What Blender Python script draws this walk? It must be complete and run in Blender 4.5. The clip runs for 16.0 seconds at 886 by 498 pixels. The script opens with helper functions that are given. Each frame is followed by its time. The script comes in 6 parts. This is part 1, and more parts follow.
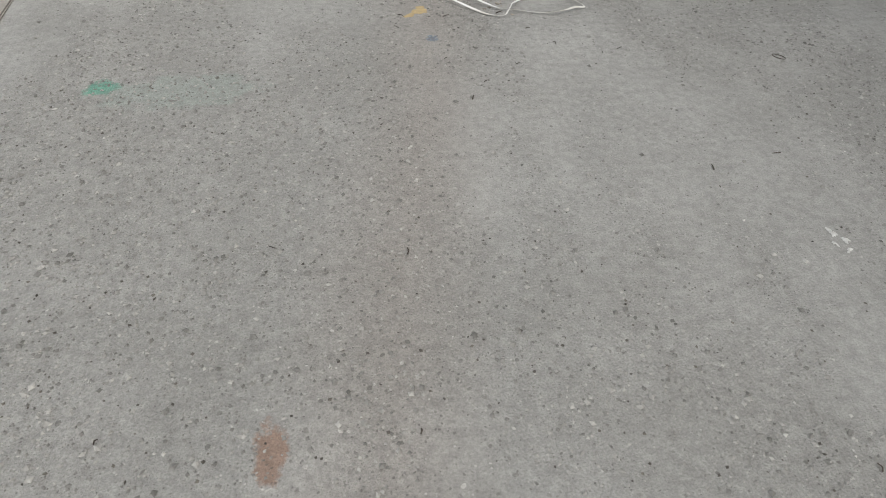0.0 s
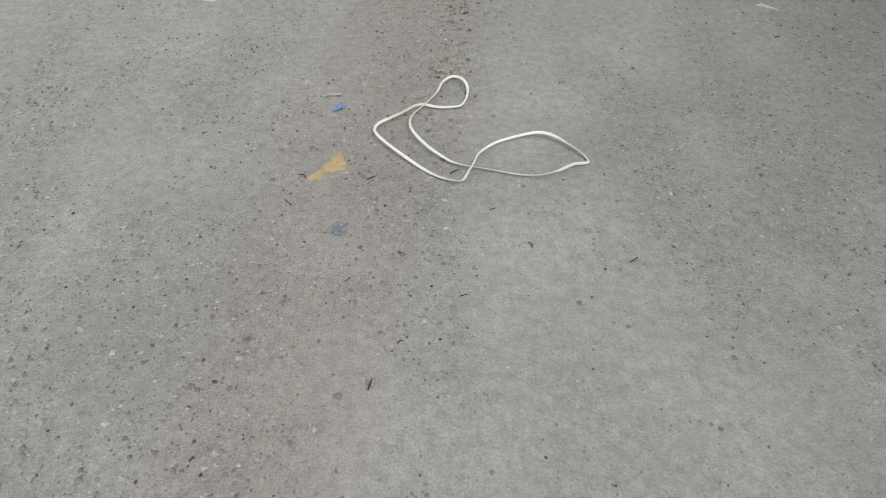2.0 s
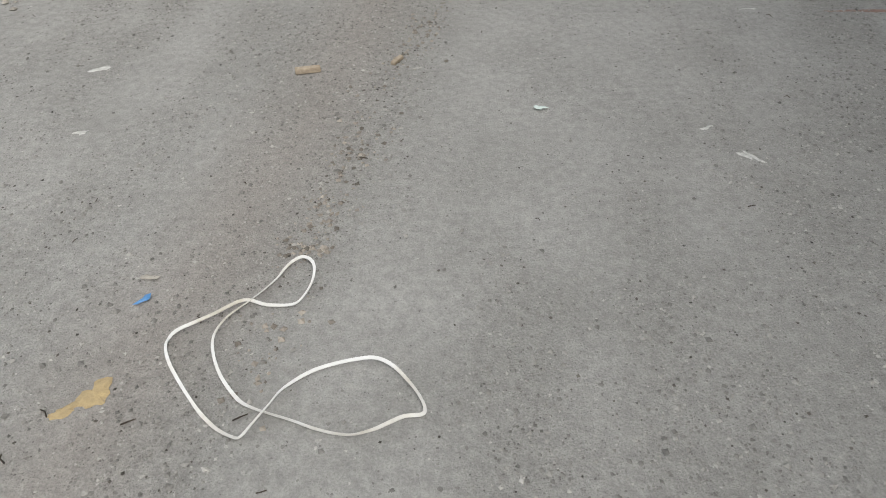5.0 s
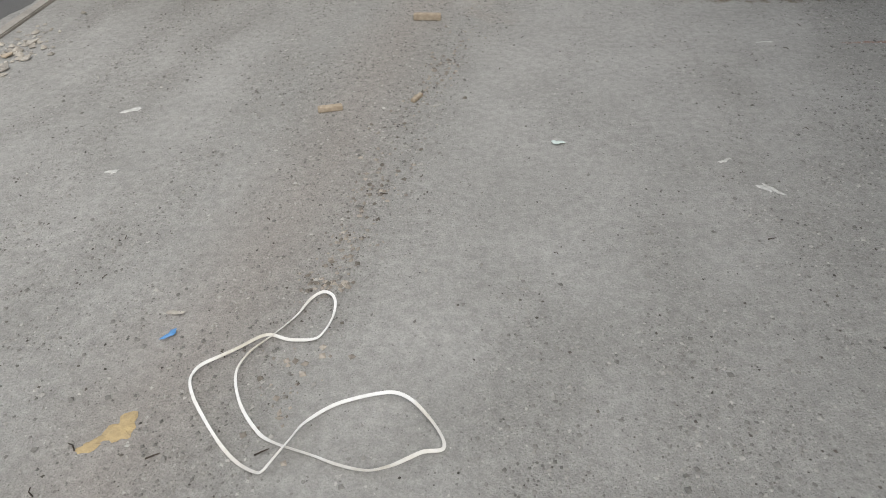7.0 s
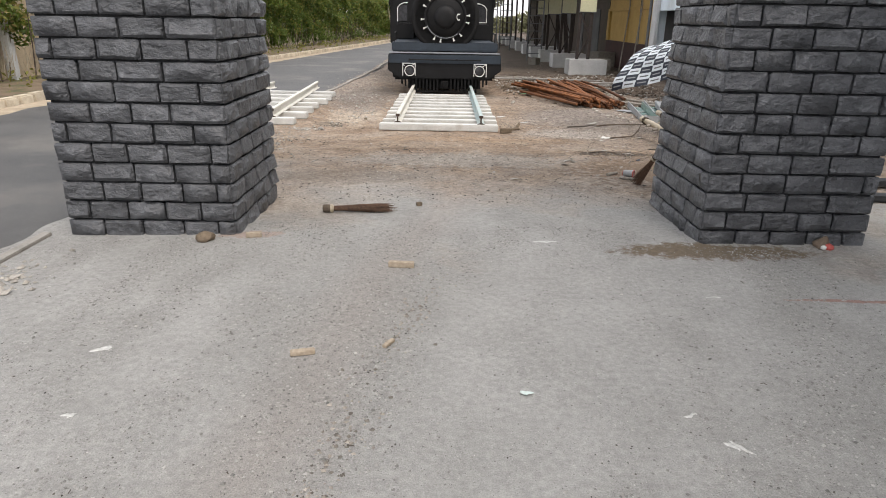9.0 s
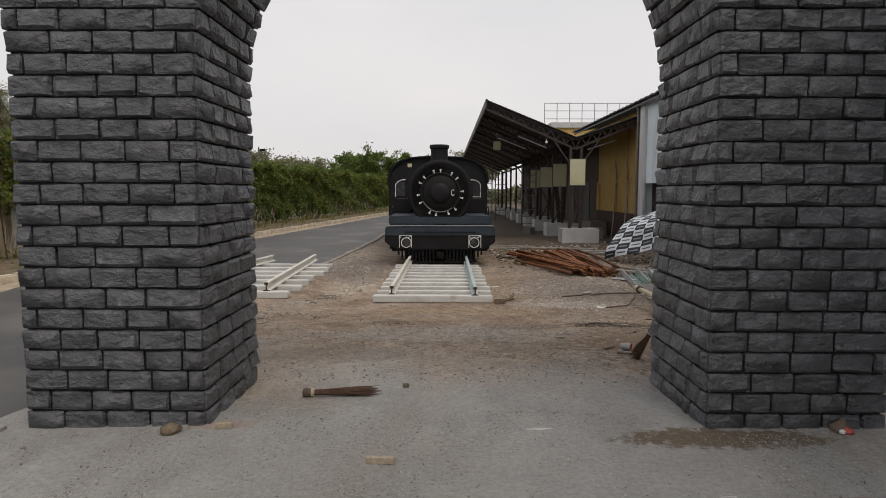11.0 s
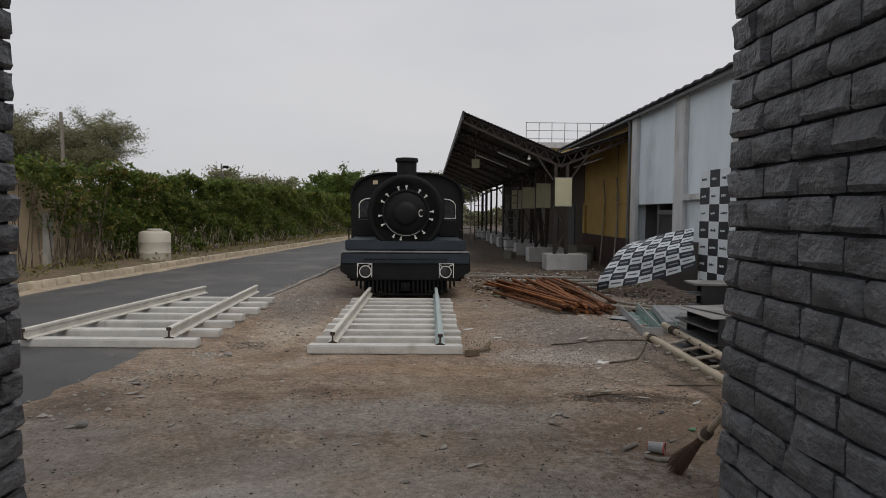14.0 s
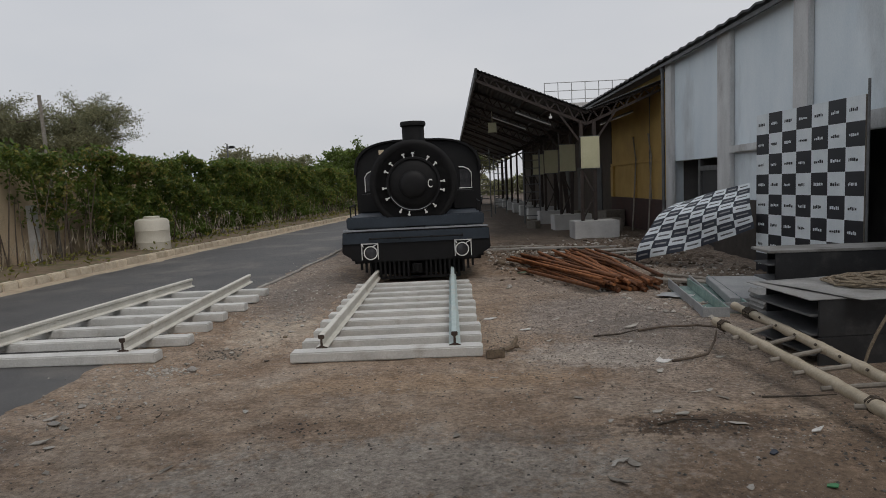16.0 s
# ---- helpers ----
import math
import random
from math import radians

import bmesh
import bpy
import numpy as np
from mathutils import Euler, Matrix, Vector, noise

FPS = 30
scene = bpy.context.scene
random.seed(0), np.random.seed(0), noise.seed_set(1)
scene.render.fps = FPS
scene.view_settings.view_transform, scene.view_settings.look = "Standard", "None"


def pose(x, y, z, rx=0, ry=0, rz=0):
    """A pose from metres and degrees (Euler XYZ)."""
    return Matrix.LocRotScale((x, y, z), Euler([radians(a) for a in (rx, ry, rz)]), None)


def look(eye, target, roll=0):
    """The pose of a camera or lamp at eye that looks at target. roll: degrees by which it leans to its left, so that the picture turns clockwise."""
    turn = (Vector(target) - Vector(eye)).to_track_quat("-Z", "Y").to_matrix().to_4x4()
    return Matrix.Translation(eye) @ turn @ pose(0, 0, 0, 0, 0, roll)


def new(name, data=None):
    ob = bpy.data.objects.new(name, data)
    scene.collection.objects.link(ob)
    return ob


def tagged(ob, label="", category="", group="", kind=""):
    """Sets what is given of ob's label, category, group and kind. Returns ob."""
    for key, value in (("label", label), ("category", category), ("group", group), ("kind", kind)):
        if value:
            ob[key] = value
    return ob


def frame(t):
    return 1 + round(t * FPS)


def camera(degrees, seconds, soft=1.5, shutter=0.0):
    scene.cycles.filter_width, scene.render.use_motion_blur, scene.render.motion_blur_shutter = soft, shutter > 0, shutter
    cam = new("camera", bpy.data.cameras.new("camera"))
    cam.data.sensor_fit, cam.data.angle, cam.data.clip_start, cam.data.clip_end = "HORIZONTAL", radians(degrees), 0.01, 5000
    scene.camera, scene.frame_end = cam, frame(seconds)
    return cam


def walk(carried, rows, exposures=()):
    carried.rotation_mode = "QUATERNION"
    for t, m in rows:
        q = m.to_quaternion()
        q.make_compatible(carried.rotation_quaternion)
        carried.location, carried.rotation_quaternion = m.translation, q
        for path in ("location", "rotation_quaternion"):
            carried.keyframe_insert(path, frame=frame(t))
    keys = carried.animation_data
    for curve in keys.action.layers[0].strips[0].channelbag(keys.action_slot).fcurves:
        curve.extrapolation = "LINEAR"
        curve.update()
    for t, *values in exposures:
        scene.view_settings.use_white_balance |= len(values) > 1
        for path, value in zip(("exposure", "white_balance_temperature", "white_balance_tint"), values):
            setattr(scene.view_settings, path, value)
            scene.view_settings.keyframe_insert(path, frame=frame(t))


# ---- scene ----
cam = camera(70.1, 16.0, soft=0.9)
PATH = [
    (0, (-1.216, -5.983, 1.218), (-0.914, -4.573, -0.168), 3.1),
    (0.5, (-1.069, -5.667, 1.216), (-0.736, -4.289, -0.194), 1.7),
    (1, (-0.887, -5.343, 1.206), (-0.657, -3.947, -0.209), 2.3),
    (1.5, (-0.778, -5.016, 1.19), (-0.631, -3.637, -0.251), 3.9),
    (2, (-0.663, -4.713, 1.211), (-0.466, -3.34, -0.23), 3.1),
    (2.5, (-0.405, -4.496, 1.194), (-0.318, -3.133, -0.268), 0.8),
    (3, (-0.242, -4.312, 1.206), (-0.109, -2.963, -0.265), 1.7),
    (3.5, (-0.107, -4.121, 1.231), (-0.011, -2.774, -0.245), 0.7),
    (4, (-0.015, -4.038, 1.247), (0.017, -2.658, -0.2), -0.7),
    (4.2, (0.013, -4.027, 1.252), (0.036, -2.624, -0.173), 0.5),
    (6.3, (0.056, -4.021, 1.276), (-0.041, -2.51, -0.03), -2.1),
    (6.5, (0.057, -4.02, 1.283), (-0.038, -2.5, -0.014), -1.9),
    (7, (0.052, -4.032, 1.284), (-0.042, -2.506, -0.006), -2.0),
    (7.5, (0.048, -4.029, 1.286), (-0.029, -2.504, -0.005), -1.7),
    (8, (0.044, -4.016, 1.309), (0.004, -2.376, 0.165), 0.6),
    (8.5, (0.046, -4.006, 1.333), (0.02, -2.237, 0.401), 1.1),
    (9, (0.047, -4.017, 1.381), (0.043, -2.137, 0.697), 1.0),
    (9.5, (0.045, -4.032, 1.416), (0.032, -2.088, 0.948), 0.9),
    (10, (0.069, -4.038, 1.456), (0.054, -2.053, 1.213), 0.2),
    (10.2, (0.086, -4.038, 1.452), (0.081, -2.048, 1.246), -0.1),
    (12.3, (0.268, -2.947, 1.447), (0.232, -0.953, 1.292), 0.6),
    (12.5, (0.287, -2.813, 1.434), (0.299, -0.817, 1.299), 1.4),
    (13, (0.316, -2.439, 1.442), (0.381, -0.445, 1.294), -0.5),
    (13.5, (0.371, -2.083, 1.437), (0.427, -0.084, 1.387), 1.2),
    (14, (0.431, -1.705, 1.424), (0.474, 0.291, 1.312), 0.5),
    (14.5, (0.441, -1.356, 1.413), (0.547, 0.639, 1.308), -1.6),
    (15, (0.51, -0.97, 1.399), (0.579, 1.028, 1.327), 2.3),
    (15.5, (0.535, -0.559, 1.376), (0.51, 1.432, 1.195), 0.2),
    (16, (0.585, -0.2, 1.381), (0.554, 1.789, 1.181), -2.6),
]
walk(cam, [(t, look(e, g, r)) for t, e, g, r in PATH],
     exposures=[(0.0, 0.72, 6750, 8), (3.5, 0.79, 6750, 8), (7.0, 0.86, 6750, 9), (8.0, 1.0, 6750, 10), (9.0, 1.18, 6800, 12), (9.5, 0.48, 7150, 12), (10.0, 0.26, 7000, 13), (12.5, 0.12, 7050, 13), (14.0, -0.08, 6750, 12), (16.0, -0.12, 6600, 11)])

# ---- sky and sun: overcast evening ----
world = bpy.data.worlds.new("overcast_sky")
scene.world = world
world.use_nodes = True
wn, wl = world.node_tree.nodes, world.node_tree.links
sky = wn.new("ShaderNodeTexSky")
sky.sky_type, sky.sun_disc = "NISHITA", False
sky.sun_elevation, sky.sun_rotation = radians(55), radians(149)
sky.air_density, sky.dust_density = 1.0, 6.0
dim = wn.new("ShaderNodeVectorMath")
dim.operation = "SCALE"
dim.inputs["Scale"].default_value = 0.10
wl.new(sky.outputs[0], dim.inputs[0])
wco = wn.new("ShaderNodeTexCoord")
wmap = wn.new("ShaderNodeMapping")
wmap.inputs["Scale"].default_value = (1.0, 1.0, 3.0)
wl.new(wco.outputs["Generated"], wmap.inputs[0])
cloud = wn.new("ShaderNodeTexNoise")
cloud.inputs["Scale"].default_value, cloud.inputs["Detail"].default_value = 1.6, 4.0
wl.new(wmap.outputs[0], cloud.inputs["Vector"])
cramp = wn.new("ShaderNodeValToRGB")
cramp.color_ramp.elements[0].position, cramp.color_ramp.elements[0].color = 0.25, (0.555, 0.59, 0.64, 1)
cramp.color_ramp.elements[1].position, cramp.color_ramp.elements[1].color = 0.8, (0.69, 0.705, 0.73, 1)
wl.new(cloud.outputs[0], cramp.inputs[0])
wmix = wn.new("ShaderNodeMix")
wmix.data_type = "RGBA"
wmix.inputs["Factor"].default_value = 0.88
wl.new(dim.outputs[0], wmix.inputs[6])
wl.new(cramp.outputs[0], wmix.inputs[7])
wl.new(wmix.outputs[2], wn["Background"].inputs["Color"])
wn["Background"].inputs["Strength"].default_value = 1.06
sun_data = bpy.data.lights.new("sun", "SUN")
sun_data.energy, sun_data.angle, sun_data.color = 0.85, radians(26), (1.0, 0.96, 0.9)
sun = new("sun", sun_data)
sun.matrix_world = look((0, 0, 20), (-3.6, 6.0, 10.0))

# ---- materials ----
def surf(name, dark, light, scale=6.0, rough=0.7, metal=0.0, bump=0.2, grain=60.0, vary=0.0, islands=False,
         patch=None, patch_scale=1.2, patch_at=0.55, rough_var=0.1, spec=0.5, stretch=(1, 1, 1), lumps=0.0, thin=0.0):
    """A mottled surface: two colours by a noise, grain in the relief, large patches of a third colour, value varied from piece to piece."""
    m = bpy.data.materials.new(name)
    m.use_nodes = True
    n, l = m.node_tree.nodes, m.node_tree.links
    b = n["Principled BSDF"]
    geo = n.new("ShaderNodeNewGeometry")
    mp = n.new("ShaderNodeMapping")
    mp.inputs["Scale"].default_value = stretch
    l.new(geo.outputs["Position"], mp.inputs[0])
    def tex(s, detail=6.0, roughness=0.6):
        t = n.new("ShaderNodeTexNoise")
        t.inputs["Scale"].default_value, t.inputs["Detail"].default_value, t.inputs["Roughness"].default_value = s, detail, roughness
        l.new(mp.outputs[0], t.inputs["Vector"])
        return t
    def ramp(src, p0, c0, p1, c1):
        r = n.new("ShaderNodeValToRGB")
        r.color_ramp.elements[0].position, r.color_ramp.elements[0].color = p0, (*c0, 1)
        r.color_ramp.elements[1].position, r.color_ramp.elements[1].color = p1, (*c1, 1)
        l.new(src, r.inputs[0])
        return r
    def mix(kind, fac, a, c):
        x = n.new("ShaderNodeMix")
        x.data_type, x.blend_type = "RGBA", kind
        for key, val in ((0, fac), (6, a), (7, c)):
            if hasattr(val, "links"):
                l.new(val, x.inputs[key])
            else:
                x.inputs[key].default_value = val
        return x.outputs[2]
    t1 = tex(scale)
    col = ramp(t1.outputs[0], 0.3, dark, 0.72, light).outputs[0]
    if patch:
        pf = ramp(tex(patch_scale, 5.0).outputs[0], patch_at - 0.08, (0, 0, 0), patch_at + 0.1, (1, 1, 1))
        col = mix("MIX", pf.outputs[0], col, (*patch, 1))
    fine = tex(grain, 3.0, 0.7)
    col = mix("OVERLAY", 0.35, col, ramp(fine.outputs[0], 0.3, (0.3, 0.3, 0.3), 0.7, (0.7, 0.7, 0.7)).outputs[0])
    if vary:
        rnd = geo.outputs["Random Per Island"] if islands else n.new("ShaderNodeObjectInfo").outputs["Random"]
        vr = ramp(rnd, 0.0, (1 - vary,) * 3, 1.0, (min(1.0, 1 + vary * 0.3),) * 3)
        col = mix("MULTIPLY", 1.0, col, vr.outputs[0])
    l.new(col, b.inputs["Base Color"])
    rr = n.new("ShaderNodeMapRange")
    rr.inputs["To Min"].default_value, rr.inputs["To Max"].default_value = max(0.02, rough - rough_var), min(1.0, rough + rough_var)
    l.new(t1.outputs[0], rr.inputs["Value"])
    l.new(rr.outputs[0], b.inputs["Roughness"])
    b.inputs["Metallic"].default_value = metal
    b.inputs["Specular IOR Level"].default_value = spec
    if bump:
        bp = n.new("ShaderNodeBump")
        bp.inputs["Strength"].default_value, bp.inputs["Distance"].default_value = bump, 0.01
        l.new(fine.outputs[0], bp.inputs["Height"])
        if lumps:
            bl = n.new("ShaderNodeBump")
            bl.inputs["Strength"].default_value, bl.inputs["Distance"].default_value = 0.9, 0.032
            l.new(tex(lumps, 4.0, 0.55).outputs[0], bl.inputs["Height"])
            l.new(bl.outputs[0], bp.inputs["Normal"])
        l.new(bp.outputs[0], b.inputs["Normal"])
    if thin:
        tr = n.new("ShaderNodeBsdfTranslucent")
        l.new(col, tr.inputs["Color"])
        sh = n.new("ShaderNodeMixShader")
        sh.inputs[0].default_value = thin
        l.new(b.outputs[0], sh.inputs[1])
        l.new(tr.outputs[0], sh.inputs[2])
        l.new(sh.outputs[0], n["Material Output"].inputs["Surface"])
    return m


def ground_material():
    """Dusty cement yard: grey, trodden pale tracks, brown earth towards the train, speckled with grit."""
    m = bpy.data.materials.new("dusty_ground")
    m.use_nodes = True
    n, l = m.node_tree.nodes, m.node_tree.links
    b = n["Principled BSDF"]
    geo = n.new("ShaderNodeNewGeometry")
    sep = n.new("ShaderNodeSeparateXYZ")
    l.new(geo.outputs["Position"], sep.inputs[0])
    def tex(s, detail=6.0, stretch=None, roughness=0.6):
        t = n.new("ShaderNodeTexNoise")
        t.inputs["Scale"].default_value, t.inputs["Detail"].default_value, t.inputs["Roughness"].default_value = s, detail, roughness
        src = geo.outputs["Position"]
        if stretch:
            mp = n.new("ShaderNodeMapping")
            mp.inputs["Scale"].default_value = stretch
            mp.inputs["Rotation"].default_value = (0, 0, radians(-14))
            l.new(src, mp.inputs[0])
            src = mp.outputs[0]
        l.new(src, t.inputs["Vector"])
        return t.outputs[0]
    def ramp(src, *stops):
        r = n.new("ShaderNodeValToRGB")
        while len(r.color_ramp.elements) < len(stops):
            r.color_ramp.elements.new(0.5)
        for el, (p, c) in zip(r.color_ramp.elements, stops):
            el.position, el.color = p, (*c, 1)
        l.new(src, r.inputs[0])
        return r.outputs[0]
    def mix(fac, a, c, kind="MIX"):
        x = n.new("ShaderNodeMix")
        x.data_type, x.blend_type = "RGBA", kind
        for key, val in ((0, fac), (6, a), (7, c)):
            if hasattr(val, "links"):
                l.new(val, x.inputs[key])
            else:
                x.inputs[key].default_value = val
        return x.outputs[2]
    def math_node(op, a, c):
        x = n.new("ShaderNodeMath")
        x.operation, x.use_clamp = op, False
        for key, val in ((0, a), (1, c)):
            if hasattr(val, "links"):
                l.new(val, x.inputs[key])
            else:
                x.inputs[key].default_value = val
        return x.outputs[0]
    def span(src, a, c):
        r = n.new("ShaderNodeMapRange")
        r.inputs["From Min"].default_value, r.inputs["From Max"].default_value = a, c
        l.new(src, r.inputs["Value"])
        return r.outputs[0]
    wide, mid = tex(0.55, 5.0), tex(2.3, 6.0)
    cement = ramp(mid, (0.28, (0.30, 0.297, 0.286)), (0.5, (0.34, 0.337, 0.326)), (0.74, (0.385, 0.382, 0.37)))
    earth = ramp(mid, (0.28, (0.19, 0.132, 0.09)), (0.5, (0.295, 0.219, 0.159)), (0.75, (0.38, 0.308, 0.238)))
    gravel = ramp(tex(30.0, 4.0), (0.3, (0.145, 0.12, 0.102)), (0.7, (0.33, 0.285, 0.247)))
    # rough sandy lanes along the walk, smooth pale cement between them
    att = n.new("ShaderNodeAttribute")
    att.attribute_name = "grit"
    lane = ramp(math_node("ADD", att.outputs["Fac"], math_node("MULTIPLY", math_node("SUBTRACT", tex(6.0, 6.0, None, 0.7), 0.5), 0.9)), (0.0, (0, 0, 0)), (1.0, (1, 1, 1)))
    col = mix(math_node("MULTIPLY", ramp(tex(1.5, 7.0, (1.0, 0.3, 1.0), 0.72), (0.50, (0, 0, 0)), (0.66, (1, 1, 1))), 0.2), cement, (0.44, 0.432, 0.415, 1))
    col = mix(math_node("MULTIPLY", lane, 0.22), col, (0.255, 0.246, 0.232, 1))
    # faint reddish dust seam down the middle of the yard
    seam = math_node("ABSOLUTE", math_node("ADD", math_node("SUBTRACT", sep.outputs[0], math_node("MULTIPLY", sep.outputs[1], 0.20)), math_node("ADD", math_node("MULTIPLY", wide, 0.5), -0.1)), 0.0)
    col = mix(math_node("MULTIPLY", span(seam, 0.30, 0.02), 0.22), col, (0.34, 0.275, 0.24, 1))
    # earth takes over beyond the arch
    edge = math_node("ADD", sep.outputs[1], math_node("MULTIPLY", math_node("SUBTRACT", wide, 0.5), 7.0))
    away = span(edge, 0.3, 2.7)
    col = mix(away, col, earth)
    dust = ramp(tex(0.8, 7.0, None, 0.7), (0.5, (0, 0, 0)), (0.64, (1, 1, 1)))
    col = mix(math_node("MULTIPLY", math_node("MULTIPLY", dust, away), 0.65), col, (0.39, 0.33, 0.272, 1))
    right = math_node("ADD", sep.outputs[0], math_node("MULTIPLY", math_node("SUBTRACT", wide, 0.5), 3.0))
    heap = math_node("MULTIPLY", span(right, 1.0, 2.0), span(edge, 3.6, 5.0))
    col = mix(math_node("MULTIPLY", heap, 0.5), col, gravel)
    left = math_node("MULTIPLY", span(right, -1.2, -1.9), span(edge, 7.5, 9.0))
    col = mix(math_node("MULTIPLY", left, 0.7), col, gravel)
    # darker trampled earth on the platform and round its end
    platform_dark = math_node("MULTIPLY", span(edge, 13.0, 16.0), span(right, 0.9, 2.2))
    col = mix(math_node("MULTIPLY", platform_dark, 0.85), col, (0.085, 0.066, 0.052, 1))
    # stains, dark and light
    col = mix(math_node("MULTIPLY", ramp(tex(1.1, 7.0, None, 0.7), (0.52, (0, 0, 0)), (0.72, (1, 1, 1))), 0.12), col, (0.18, 0.168, 0.155, 1))
    col = mix(math_node("MULTIPLY", ramp(tex(3.1, 7.0, None, 0.75), (0.58, (0, 0, 0)), (0.72, (1, 1, 1))), 0.24), col, (0.46, 0.45, 0.435, 1))
    # spills, dark patches and painted shade with a place of their own: x, y, half width, half depth, colour, strength
    frayed = math_node("MULTIPLY", math_node("SUBTRACT", tex(11.0, 7.0, None, 0.75), 0.5), 5.0)
    # (2.9, 2.3) joins damp soil and ladder shade; (4.9, 9.4) is shade under the banner
    for px, py, rx, ry, c, amount in ((1.80, -0.17, 0.66, 0.16, (0.14, 0.103, 0.066), 0.9), (2.1, 3.42, 0.62, 0.22, (0.075, 0.05, 0.034), 0.9), (2.95, 3.0, 0.5, 0.28, (0.13, 0.098, 0.075), 0.6),
                                      (2.2, 2.5, 0.9, 0.6, (0.30, 0.20, 0.125), 0.7), (0.3, 4.7, 1.3, 0.3, (0.33, 0.225, 0.14), 0.55), (2.9, 2.3, 1.5, 1.3, (0.165, 0.12, 0.086), 0.75), (3.3, 4.2, 0.7, 0.6, (0.18, 0.138, 0.105), 0.6), (0.2, 3.0, 1.3, 0.5, (0.36, 0.335, 0.30), 0.6), (-0.9, 2.0, 0.9, 0.35, (0.19, 0.165, 0.14), 0.45), (1.9, 5.4, 0.8, 0.5, (0.4, 0.37, 0.335), 0.55), (-1.5, 7.2, 0.5, 1.2, (0.46, 0.39, 0.31), 0.6), (2.2, 7.0, 1.1, 1.0, (0.26, 0.235, 0.22), 0.5), (0.9, 7.2, 0.5, 1.2, (0.28, 0.205, 0.145), 0.45), (1.0, 3.4, 0.5, 0.18, (0.17, 0.14, 0.115), 0.5), (-0.56, 3.72, 0.26, 0.2, (0.17, 0.115, 0.08), 0.6), (-1.79, 5.98, 0.24, 0.2, (0.2, 0.165, 0.13), 0.6), (-2.35, 3.3, 0.3, 0.5, (0.15, 0.125, 0.105), 0.5),
                                      (-2.04, -3.73, 0.06, 0.055, (0.12, 0.33, 0.25), 0.8), (-1.75, -3.8, 0.3, 0.12, (0.30, 0.36, 0.33), 0.4), (-1.41, -5.29, 0.036, 0.075, (0.27, 0.145, 0.09), 0.62), (-0.775, -3.465, 0.026, 0.028, (0.13, 0.18, 0.24), 0.7),
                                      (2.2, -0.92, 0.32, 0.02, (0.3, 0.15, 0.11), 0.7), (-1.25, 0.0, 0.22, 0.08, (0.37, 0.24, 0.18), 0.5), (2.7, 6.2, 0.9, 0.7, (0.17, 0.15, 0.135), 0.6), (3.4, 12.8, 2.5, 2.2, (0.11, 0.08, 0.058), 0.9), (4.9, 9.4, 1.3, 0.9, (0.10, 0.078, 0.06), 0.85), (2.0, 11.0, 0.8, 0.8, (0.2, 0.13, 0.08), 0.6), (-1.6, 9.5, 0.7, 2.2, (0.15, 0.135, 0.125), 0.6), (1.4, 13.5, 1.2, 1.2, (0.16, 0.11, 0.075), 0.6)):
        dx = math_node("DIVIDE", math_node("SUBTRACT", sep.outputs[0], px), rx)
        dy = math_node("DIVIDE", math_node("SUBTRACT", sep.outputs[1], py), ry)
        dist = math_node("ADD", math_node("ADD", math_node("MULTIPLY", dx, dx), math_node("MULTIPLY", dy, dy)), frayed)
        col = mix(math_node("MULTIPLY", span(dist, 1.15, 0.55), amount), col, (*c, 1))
    # grit of two sizes
    rough_zone = math_node("MAXIMUM", lane, away)
    speck_h = 0.0
    for s, lo, hi in ((120.0, 0.86, 0.62), (55.0, 0.95, 0.80)):
        vor = n.new("ShaderNodeTexVoronoi")
        vor.inputs["Scale"].default_value = s
        warp = n.new("ShaderNodeVectorMath")
        warp.operation = "ADD"
        wt = n.new("ShaderNodeTexNoise")
        wt.inputs["Scale"].default_value = s * 0.8
        l.new(geo.outputs["Position"], wt.inputs["Vector"])
        ws = n.new("ShaderNodeVectorMath")
        ws.operation = "SCALE"
        ws.inputs["Scale"].default_value = 0.9 / s
        l.new(wt.outputs["Color"], ws.inputs[0])
        l.new(geo.outputs["Position"], warp.inputs[0])
        l.new(ws.outputs[0], warp.inputs[1])
        l.new(warp.outputs[0], vor.inputs["Vector"])
        sc = n.new("ShaderNodeSeparateColor")
        l.new(vor.outputs["Color"], sc.inputs[0])
        dens = math_node("ADD", math_node("MULTIPLY", rough_zone, hi - lo), lo)
        speck = math_node("MULTIPLY", math_node("GREATER_THAN", sc.outputs[0], dens), math_node("LESS_THAN", vor.outputs["Distance"], math_node("MULTIPLY", sc.outputs[2], 0.42)))
        tone = ramp(sc.outputs[1], (0.0, (0.10, 0.097, 0.09)), (0.45, (0.19, 0.183, 0.17)), (0.8, (0.33, 0.32, 0.305)), (1.0, (0.62, 0.6, 0.58)))
        col = mix(math_node("MULTIPLY", speck, 0.6), col, tone)
        speck_h = math_node("ADD", speck_h, speck)
    fine = tex(170.0, 3.0, None, 0.75)
    col = mix(math_node("ADD", math_node("MULTIPLY", rough_zone, 0.08), 0.16), col, ramp(fine, (0.38, (0.2, 0.2, 0.2)), (0.62, (0.8, 0.8, 0.8))), "OVERLAY")
    col = mix(math_node("ADD", math_node("MULTIPLY", away, 0.45), 0.3), col, ramp(tex(30.0, 6.0, None, 0.75), (0.36, (0.25, 0.25, 0.25)), (0.64, (0.75, 0.75, 0.75))), "OVERLAY")
    col = mix(math_node("MULTIPLY", away, 0.5), col, ramp(tex(7.0, 6.0, None, 0.75), (0.38, (0.3, 0.3, 0.3)), (0.62, (0.7, 0.7, 0.7))), "OVERLAY")
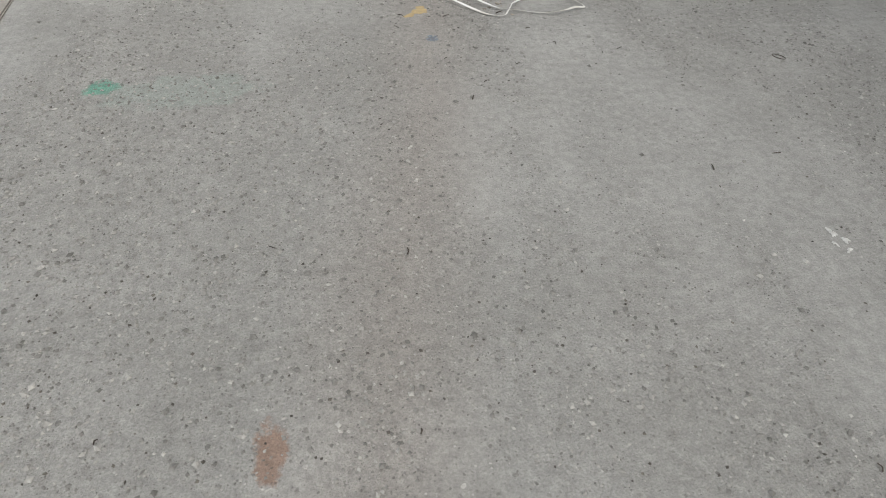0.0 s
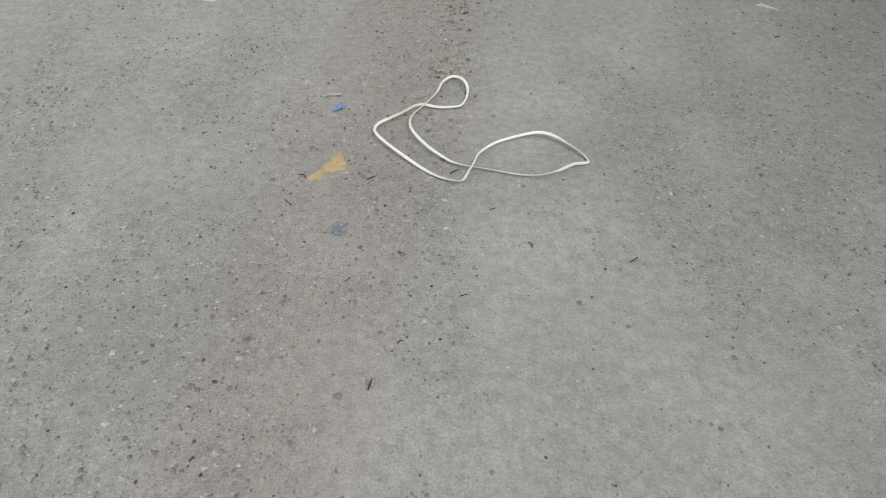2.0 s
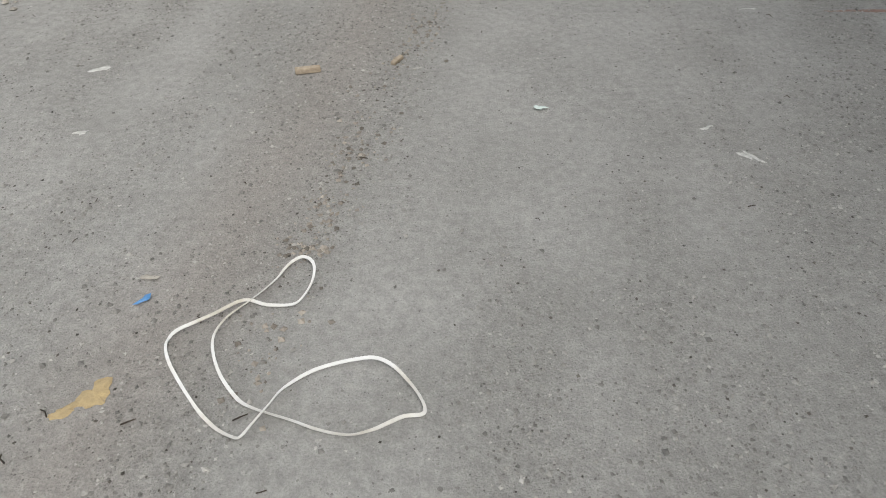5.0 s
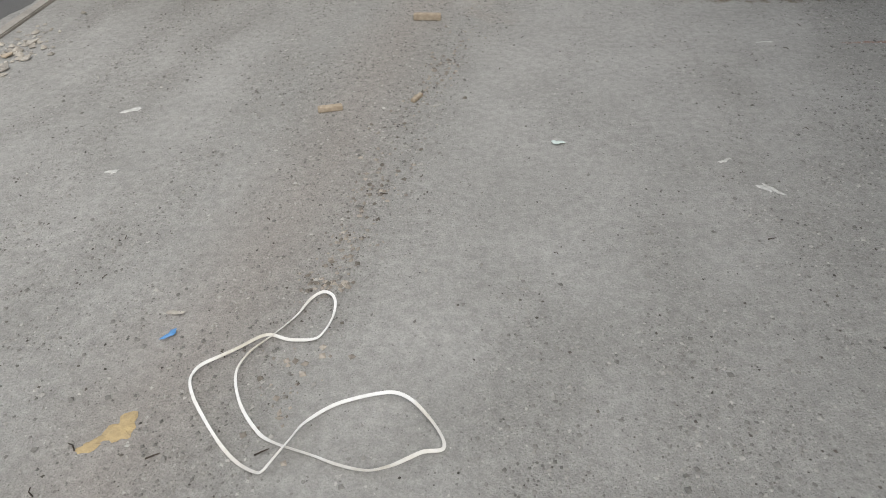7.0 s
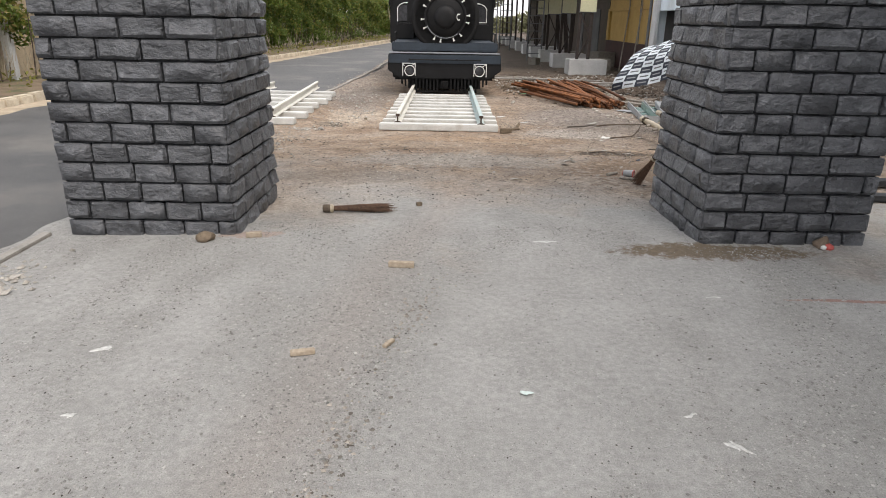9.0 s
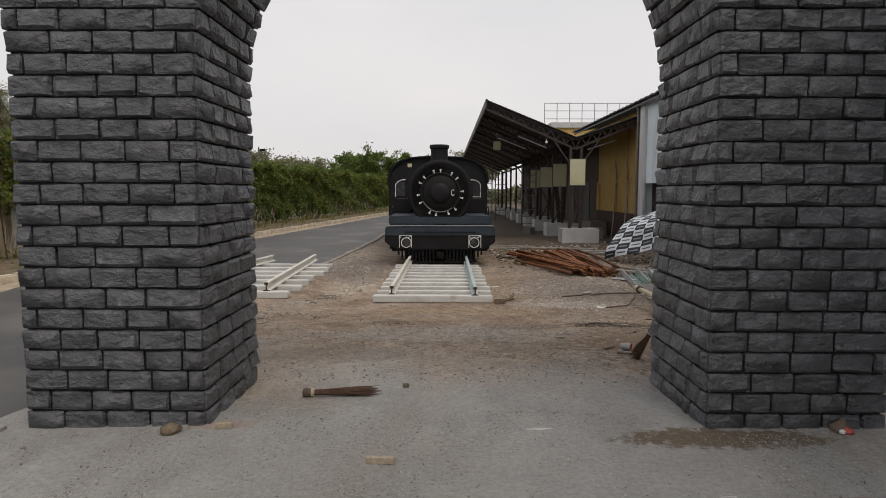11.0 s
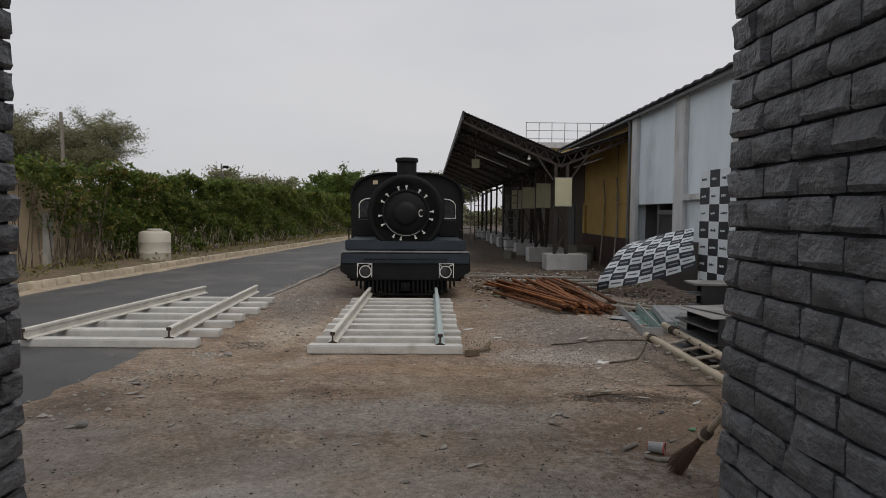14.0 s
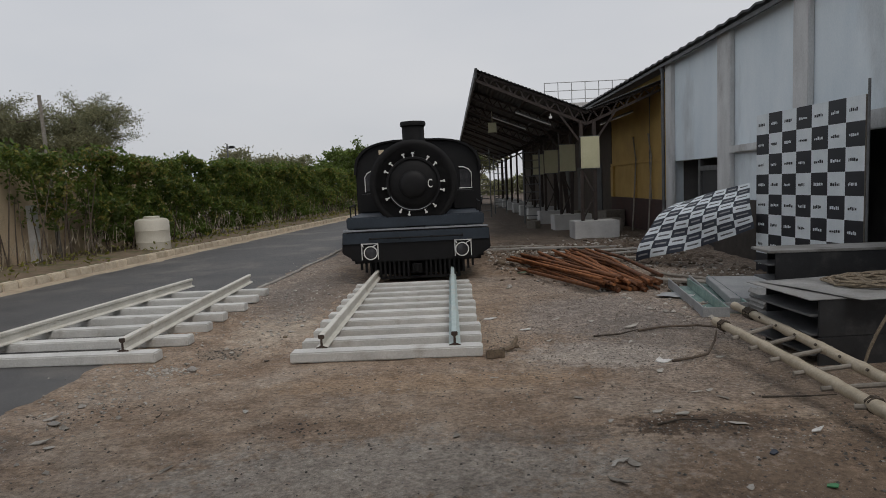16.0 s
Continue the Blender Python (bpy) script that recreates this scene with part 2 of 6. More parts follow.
    sand = math_node("MULTIPLY", math_node("MULTIPLY", tex(110.0, 4.0, None, 0.75), math_node("ADD", math_node("MULTIPLY", rough_zone, 0.22), 0.42)), 1.9)
    l.new(col, b.inputs["Base Color"])
    b.inputs["Roughness"].default_value = 0.92
    b.inputs["Specular IOR Level"].default_value = 0.25
    hgt = math_node("ADD", math_node("ADD", math_node("MULTIPLY", fine, 0.3), sand), math_node("ADD", math_node("MULTIPLY", speck_h, 0.6), math_node("MULTIPLY", tex(14.0, 5.0), 0.9)))
    bp = n.new("ShaderNodeBump")
    bp.inputs["Strength"].default_value, bp.inputs["Distance"].default_value = 0.75, 0.012
    l.new(hgt, bp.inputs["Height"])
    l.new(bp.outputs[0], b.inputs["Normal"])
    return m


GROUND = ground_material()
ASPHALT = surf("worn_asphalt", (0.048, 0.048, 0.049), (0.105, 0.103, 0.10), 1.4, 0.62, bump=0.5, grain=140, patch=(0.16, 0.148, 0.132), patch_scale=0.5, patch_at=0.6)
KERB = surf("kerb_cement", (0.52, 0.44, 0.33), (0.74, 0.66, 0.53), 7, 0.85, bump=0.4, vary=0.25)
EDGE = surf("edge_cement", (0.25, 0.235, 0.215), (0.42, 0.395, 0.36), 5, 0.9, bump=0.5, vary=0.25)
STONE = surf("painted_rock_face", (0.06, 0.063, 0.07), (0.135, 0.14, 0.152), 8, 0.42, bump=0.4, grain=60, vary=0.28, patch=(0.22, 0.228, 0.245), patch_scale=14.0, patch_at=0.66, rough_var=0.12, lumps=17.0, stretch=(1.0, 1.0, 1.5))
MORTAR = surf("dark_joint", (0.014, 0.015, 0.017), (0.035, 0.036, 0.04), 12, 0.8, bump=0.4)
SLEEPER = surf("painted_cement_sleeper", (0.52, 0.52, 0.50), (0.68, 0.675, 0.65), 4, 0.75, bump=0.25, vary=0.12, patch=(0.36, 0.33, 0.29), patch_scale=2.5, patch_at=0.66)
RAILPAINT = surf("cream_rail_paint", (0.56, 0.54, 0.48), (0.70, 0.685, 0.63), 5, 0.5, bump=0.12, patch=(0.38, 0.33, 0.26), patch_scale=3.0, patch_at=0.68)
RAILBLUE = surf("pale_blue_rail_paint", (0.36, 0.46, 0.46), (0.50, 0.58, 0.57), 5, 0.45, bump=0.12, patch=(0.55, 0.54, 0.49), patch_scale=4.0, patch_at=0.6)
RUSTDARK = surf("rusty_cut_end", (0.03, 0.022, 0.018), (0.08, 0.05, 0.035), 20, 0.8)
BLACK = surf("black_engine_paint", (0.0045, 0.0045, 0.005), (0.010, 0.010, 0.011), 3, 0.6, bump=0.06, grain=30, spec=0.28)
BLACK2 = surf("matt_black_paint", (0.004, 0.004, 0.005), (0.011, 0.011, 0.011), 4, 0.66, bump=0.1, grain=40, spec=0.22)
SLATE = surf("slate_blue_engine_paint", (0.016, 0.025, 0.036), (0.028, 0.040, 0.056), 3, 0.5, bump=0.06, grain=30)
WHITE = surf("white_paint", (0.62, 0.62, 0.60), (0.75, 0.75, 0.73), 9, 0.5, bump=0.05)
GREYLINE = surf("grey_lining_paint", (0.22, 0.24, 0.26), (0.32, 0.34, 0.36), 9, 0.5, bump=0.05)
ORANGE = surf("cream_plate_paint", (0.55, 0.45, 0.30), (0.68, 0.58, 0.42), 30, 0.5, bump=0.05)
CREAM = surf("cream_board_paint", (0.44, 0.43, 0.27), (0.54, 0.52, 0.35), 2, 0.6, bump=0.05)
LENS = surf("dull_lamp_glass", (0.02, 0.02, 0.022), (0.05, 0.05, 0.055), 9, 0.15, bump=0.0)
STEEL = surf("primer_brown_steel", (0.022, 0.017, 0.015), (0.052, 0.036, 0.030), 8, 0.65, metal=0.2, bump=0.15)
STEELGREY = surf("grey_steel", (0.09, 0.092, 0.095), (0.17, 0.175, 0.18), 6, 0.55, metal=0.3, bump=0.1)
SHEET = surf("dark_roof_sheet", (0.016, 0.017, 0.018), (0.034, 0.035, 0.037), 2, 0.6, metal=0.1, bump=0.15)
PLASTER = surf("weathered_blue_white_plaster", (0.64, 0.73, 0.79), (0.78, 0.85, 0.89), 1.3, 0.85, bump=0.25, patch=(0.52, 0.57, 0.60), patch_scale=0.9, patch_at=0.62, stretch=(1, 1, 0.4))
TRIMPLASTER = surf("dirty_white_trim", (0.46, 0.47, 0.47), (0.66, 0.67, 0.67), 2.5, 0.85, bump=0.3, patch=(0.26, 0.25, 0.24), patch_scale=1.4, patch_at=0.64, stretch=(1, 1, 0.4))
YELLOW = surf("ochre_wall_paint", (0.42, 0.27, 0.075), (0.54, 0.36, 0.12), 1.5, 0.8, bump=0.15, patch=(0.36, 0.25, 0.1), patch_scale=0.9, patch_at=0.64)
MAROON = surf("maroon_plinth_paint", (0.035, 0.016, 0.014), (0.07, 0.032, 0.026), 3, 0.75, bump=0.2)
PLATFORMWALL = surf("shade_brown_plaster", (0.055, 0.045, 0.036), (0.11, 0.088, 0.068), 1.5, 0.85, bump=0.2)
# dark grey puts the gloom of rooms and doorways into the colour
SHADEGREY = surf("shade_grey_plaster", (0.10, 0.10, 0.10), (0.16, 0.16, 0.155), 2, 0.9, bump=0.1)
CONCRETE = surf("bare_cement", (0.40, 0.40, 0.395), (0.55, 0.55, 0.54), 2.5, 0.88, bump=0.35, patch=(0.3, 0.29, 0.28), patch_scale=1.5, patch_at=0.64)
RUST = surf("rusty_pipe", (0.12, 0.04, 0.016), (0.42, 0.165, 0.058), 9, 0.75, metal=0.15, bump=0.3, vary=0.7)
BAMBOO = surf("dry_bamboo", (0.31, 0.26, 0.185), (0.47, 0.41, 0.315), 6, 0.55, bump=0.2, patch=(0.27, 0.2, 0.12), patch_scale=6, patch_at=0.66)
BARK = surf("brown_bark", (0.06, 0.045, 0.035), (0.15, 0.115, 0.085), 16, 0.9, bump=0.6)
LEAF = surf("hedge_leaf", (0.10, 0.17, 0.032), (0.23, 0.31, 0.065), 1.2, 0.42, bump=0.0, vary=0.6, islands=True, thin=0.5)
LEAFY = surf("yellowish_leaf", (0.22, 0.23, 0.04), (0.36, 0.34, 0.08), 1.5, 0.45, bump=0.0, vary=0.55, islands=True, thin=0.5)
LEAFTREE = surf("dusty_tree_leaf", (0.20, 0.205, 0.11), (0.34, 0.335, 0.19), 0.8, 0.7, bump=0.0, vary=0.5, islands=True, thin=0.4)
TANK = surf("cream_plastic_tank", (0.50, 0.47, 0.40), (0.60, 0.57, 0.49), 2, 0.5, bump=0.04, patch=(0.42, 0.38, 0.3), patch_scale=2, patch_at=0.66)
TAPEMAT = surf("white_plastic_strap", (0.66, 0.66, 0.65), (0.80, 0.80, 0.80), 10, 0.35, bump=0.0, patch=(0.55, 0.52, 0.46), patch_scale=5, patch_at=0.55)
WOOD = surf("sawn_timber", (0.34, 0.275, 0.20), (0.48, 0.40, 0.31), 30, 0.75, bump=0.2, vary=0.2)
WOODGREY = surf("grey_board", (0.20, 0.18, 0.15), (0.33, 0.30, 0.26), 14, 0.85, bump=0.3, vary=0.3)
STRAW = surf("broom_straw", (0.085, 0.046, 0.03), (0.20, 0.118, 0.075), 40, 0.85, bump=0.3, vary=0.5, islands=True)
CHECKB = surf("black_print", (0.012, 0.014, 0.019), (0.022, 0.024, 0.03), 4, 0.5, bump=0.03)
CHECKW = surf("white_print", (0.62, 0.68, 0.71), (0.73, 0.78, 0.81), 4, 0.5, bump=0.03)
BLUEPRINT = surf("blue_black_print", (0.02, 0.026, 0.042), (0.035, 0.043, 0.062), 4, 0.5, bump=0.03)
GLASSGREEN = surf("green_glass_edge", (0.16, 0.25, 0.23), (0.26, 0.36, 0.33), 6, 0.2, bump=0.0)
BOXDARK = surf("charcoal_steel_box", (0.014, 0.015, 0.017), (0.034, 0.035, 0.038), 4, 0.6, bump=0.15)
BOARDGREY = surf("grey_panel", (0.24, 0.25, 0.255), (0.36, 0.37, 0.375), 3, 0.65, bump=0.1)
BOXSIDE = surf("grey_black_sheet_metal", (0.017, 0.018, 0.02), (0.04, 0.041, 0.044), 3, 0.5, bump=0.1, patch=(0.085, 0.083, 0.08), patch_scale=3.0, patch_at=0.62)
LIDGREY = surf("dusty_zinc_sheet", (0.21, 0.21, 0.205), (0.34, 0.335, 0.32), 5, 0.6, metal=0.1, bump=0.1, patch=(0.16, 0.155, 0.145), patch_scale=2.5)
LASHING = surf("dark_lashing_rope", (0.045, 0.036, 0.028), (0.095, 0.075, 0.055), 60, 0.95, bump=0.4)
GRAVELBROWN = surf("brown_gravel", (0.17, 0.14, 0.115), (0.43, 0.37, 0.315), 25, 0.9, bump=0.2, vary=0.6, islands=True)
PLINTHSHADE = surf("dark_plinth_shade", (0.03, 0.025, 0.022), (0.07, 0.06, 0.052), 5, 0.8, bump=0.2)
LEAFDRY = surf("yellowed_leaf", (0.24, 0.19, 0.05), (0.38, 0.31, 0.11), 1.5, 0.6, bump=0.0, vary=0.5, islands=True, thin=0.4)
WALLSAND = surf("sand_washed_wall", (0.50, 0.39, 0.26), (0.62, 0.50, 0.35), 3, 0.9, bump=0.3, patch=(0.32, 0.25, 0.18), patch_scale=1.4)
ROPE = surf("dusty_rope", (0.15, 0.12, 0.085), (0.28, 0.23, 0.165), 60, 0.95, bump=0.5)
PEBBLE = surf("grit_stone", (0.25, 0.245, 0.23), (0.56, 0.545, 0.52), 25, 0.9, bump=0.2, vary=0.6, islands=True)
BROWNSTONE = surf("brown_stone", (0.10, 0.075, 0.052), (0.22, 0.17, 0.12), 25, 0.9, bump=0.4)
CRUMB = surf("brown_plaster_crumb", (0.30, 0.265, 0.23), (0.54, 0.49, 0.43), 25, 0.9, bump=0.2, vary=0.7, islands=True)
WHITEPAPER = surf("dusty_white_paper", (0.50, 0.49, 0.47), (0.66, 0.65, 0.63), 12, 0.8, bump=0.2)
CLOD = surf("dark_clod", (0.085, 0.077, 0.068), (0.20, 0.183, 0.163), 30, 0.95, bump=0.2, vary=0.6, islands=True)
DRYTWIG = surf("dark_twig", (0.045, 0.035, 0.028), (0.1, 0.08, 0.06), 30, 0.9, vary=0.5, islands=True)
PLASTERBIT = surf("broken_plaster", (0.36, 0.33, 0.29), (0.56, 0.53, 0.48), 20, 0.9, vary=0.4, islands=True)
DIRTDARK = surf("dark_brown_dirt", (0.085, 0.060, 0.042), (0.16, 0.12, 0.088), 7, 0.85, bump=0.4)
PAINTYELLOW = surf("ochre_paint_spot", (0.36, 0.28, 0.165), (0.46, 0.35, 0.185), 25, 0.85, bump=0.4)
PAINTWHITE = surf("white_splash", (0.42, 0.42, 0.41), (0.62, 0.62, 0.6), 30, 0.85)
BLUEBIT = surf("blue_wrapper_plastic", (0.04, 0.16, 0.42), (0.10, 0.28, 0.55), 20, 0.4)
PAPER = surf("pale_green_paper", (0.45, 0.55, 0.53), (0.62, 0.68, 0.66), 20, 0.7)
REDPAPER = surf("red_label", (0.36, 0.05, 0.045), (0.5, 0.1, 0.08), 20, 0.5)
YELLOWPLASTIC = surf("yellow_wrapper", (0.5, 0.38, 0.03), (0.62, 0.5, 0.08), 15, 0.5)
GREENBIT = surf("green_wrapper", (0.03, 0.16, 0.06), (0.06, 0.25, 0.1), 15, 0.5)

# ---- building helpers ----
class Mesh:
    """Collects vertices and faces of one mesh."""
    def __init__(self):
        self.v, self.f, self.k = [], [], []

    def add(self, verts, faces, k=0):
        o = len(self.v)
        self.v.extend(tuple(p) for p in verts)
        self.f.extend(tuple(i + o for i in q) for q in faces)
        self.k.extend([k] * len(faces))
        return self

    def box(self, x0, x1, y0, y1, z0, z1, m=None, k=0):
        vs = [Vector((x, y, z)) for z in (z0, z1) for y in (y0, y1) for x in (x0, x1)]
        if m is not None:
            vs = [m @ p for p in vs]
        return self.add(vs, [(0, 2, 3, 1), (4, 5, 7, 6), (0, 1, 5, 4), (2, 6, 7, 3), (0, 4, 6, 2), (1, 3, 7, 5)], k)

    def tube(self, pts, r, n=8, cap=True, k=0):
        """A round bar along points; r is one radius or one for each point."""
        pts = [Vector(p) for p in pts]
        rs = r if isinstance(r, (list, tuple)) else [r] * len(pts)
        vs, fs = [], []
        for i, p in enumerate(pts):
            d = (pts[min(i + 1, len(pts) - 1)] - pts[max(i - 1, 0)]).normalized()
            side = d.cross(Vector((0, 0, 1)))
            side = side.normalized() if side.length > 0.05 else Vector((1, 0, 0))
            up = side.cross(d)
            for j in range(n):
                a = 2 * math.pi * j / n
                vs.append(p + rs[i] * (math.cos(a) * side + math.sin(a) * up))
        for i in range(len(pts) - 1):
            for j in range(n):
                fs.append((i * n + j, i * n + (j + 1) % n, (i + 1) * n + (j + 1) % n, (i + 1) * n + j))
        if cap:
            fs.append(tuple(range(n - 1, -1, -1)))
            fs.append(tuple((len(pts) - 1) * n + j for j in range(n)))
        return self.add(vs, fs, k)

    def lathe(self, profile, n=32, m=None, k=0):
        """Turns (radius, height) pairs round z."""
        vs, fs = [], []
        for r, z in profile:
            for j in range(n):
                a = 2 * math.pi * j / n
                p = Vector((r * math.cos(a), r * math.sin(a), z))
                vs.append(m @ p if m is not None else p)
        for i in range(len(profile) - 1):
            for j in range(n):
                fs.append((i * n + j, i * n + (j + 1) % n, (i + 1) * n + (j + 1) % n, (i + 1) * n + j))
        fs.append(tuple(range(n - 1, -1, -1)))
        fs.append(tuple((len(profile) - 1) * n + j for j in range(n)))
        return self.add(vs, fs, k)

    def prism(self, outline, y0, y1, k=0, m=None):
        """An outline in x, z drawn out along y."""
        n = len(outline)
        vs = [Vector((x, y, z)) for y in (y0, y1) for x, z in outline]
        if m is not None:
            vs = [m @ p for p in vs]
        fs = [(i, (i + 1) % n, n + (i + 1) % n, n + i) for i in range(n)]
        fs += [tuple(range(n - 1, -1, -1)), tuple(range(n, 2 * n))]
        return self.add(vs, fs, k)

    def data(self, name, mats, bevel=0.0, smooth=False):
        me = bpy.data.meshes.new(name)
        me.from_pydata(self.v, [], self.f)
        for mt in (mats if isinstance(mats, (list, tuple)) else [mats]):
            me.materials.append(mt)
        if any(self.k):
            me.polygons.foreach_set("material_index", self.k)
        bm = bmesh.new()
        bm.from_mesh(me)
        if len(self.f) < 20000:
            bmesh.ops.recalc_face_normals(bm, faces=bm.faces)
        if bevel:
            sharp = [e for e in bm.edges if len(e.link_faces) == 2 and e.calc_face_angle(0) > 0.6]
            bmesh.ops.bevel(bm, geom=sharp, offset=bevel, segments=2, affect="EDGES", clamp_overlap=True)
        bm.to_mesh(me)
        bm.free()
        if smooth:
            me.polygons.foreach_set("use_smooth", [True] * len(me.polygons))
            me.set_sharp_from_angle(angle=radians(38))
        return me


def part(name, mesh, mats, parent=None, label="", bevel=0.0, smooth=False, m=None):
    """One mesh object, under a thing or under a part."""
    data = mesh if isinstance(mesh, bpy.types.Mesh) else mesh.data(name, mats, bevel, smooth)
    ob = new(name, data)
    if parent is not None:
        ob.parent = parent
    if m is not None:
        ob.matrix_local = m
    return tagged(ob, label)


def thing(name, label, category, group="", kind="", m=None):
    ob = new(name)
    ob.empty_display_size = 0.1
    if m is not None:
        ob.matrix_world = m
    return tagged(ob, label, category, group, kind)


def single(name, mesh, mats, label, category, group="", kind="", bevel=0.0, smooth=False, m=None):
    ob = part(name, mesh, mats, None, "", bevel, smooth, m)
    return tagged(ob, label, category, group, kind)


def step(a, b, x):
    t = min(1.0, max(0.0, (x - a) / (b - a)))
    return t * t * (3 - 2 * t)


ROAD_Y = (-40.0, 0.0, 5.0, 10.0, 17.0, 60.0)
def road_left(y):
    return -7.43 + 0.118 * max(0.0, y - 11.0) + (0.0 if y > 6 else 0.01 * (6 - y))
def road_right(y):
    return -2.62 + 0.055 * max(0.0, min(y, 16.0) - 9.0)
def road_z(y):
    return -0.03 - 0.135 * step(-1, 6, y) + 0.02 * step(11, 17, y)


LEVELS = ((-300, 0.0), (-6, 0.0), (0, 0.0), (2.1, -0.065), (5.4, -0.2), (9.0, -0.25), (13, -0.25), (17, -0.22), (3000, -0.22))
HEAPS = ((2.5, 7.4, 0.10, 1.1), (3.2, 10.6, 0.10, 1.0), (-1.75, 9.3, 0.10, 0.9), (-1.6, 12.0, 0.12, 1.0), (2.2, 12.6, 0.12, 1.3), (4.4, 14.6, 0.13, 1.4), (2.0, 3.3, 0.04, 0.7), (5.2, 9.5, 0.08, 0.75))
def level(x, y):
    """Height of the bare ground."""
    for (a, za), (b, zb) in zip(LEVELS, LEVELS[1:]):
        if a <= y <= b:
            z = za + (zb - za) * (y - a) / (b - a)
            break
    for hx, hy, h, r in HEAPS:
        z += h * math.exp(-((x - hx) ** 2 + (y - hy) ** 2) / (r * r))
    if x < -1.5:
        z += (road_z(y) + 0.012 - z) * step(-1.5, -2.5, x)
    if -5 < x < 8 and -9 < y < 18:
        z += 0.006 * noise.noise((x * 1.3, y * 1.3, 0)) + 0.003 * noise.noise((x * 5, y * 5, 3))
        if y > 3.5:
            z += (0.024 * noise.noise((x * 3, y * 3, 7)) + 0.012 * noise.noise((x * 8, y * 8, 1))) * step(3.5, 7, y)
    return z


def grit_zone(x, y):
    """0 on smooth trodden cement, 1 where loose grit has gathered: lanes along the walk with ragged edges."""
    u = x - 0.12 * y
    v = noise.noise((u * 1.7, y * 0.33, 2.0)) + 0.55 * noise.noise((u * 3.6, y * 1.1, 5.0)) + 0.35 * noise.noise((x * 7.0, y * 5.0, 9.0))
    far = step(-4.2, -2.6, y)
    return step(-0.28 - 0.25 * far, 0.38 - 0.1 * far, v)


def blob(cx, cy, rx, ry, turn=0.0, n=26, rough=0.25, lift=0.004, seed=0):
    """A thin patch with an uneven outline lying on the ground."""
    rnd = random.Random(seed)
    ph = [rnd.uniform(0, 6.28) for _ in range(4)]
    me = Mesh()
    pts = []
    for rr in (0.5, 1.0):
        for i in range(n):
            a = 2 * math.pi * i / n
            k = rr * (1 + rough * (math.sin(2 * a + ph[0]) * 0.5 + math.sin(3 * a + ph[1]) * 0.4 + math.sin(7 * a + ph[2]) * 0.25 + rnd.uniform(-0.15, 0.15)))
            x, y = rx * k * math.cos(a), ry * k * math.sin(a)
            c, s = math.cos(turn), math.sin(turn)
            pts.append((cx + x * c - y * s, cy + x * s + y * c))
    vs = [(x, y, level(x, y) + lift - (0.003 if i >= n else 0)) for i, (x, y) in enumerate(pts)] + [(cx, cy, level(cx, cy) + lift)]
    fs = [(i, (i + 1) % n, n + (i + 1) % n, n + i) for i in range(n)] + [(2 * n, i, (i + 1) % n) for i in range(n)]
    return me.add(vs, [tuple(reversed(q)) for q in fs[:n]] + fs[n:])


def scatter_stones(spots, seed):
    """Small uneven stones, each of eight faces, on the ground. spots: x, y, size."""
    g = np.random.RandomState(seed)
    p = np.array([(x, y, level(x, y)) for x, y, _ in spots])
    size = np.array([s for _, _, s in spots])[:, None]
    n = len(p)
    shape = np.array(((1, 0, 0.25), (0, 1, 0.2), (-1, 0, 0.3), (0, -1, 0.2), (0.1, 0.1, 0.9), (0, 0, -0.4)))
    px = shape[:, 0] * size * g.uniform(0.5, 1, (n, 6))
    py = shape[:, 1] * size * g.uniform(0.4, 0.9, (n, 6))
    pz = shape[:, 2] * size * g.uniform(0.5, 0.85, (n, 6))
    a = g.uniform(0, 6.28, (n, 1))
    c, sn = np.cos(a), np.sin(a)
    v = np.stack([p[:, :1] + px * c - py * sn, p[:, 1:2] + px * sn + py * c, p[:, 2:] + pz], axis=2).reshape(-1, 3)
    tri = np.array(((0, 1, 4), (1, 2, 4), (2, 3, 4), (3, 0, 4), (1, 0, 5), (2, 1, 5), (3, 2, 5), (0, 3, 5)))
    f = (tri[None] + 6 * np.arange(n)[:, None, None]).reshape(-1, 3)
    me = Mesh()
    me.v, me.f = [tuple(q) for q in v.tolist()], [tuple(q) for q in f.tolist()]
    me.k = [0] * len(me.f)
    return me


def leaf_cloud(points, size, seed, droop=0.0):
    """Folded leaf sprays at points (n x 3)."""
    g = np.random.RandomState(seed)
    p = np.asarray(points)
    n = len(p)
    d = g.normal(size=(n, 3))
    d /= np.linalg.norm(d, axis=1)[:, None]
    e = np.cross(d, g.normal(size=(n, 3)))
    e /= np.linalg.norm(e, axis=1)[:, None]
    s = size * g.uniform(0.55, 1.3, size=(n, 1))
    nn = np.cross(d, e)
    v = np.stack([p - d * s, p + e * s * 0.45 + nn * s * 0.15, p + d * s, p - e * s * 0.45 + nn * s * 0.15], axis=1).reshape(-1, 3)
    me = Mesh()
    me.v = [tuple(q) for q in v.tolist()]
    me.f = [q for i in range(0, 4 * n, 4) for q in ((i, i + 1, i + 2), (i, i + 2, i + 3))]
    me.k = [0] * len(me.f)
    return me

# ---- ground and road ----
def graded(lo, a, b, hi, fine, count):
    inner = np.arange(a, b + 1e-6, fine)
    left = a - np.geomspace(fine * 2, a - lo, count)[::-1]
    right = b + np.geomspace(fine * 2, hi - b, count)
    return np.concatenate([left, inner, right])


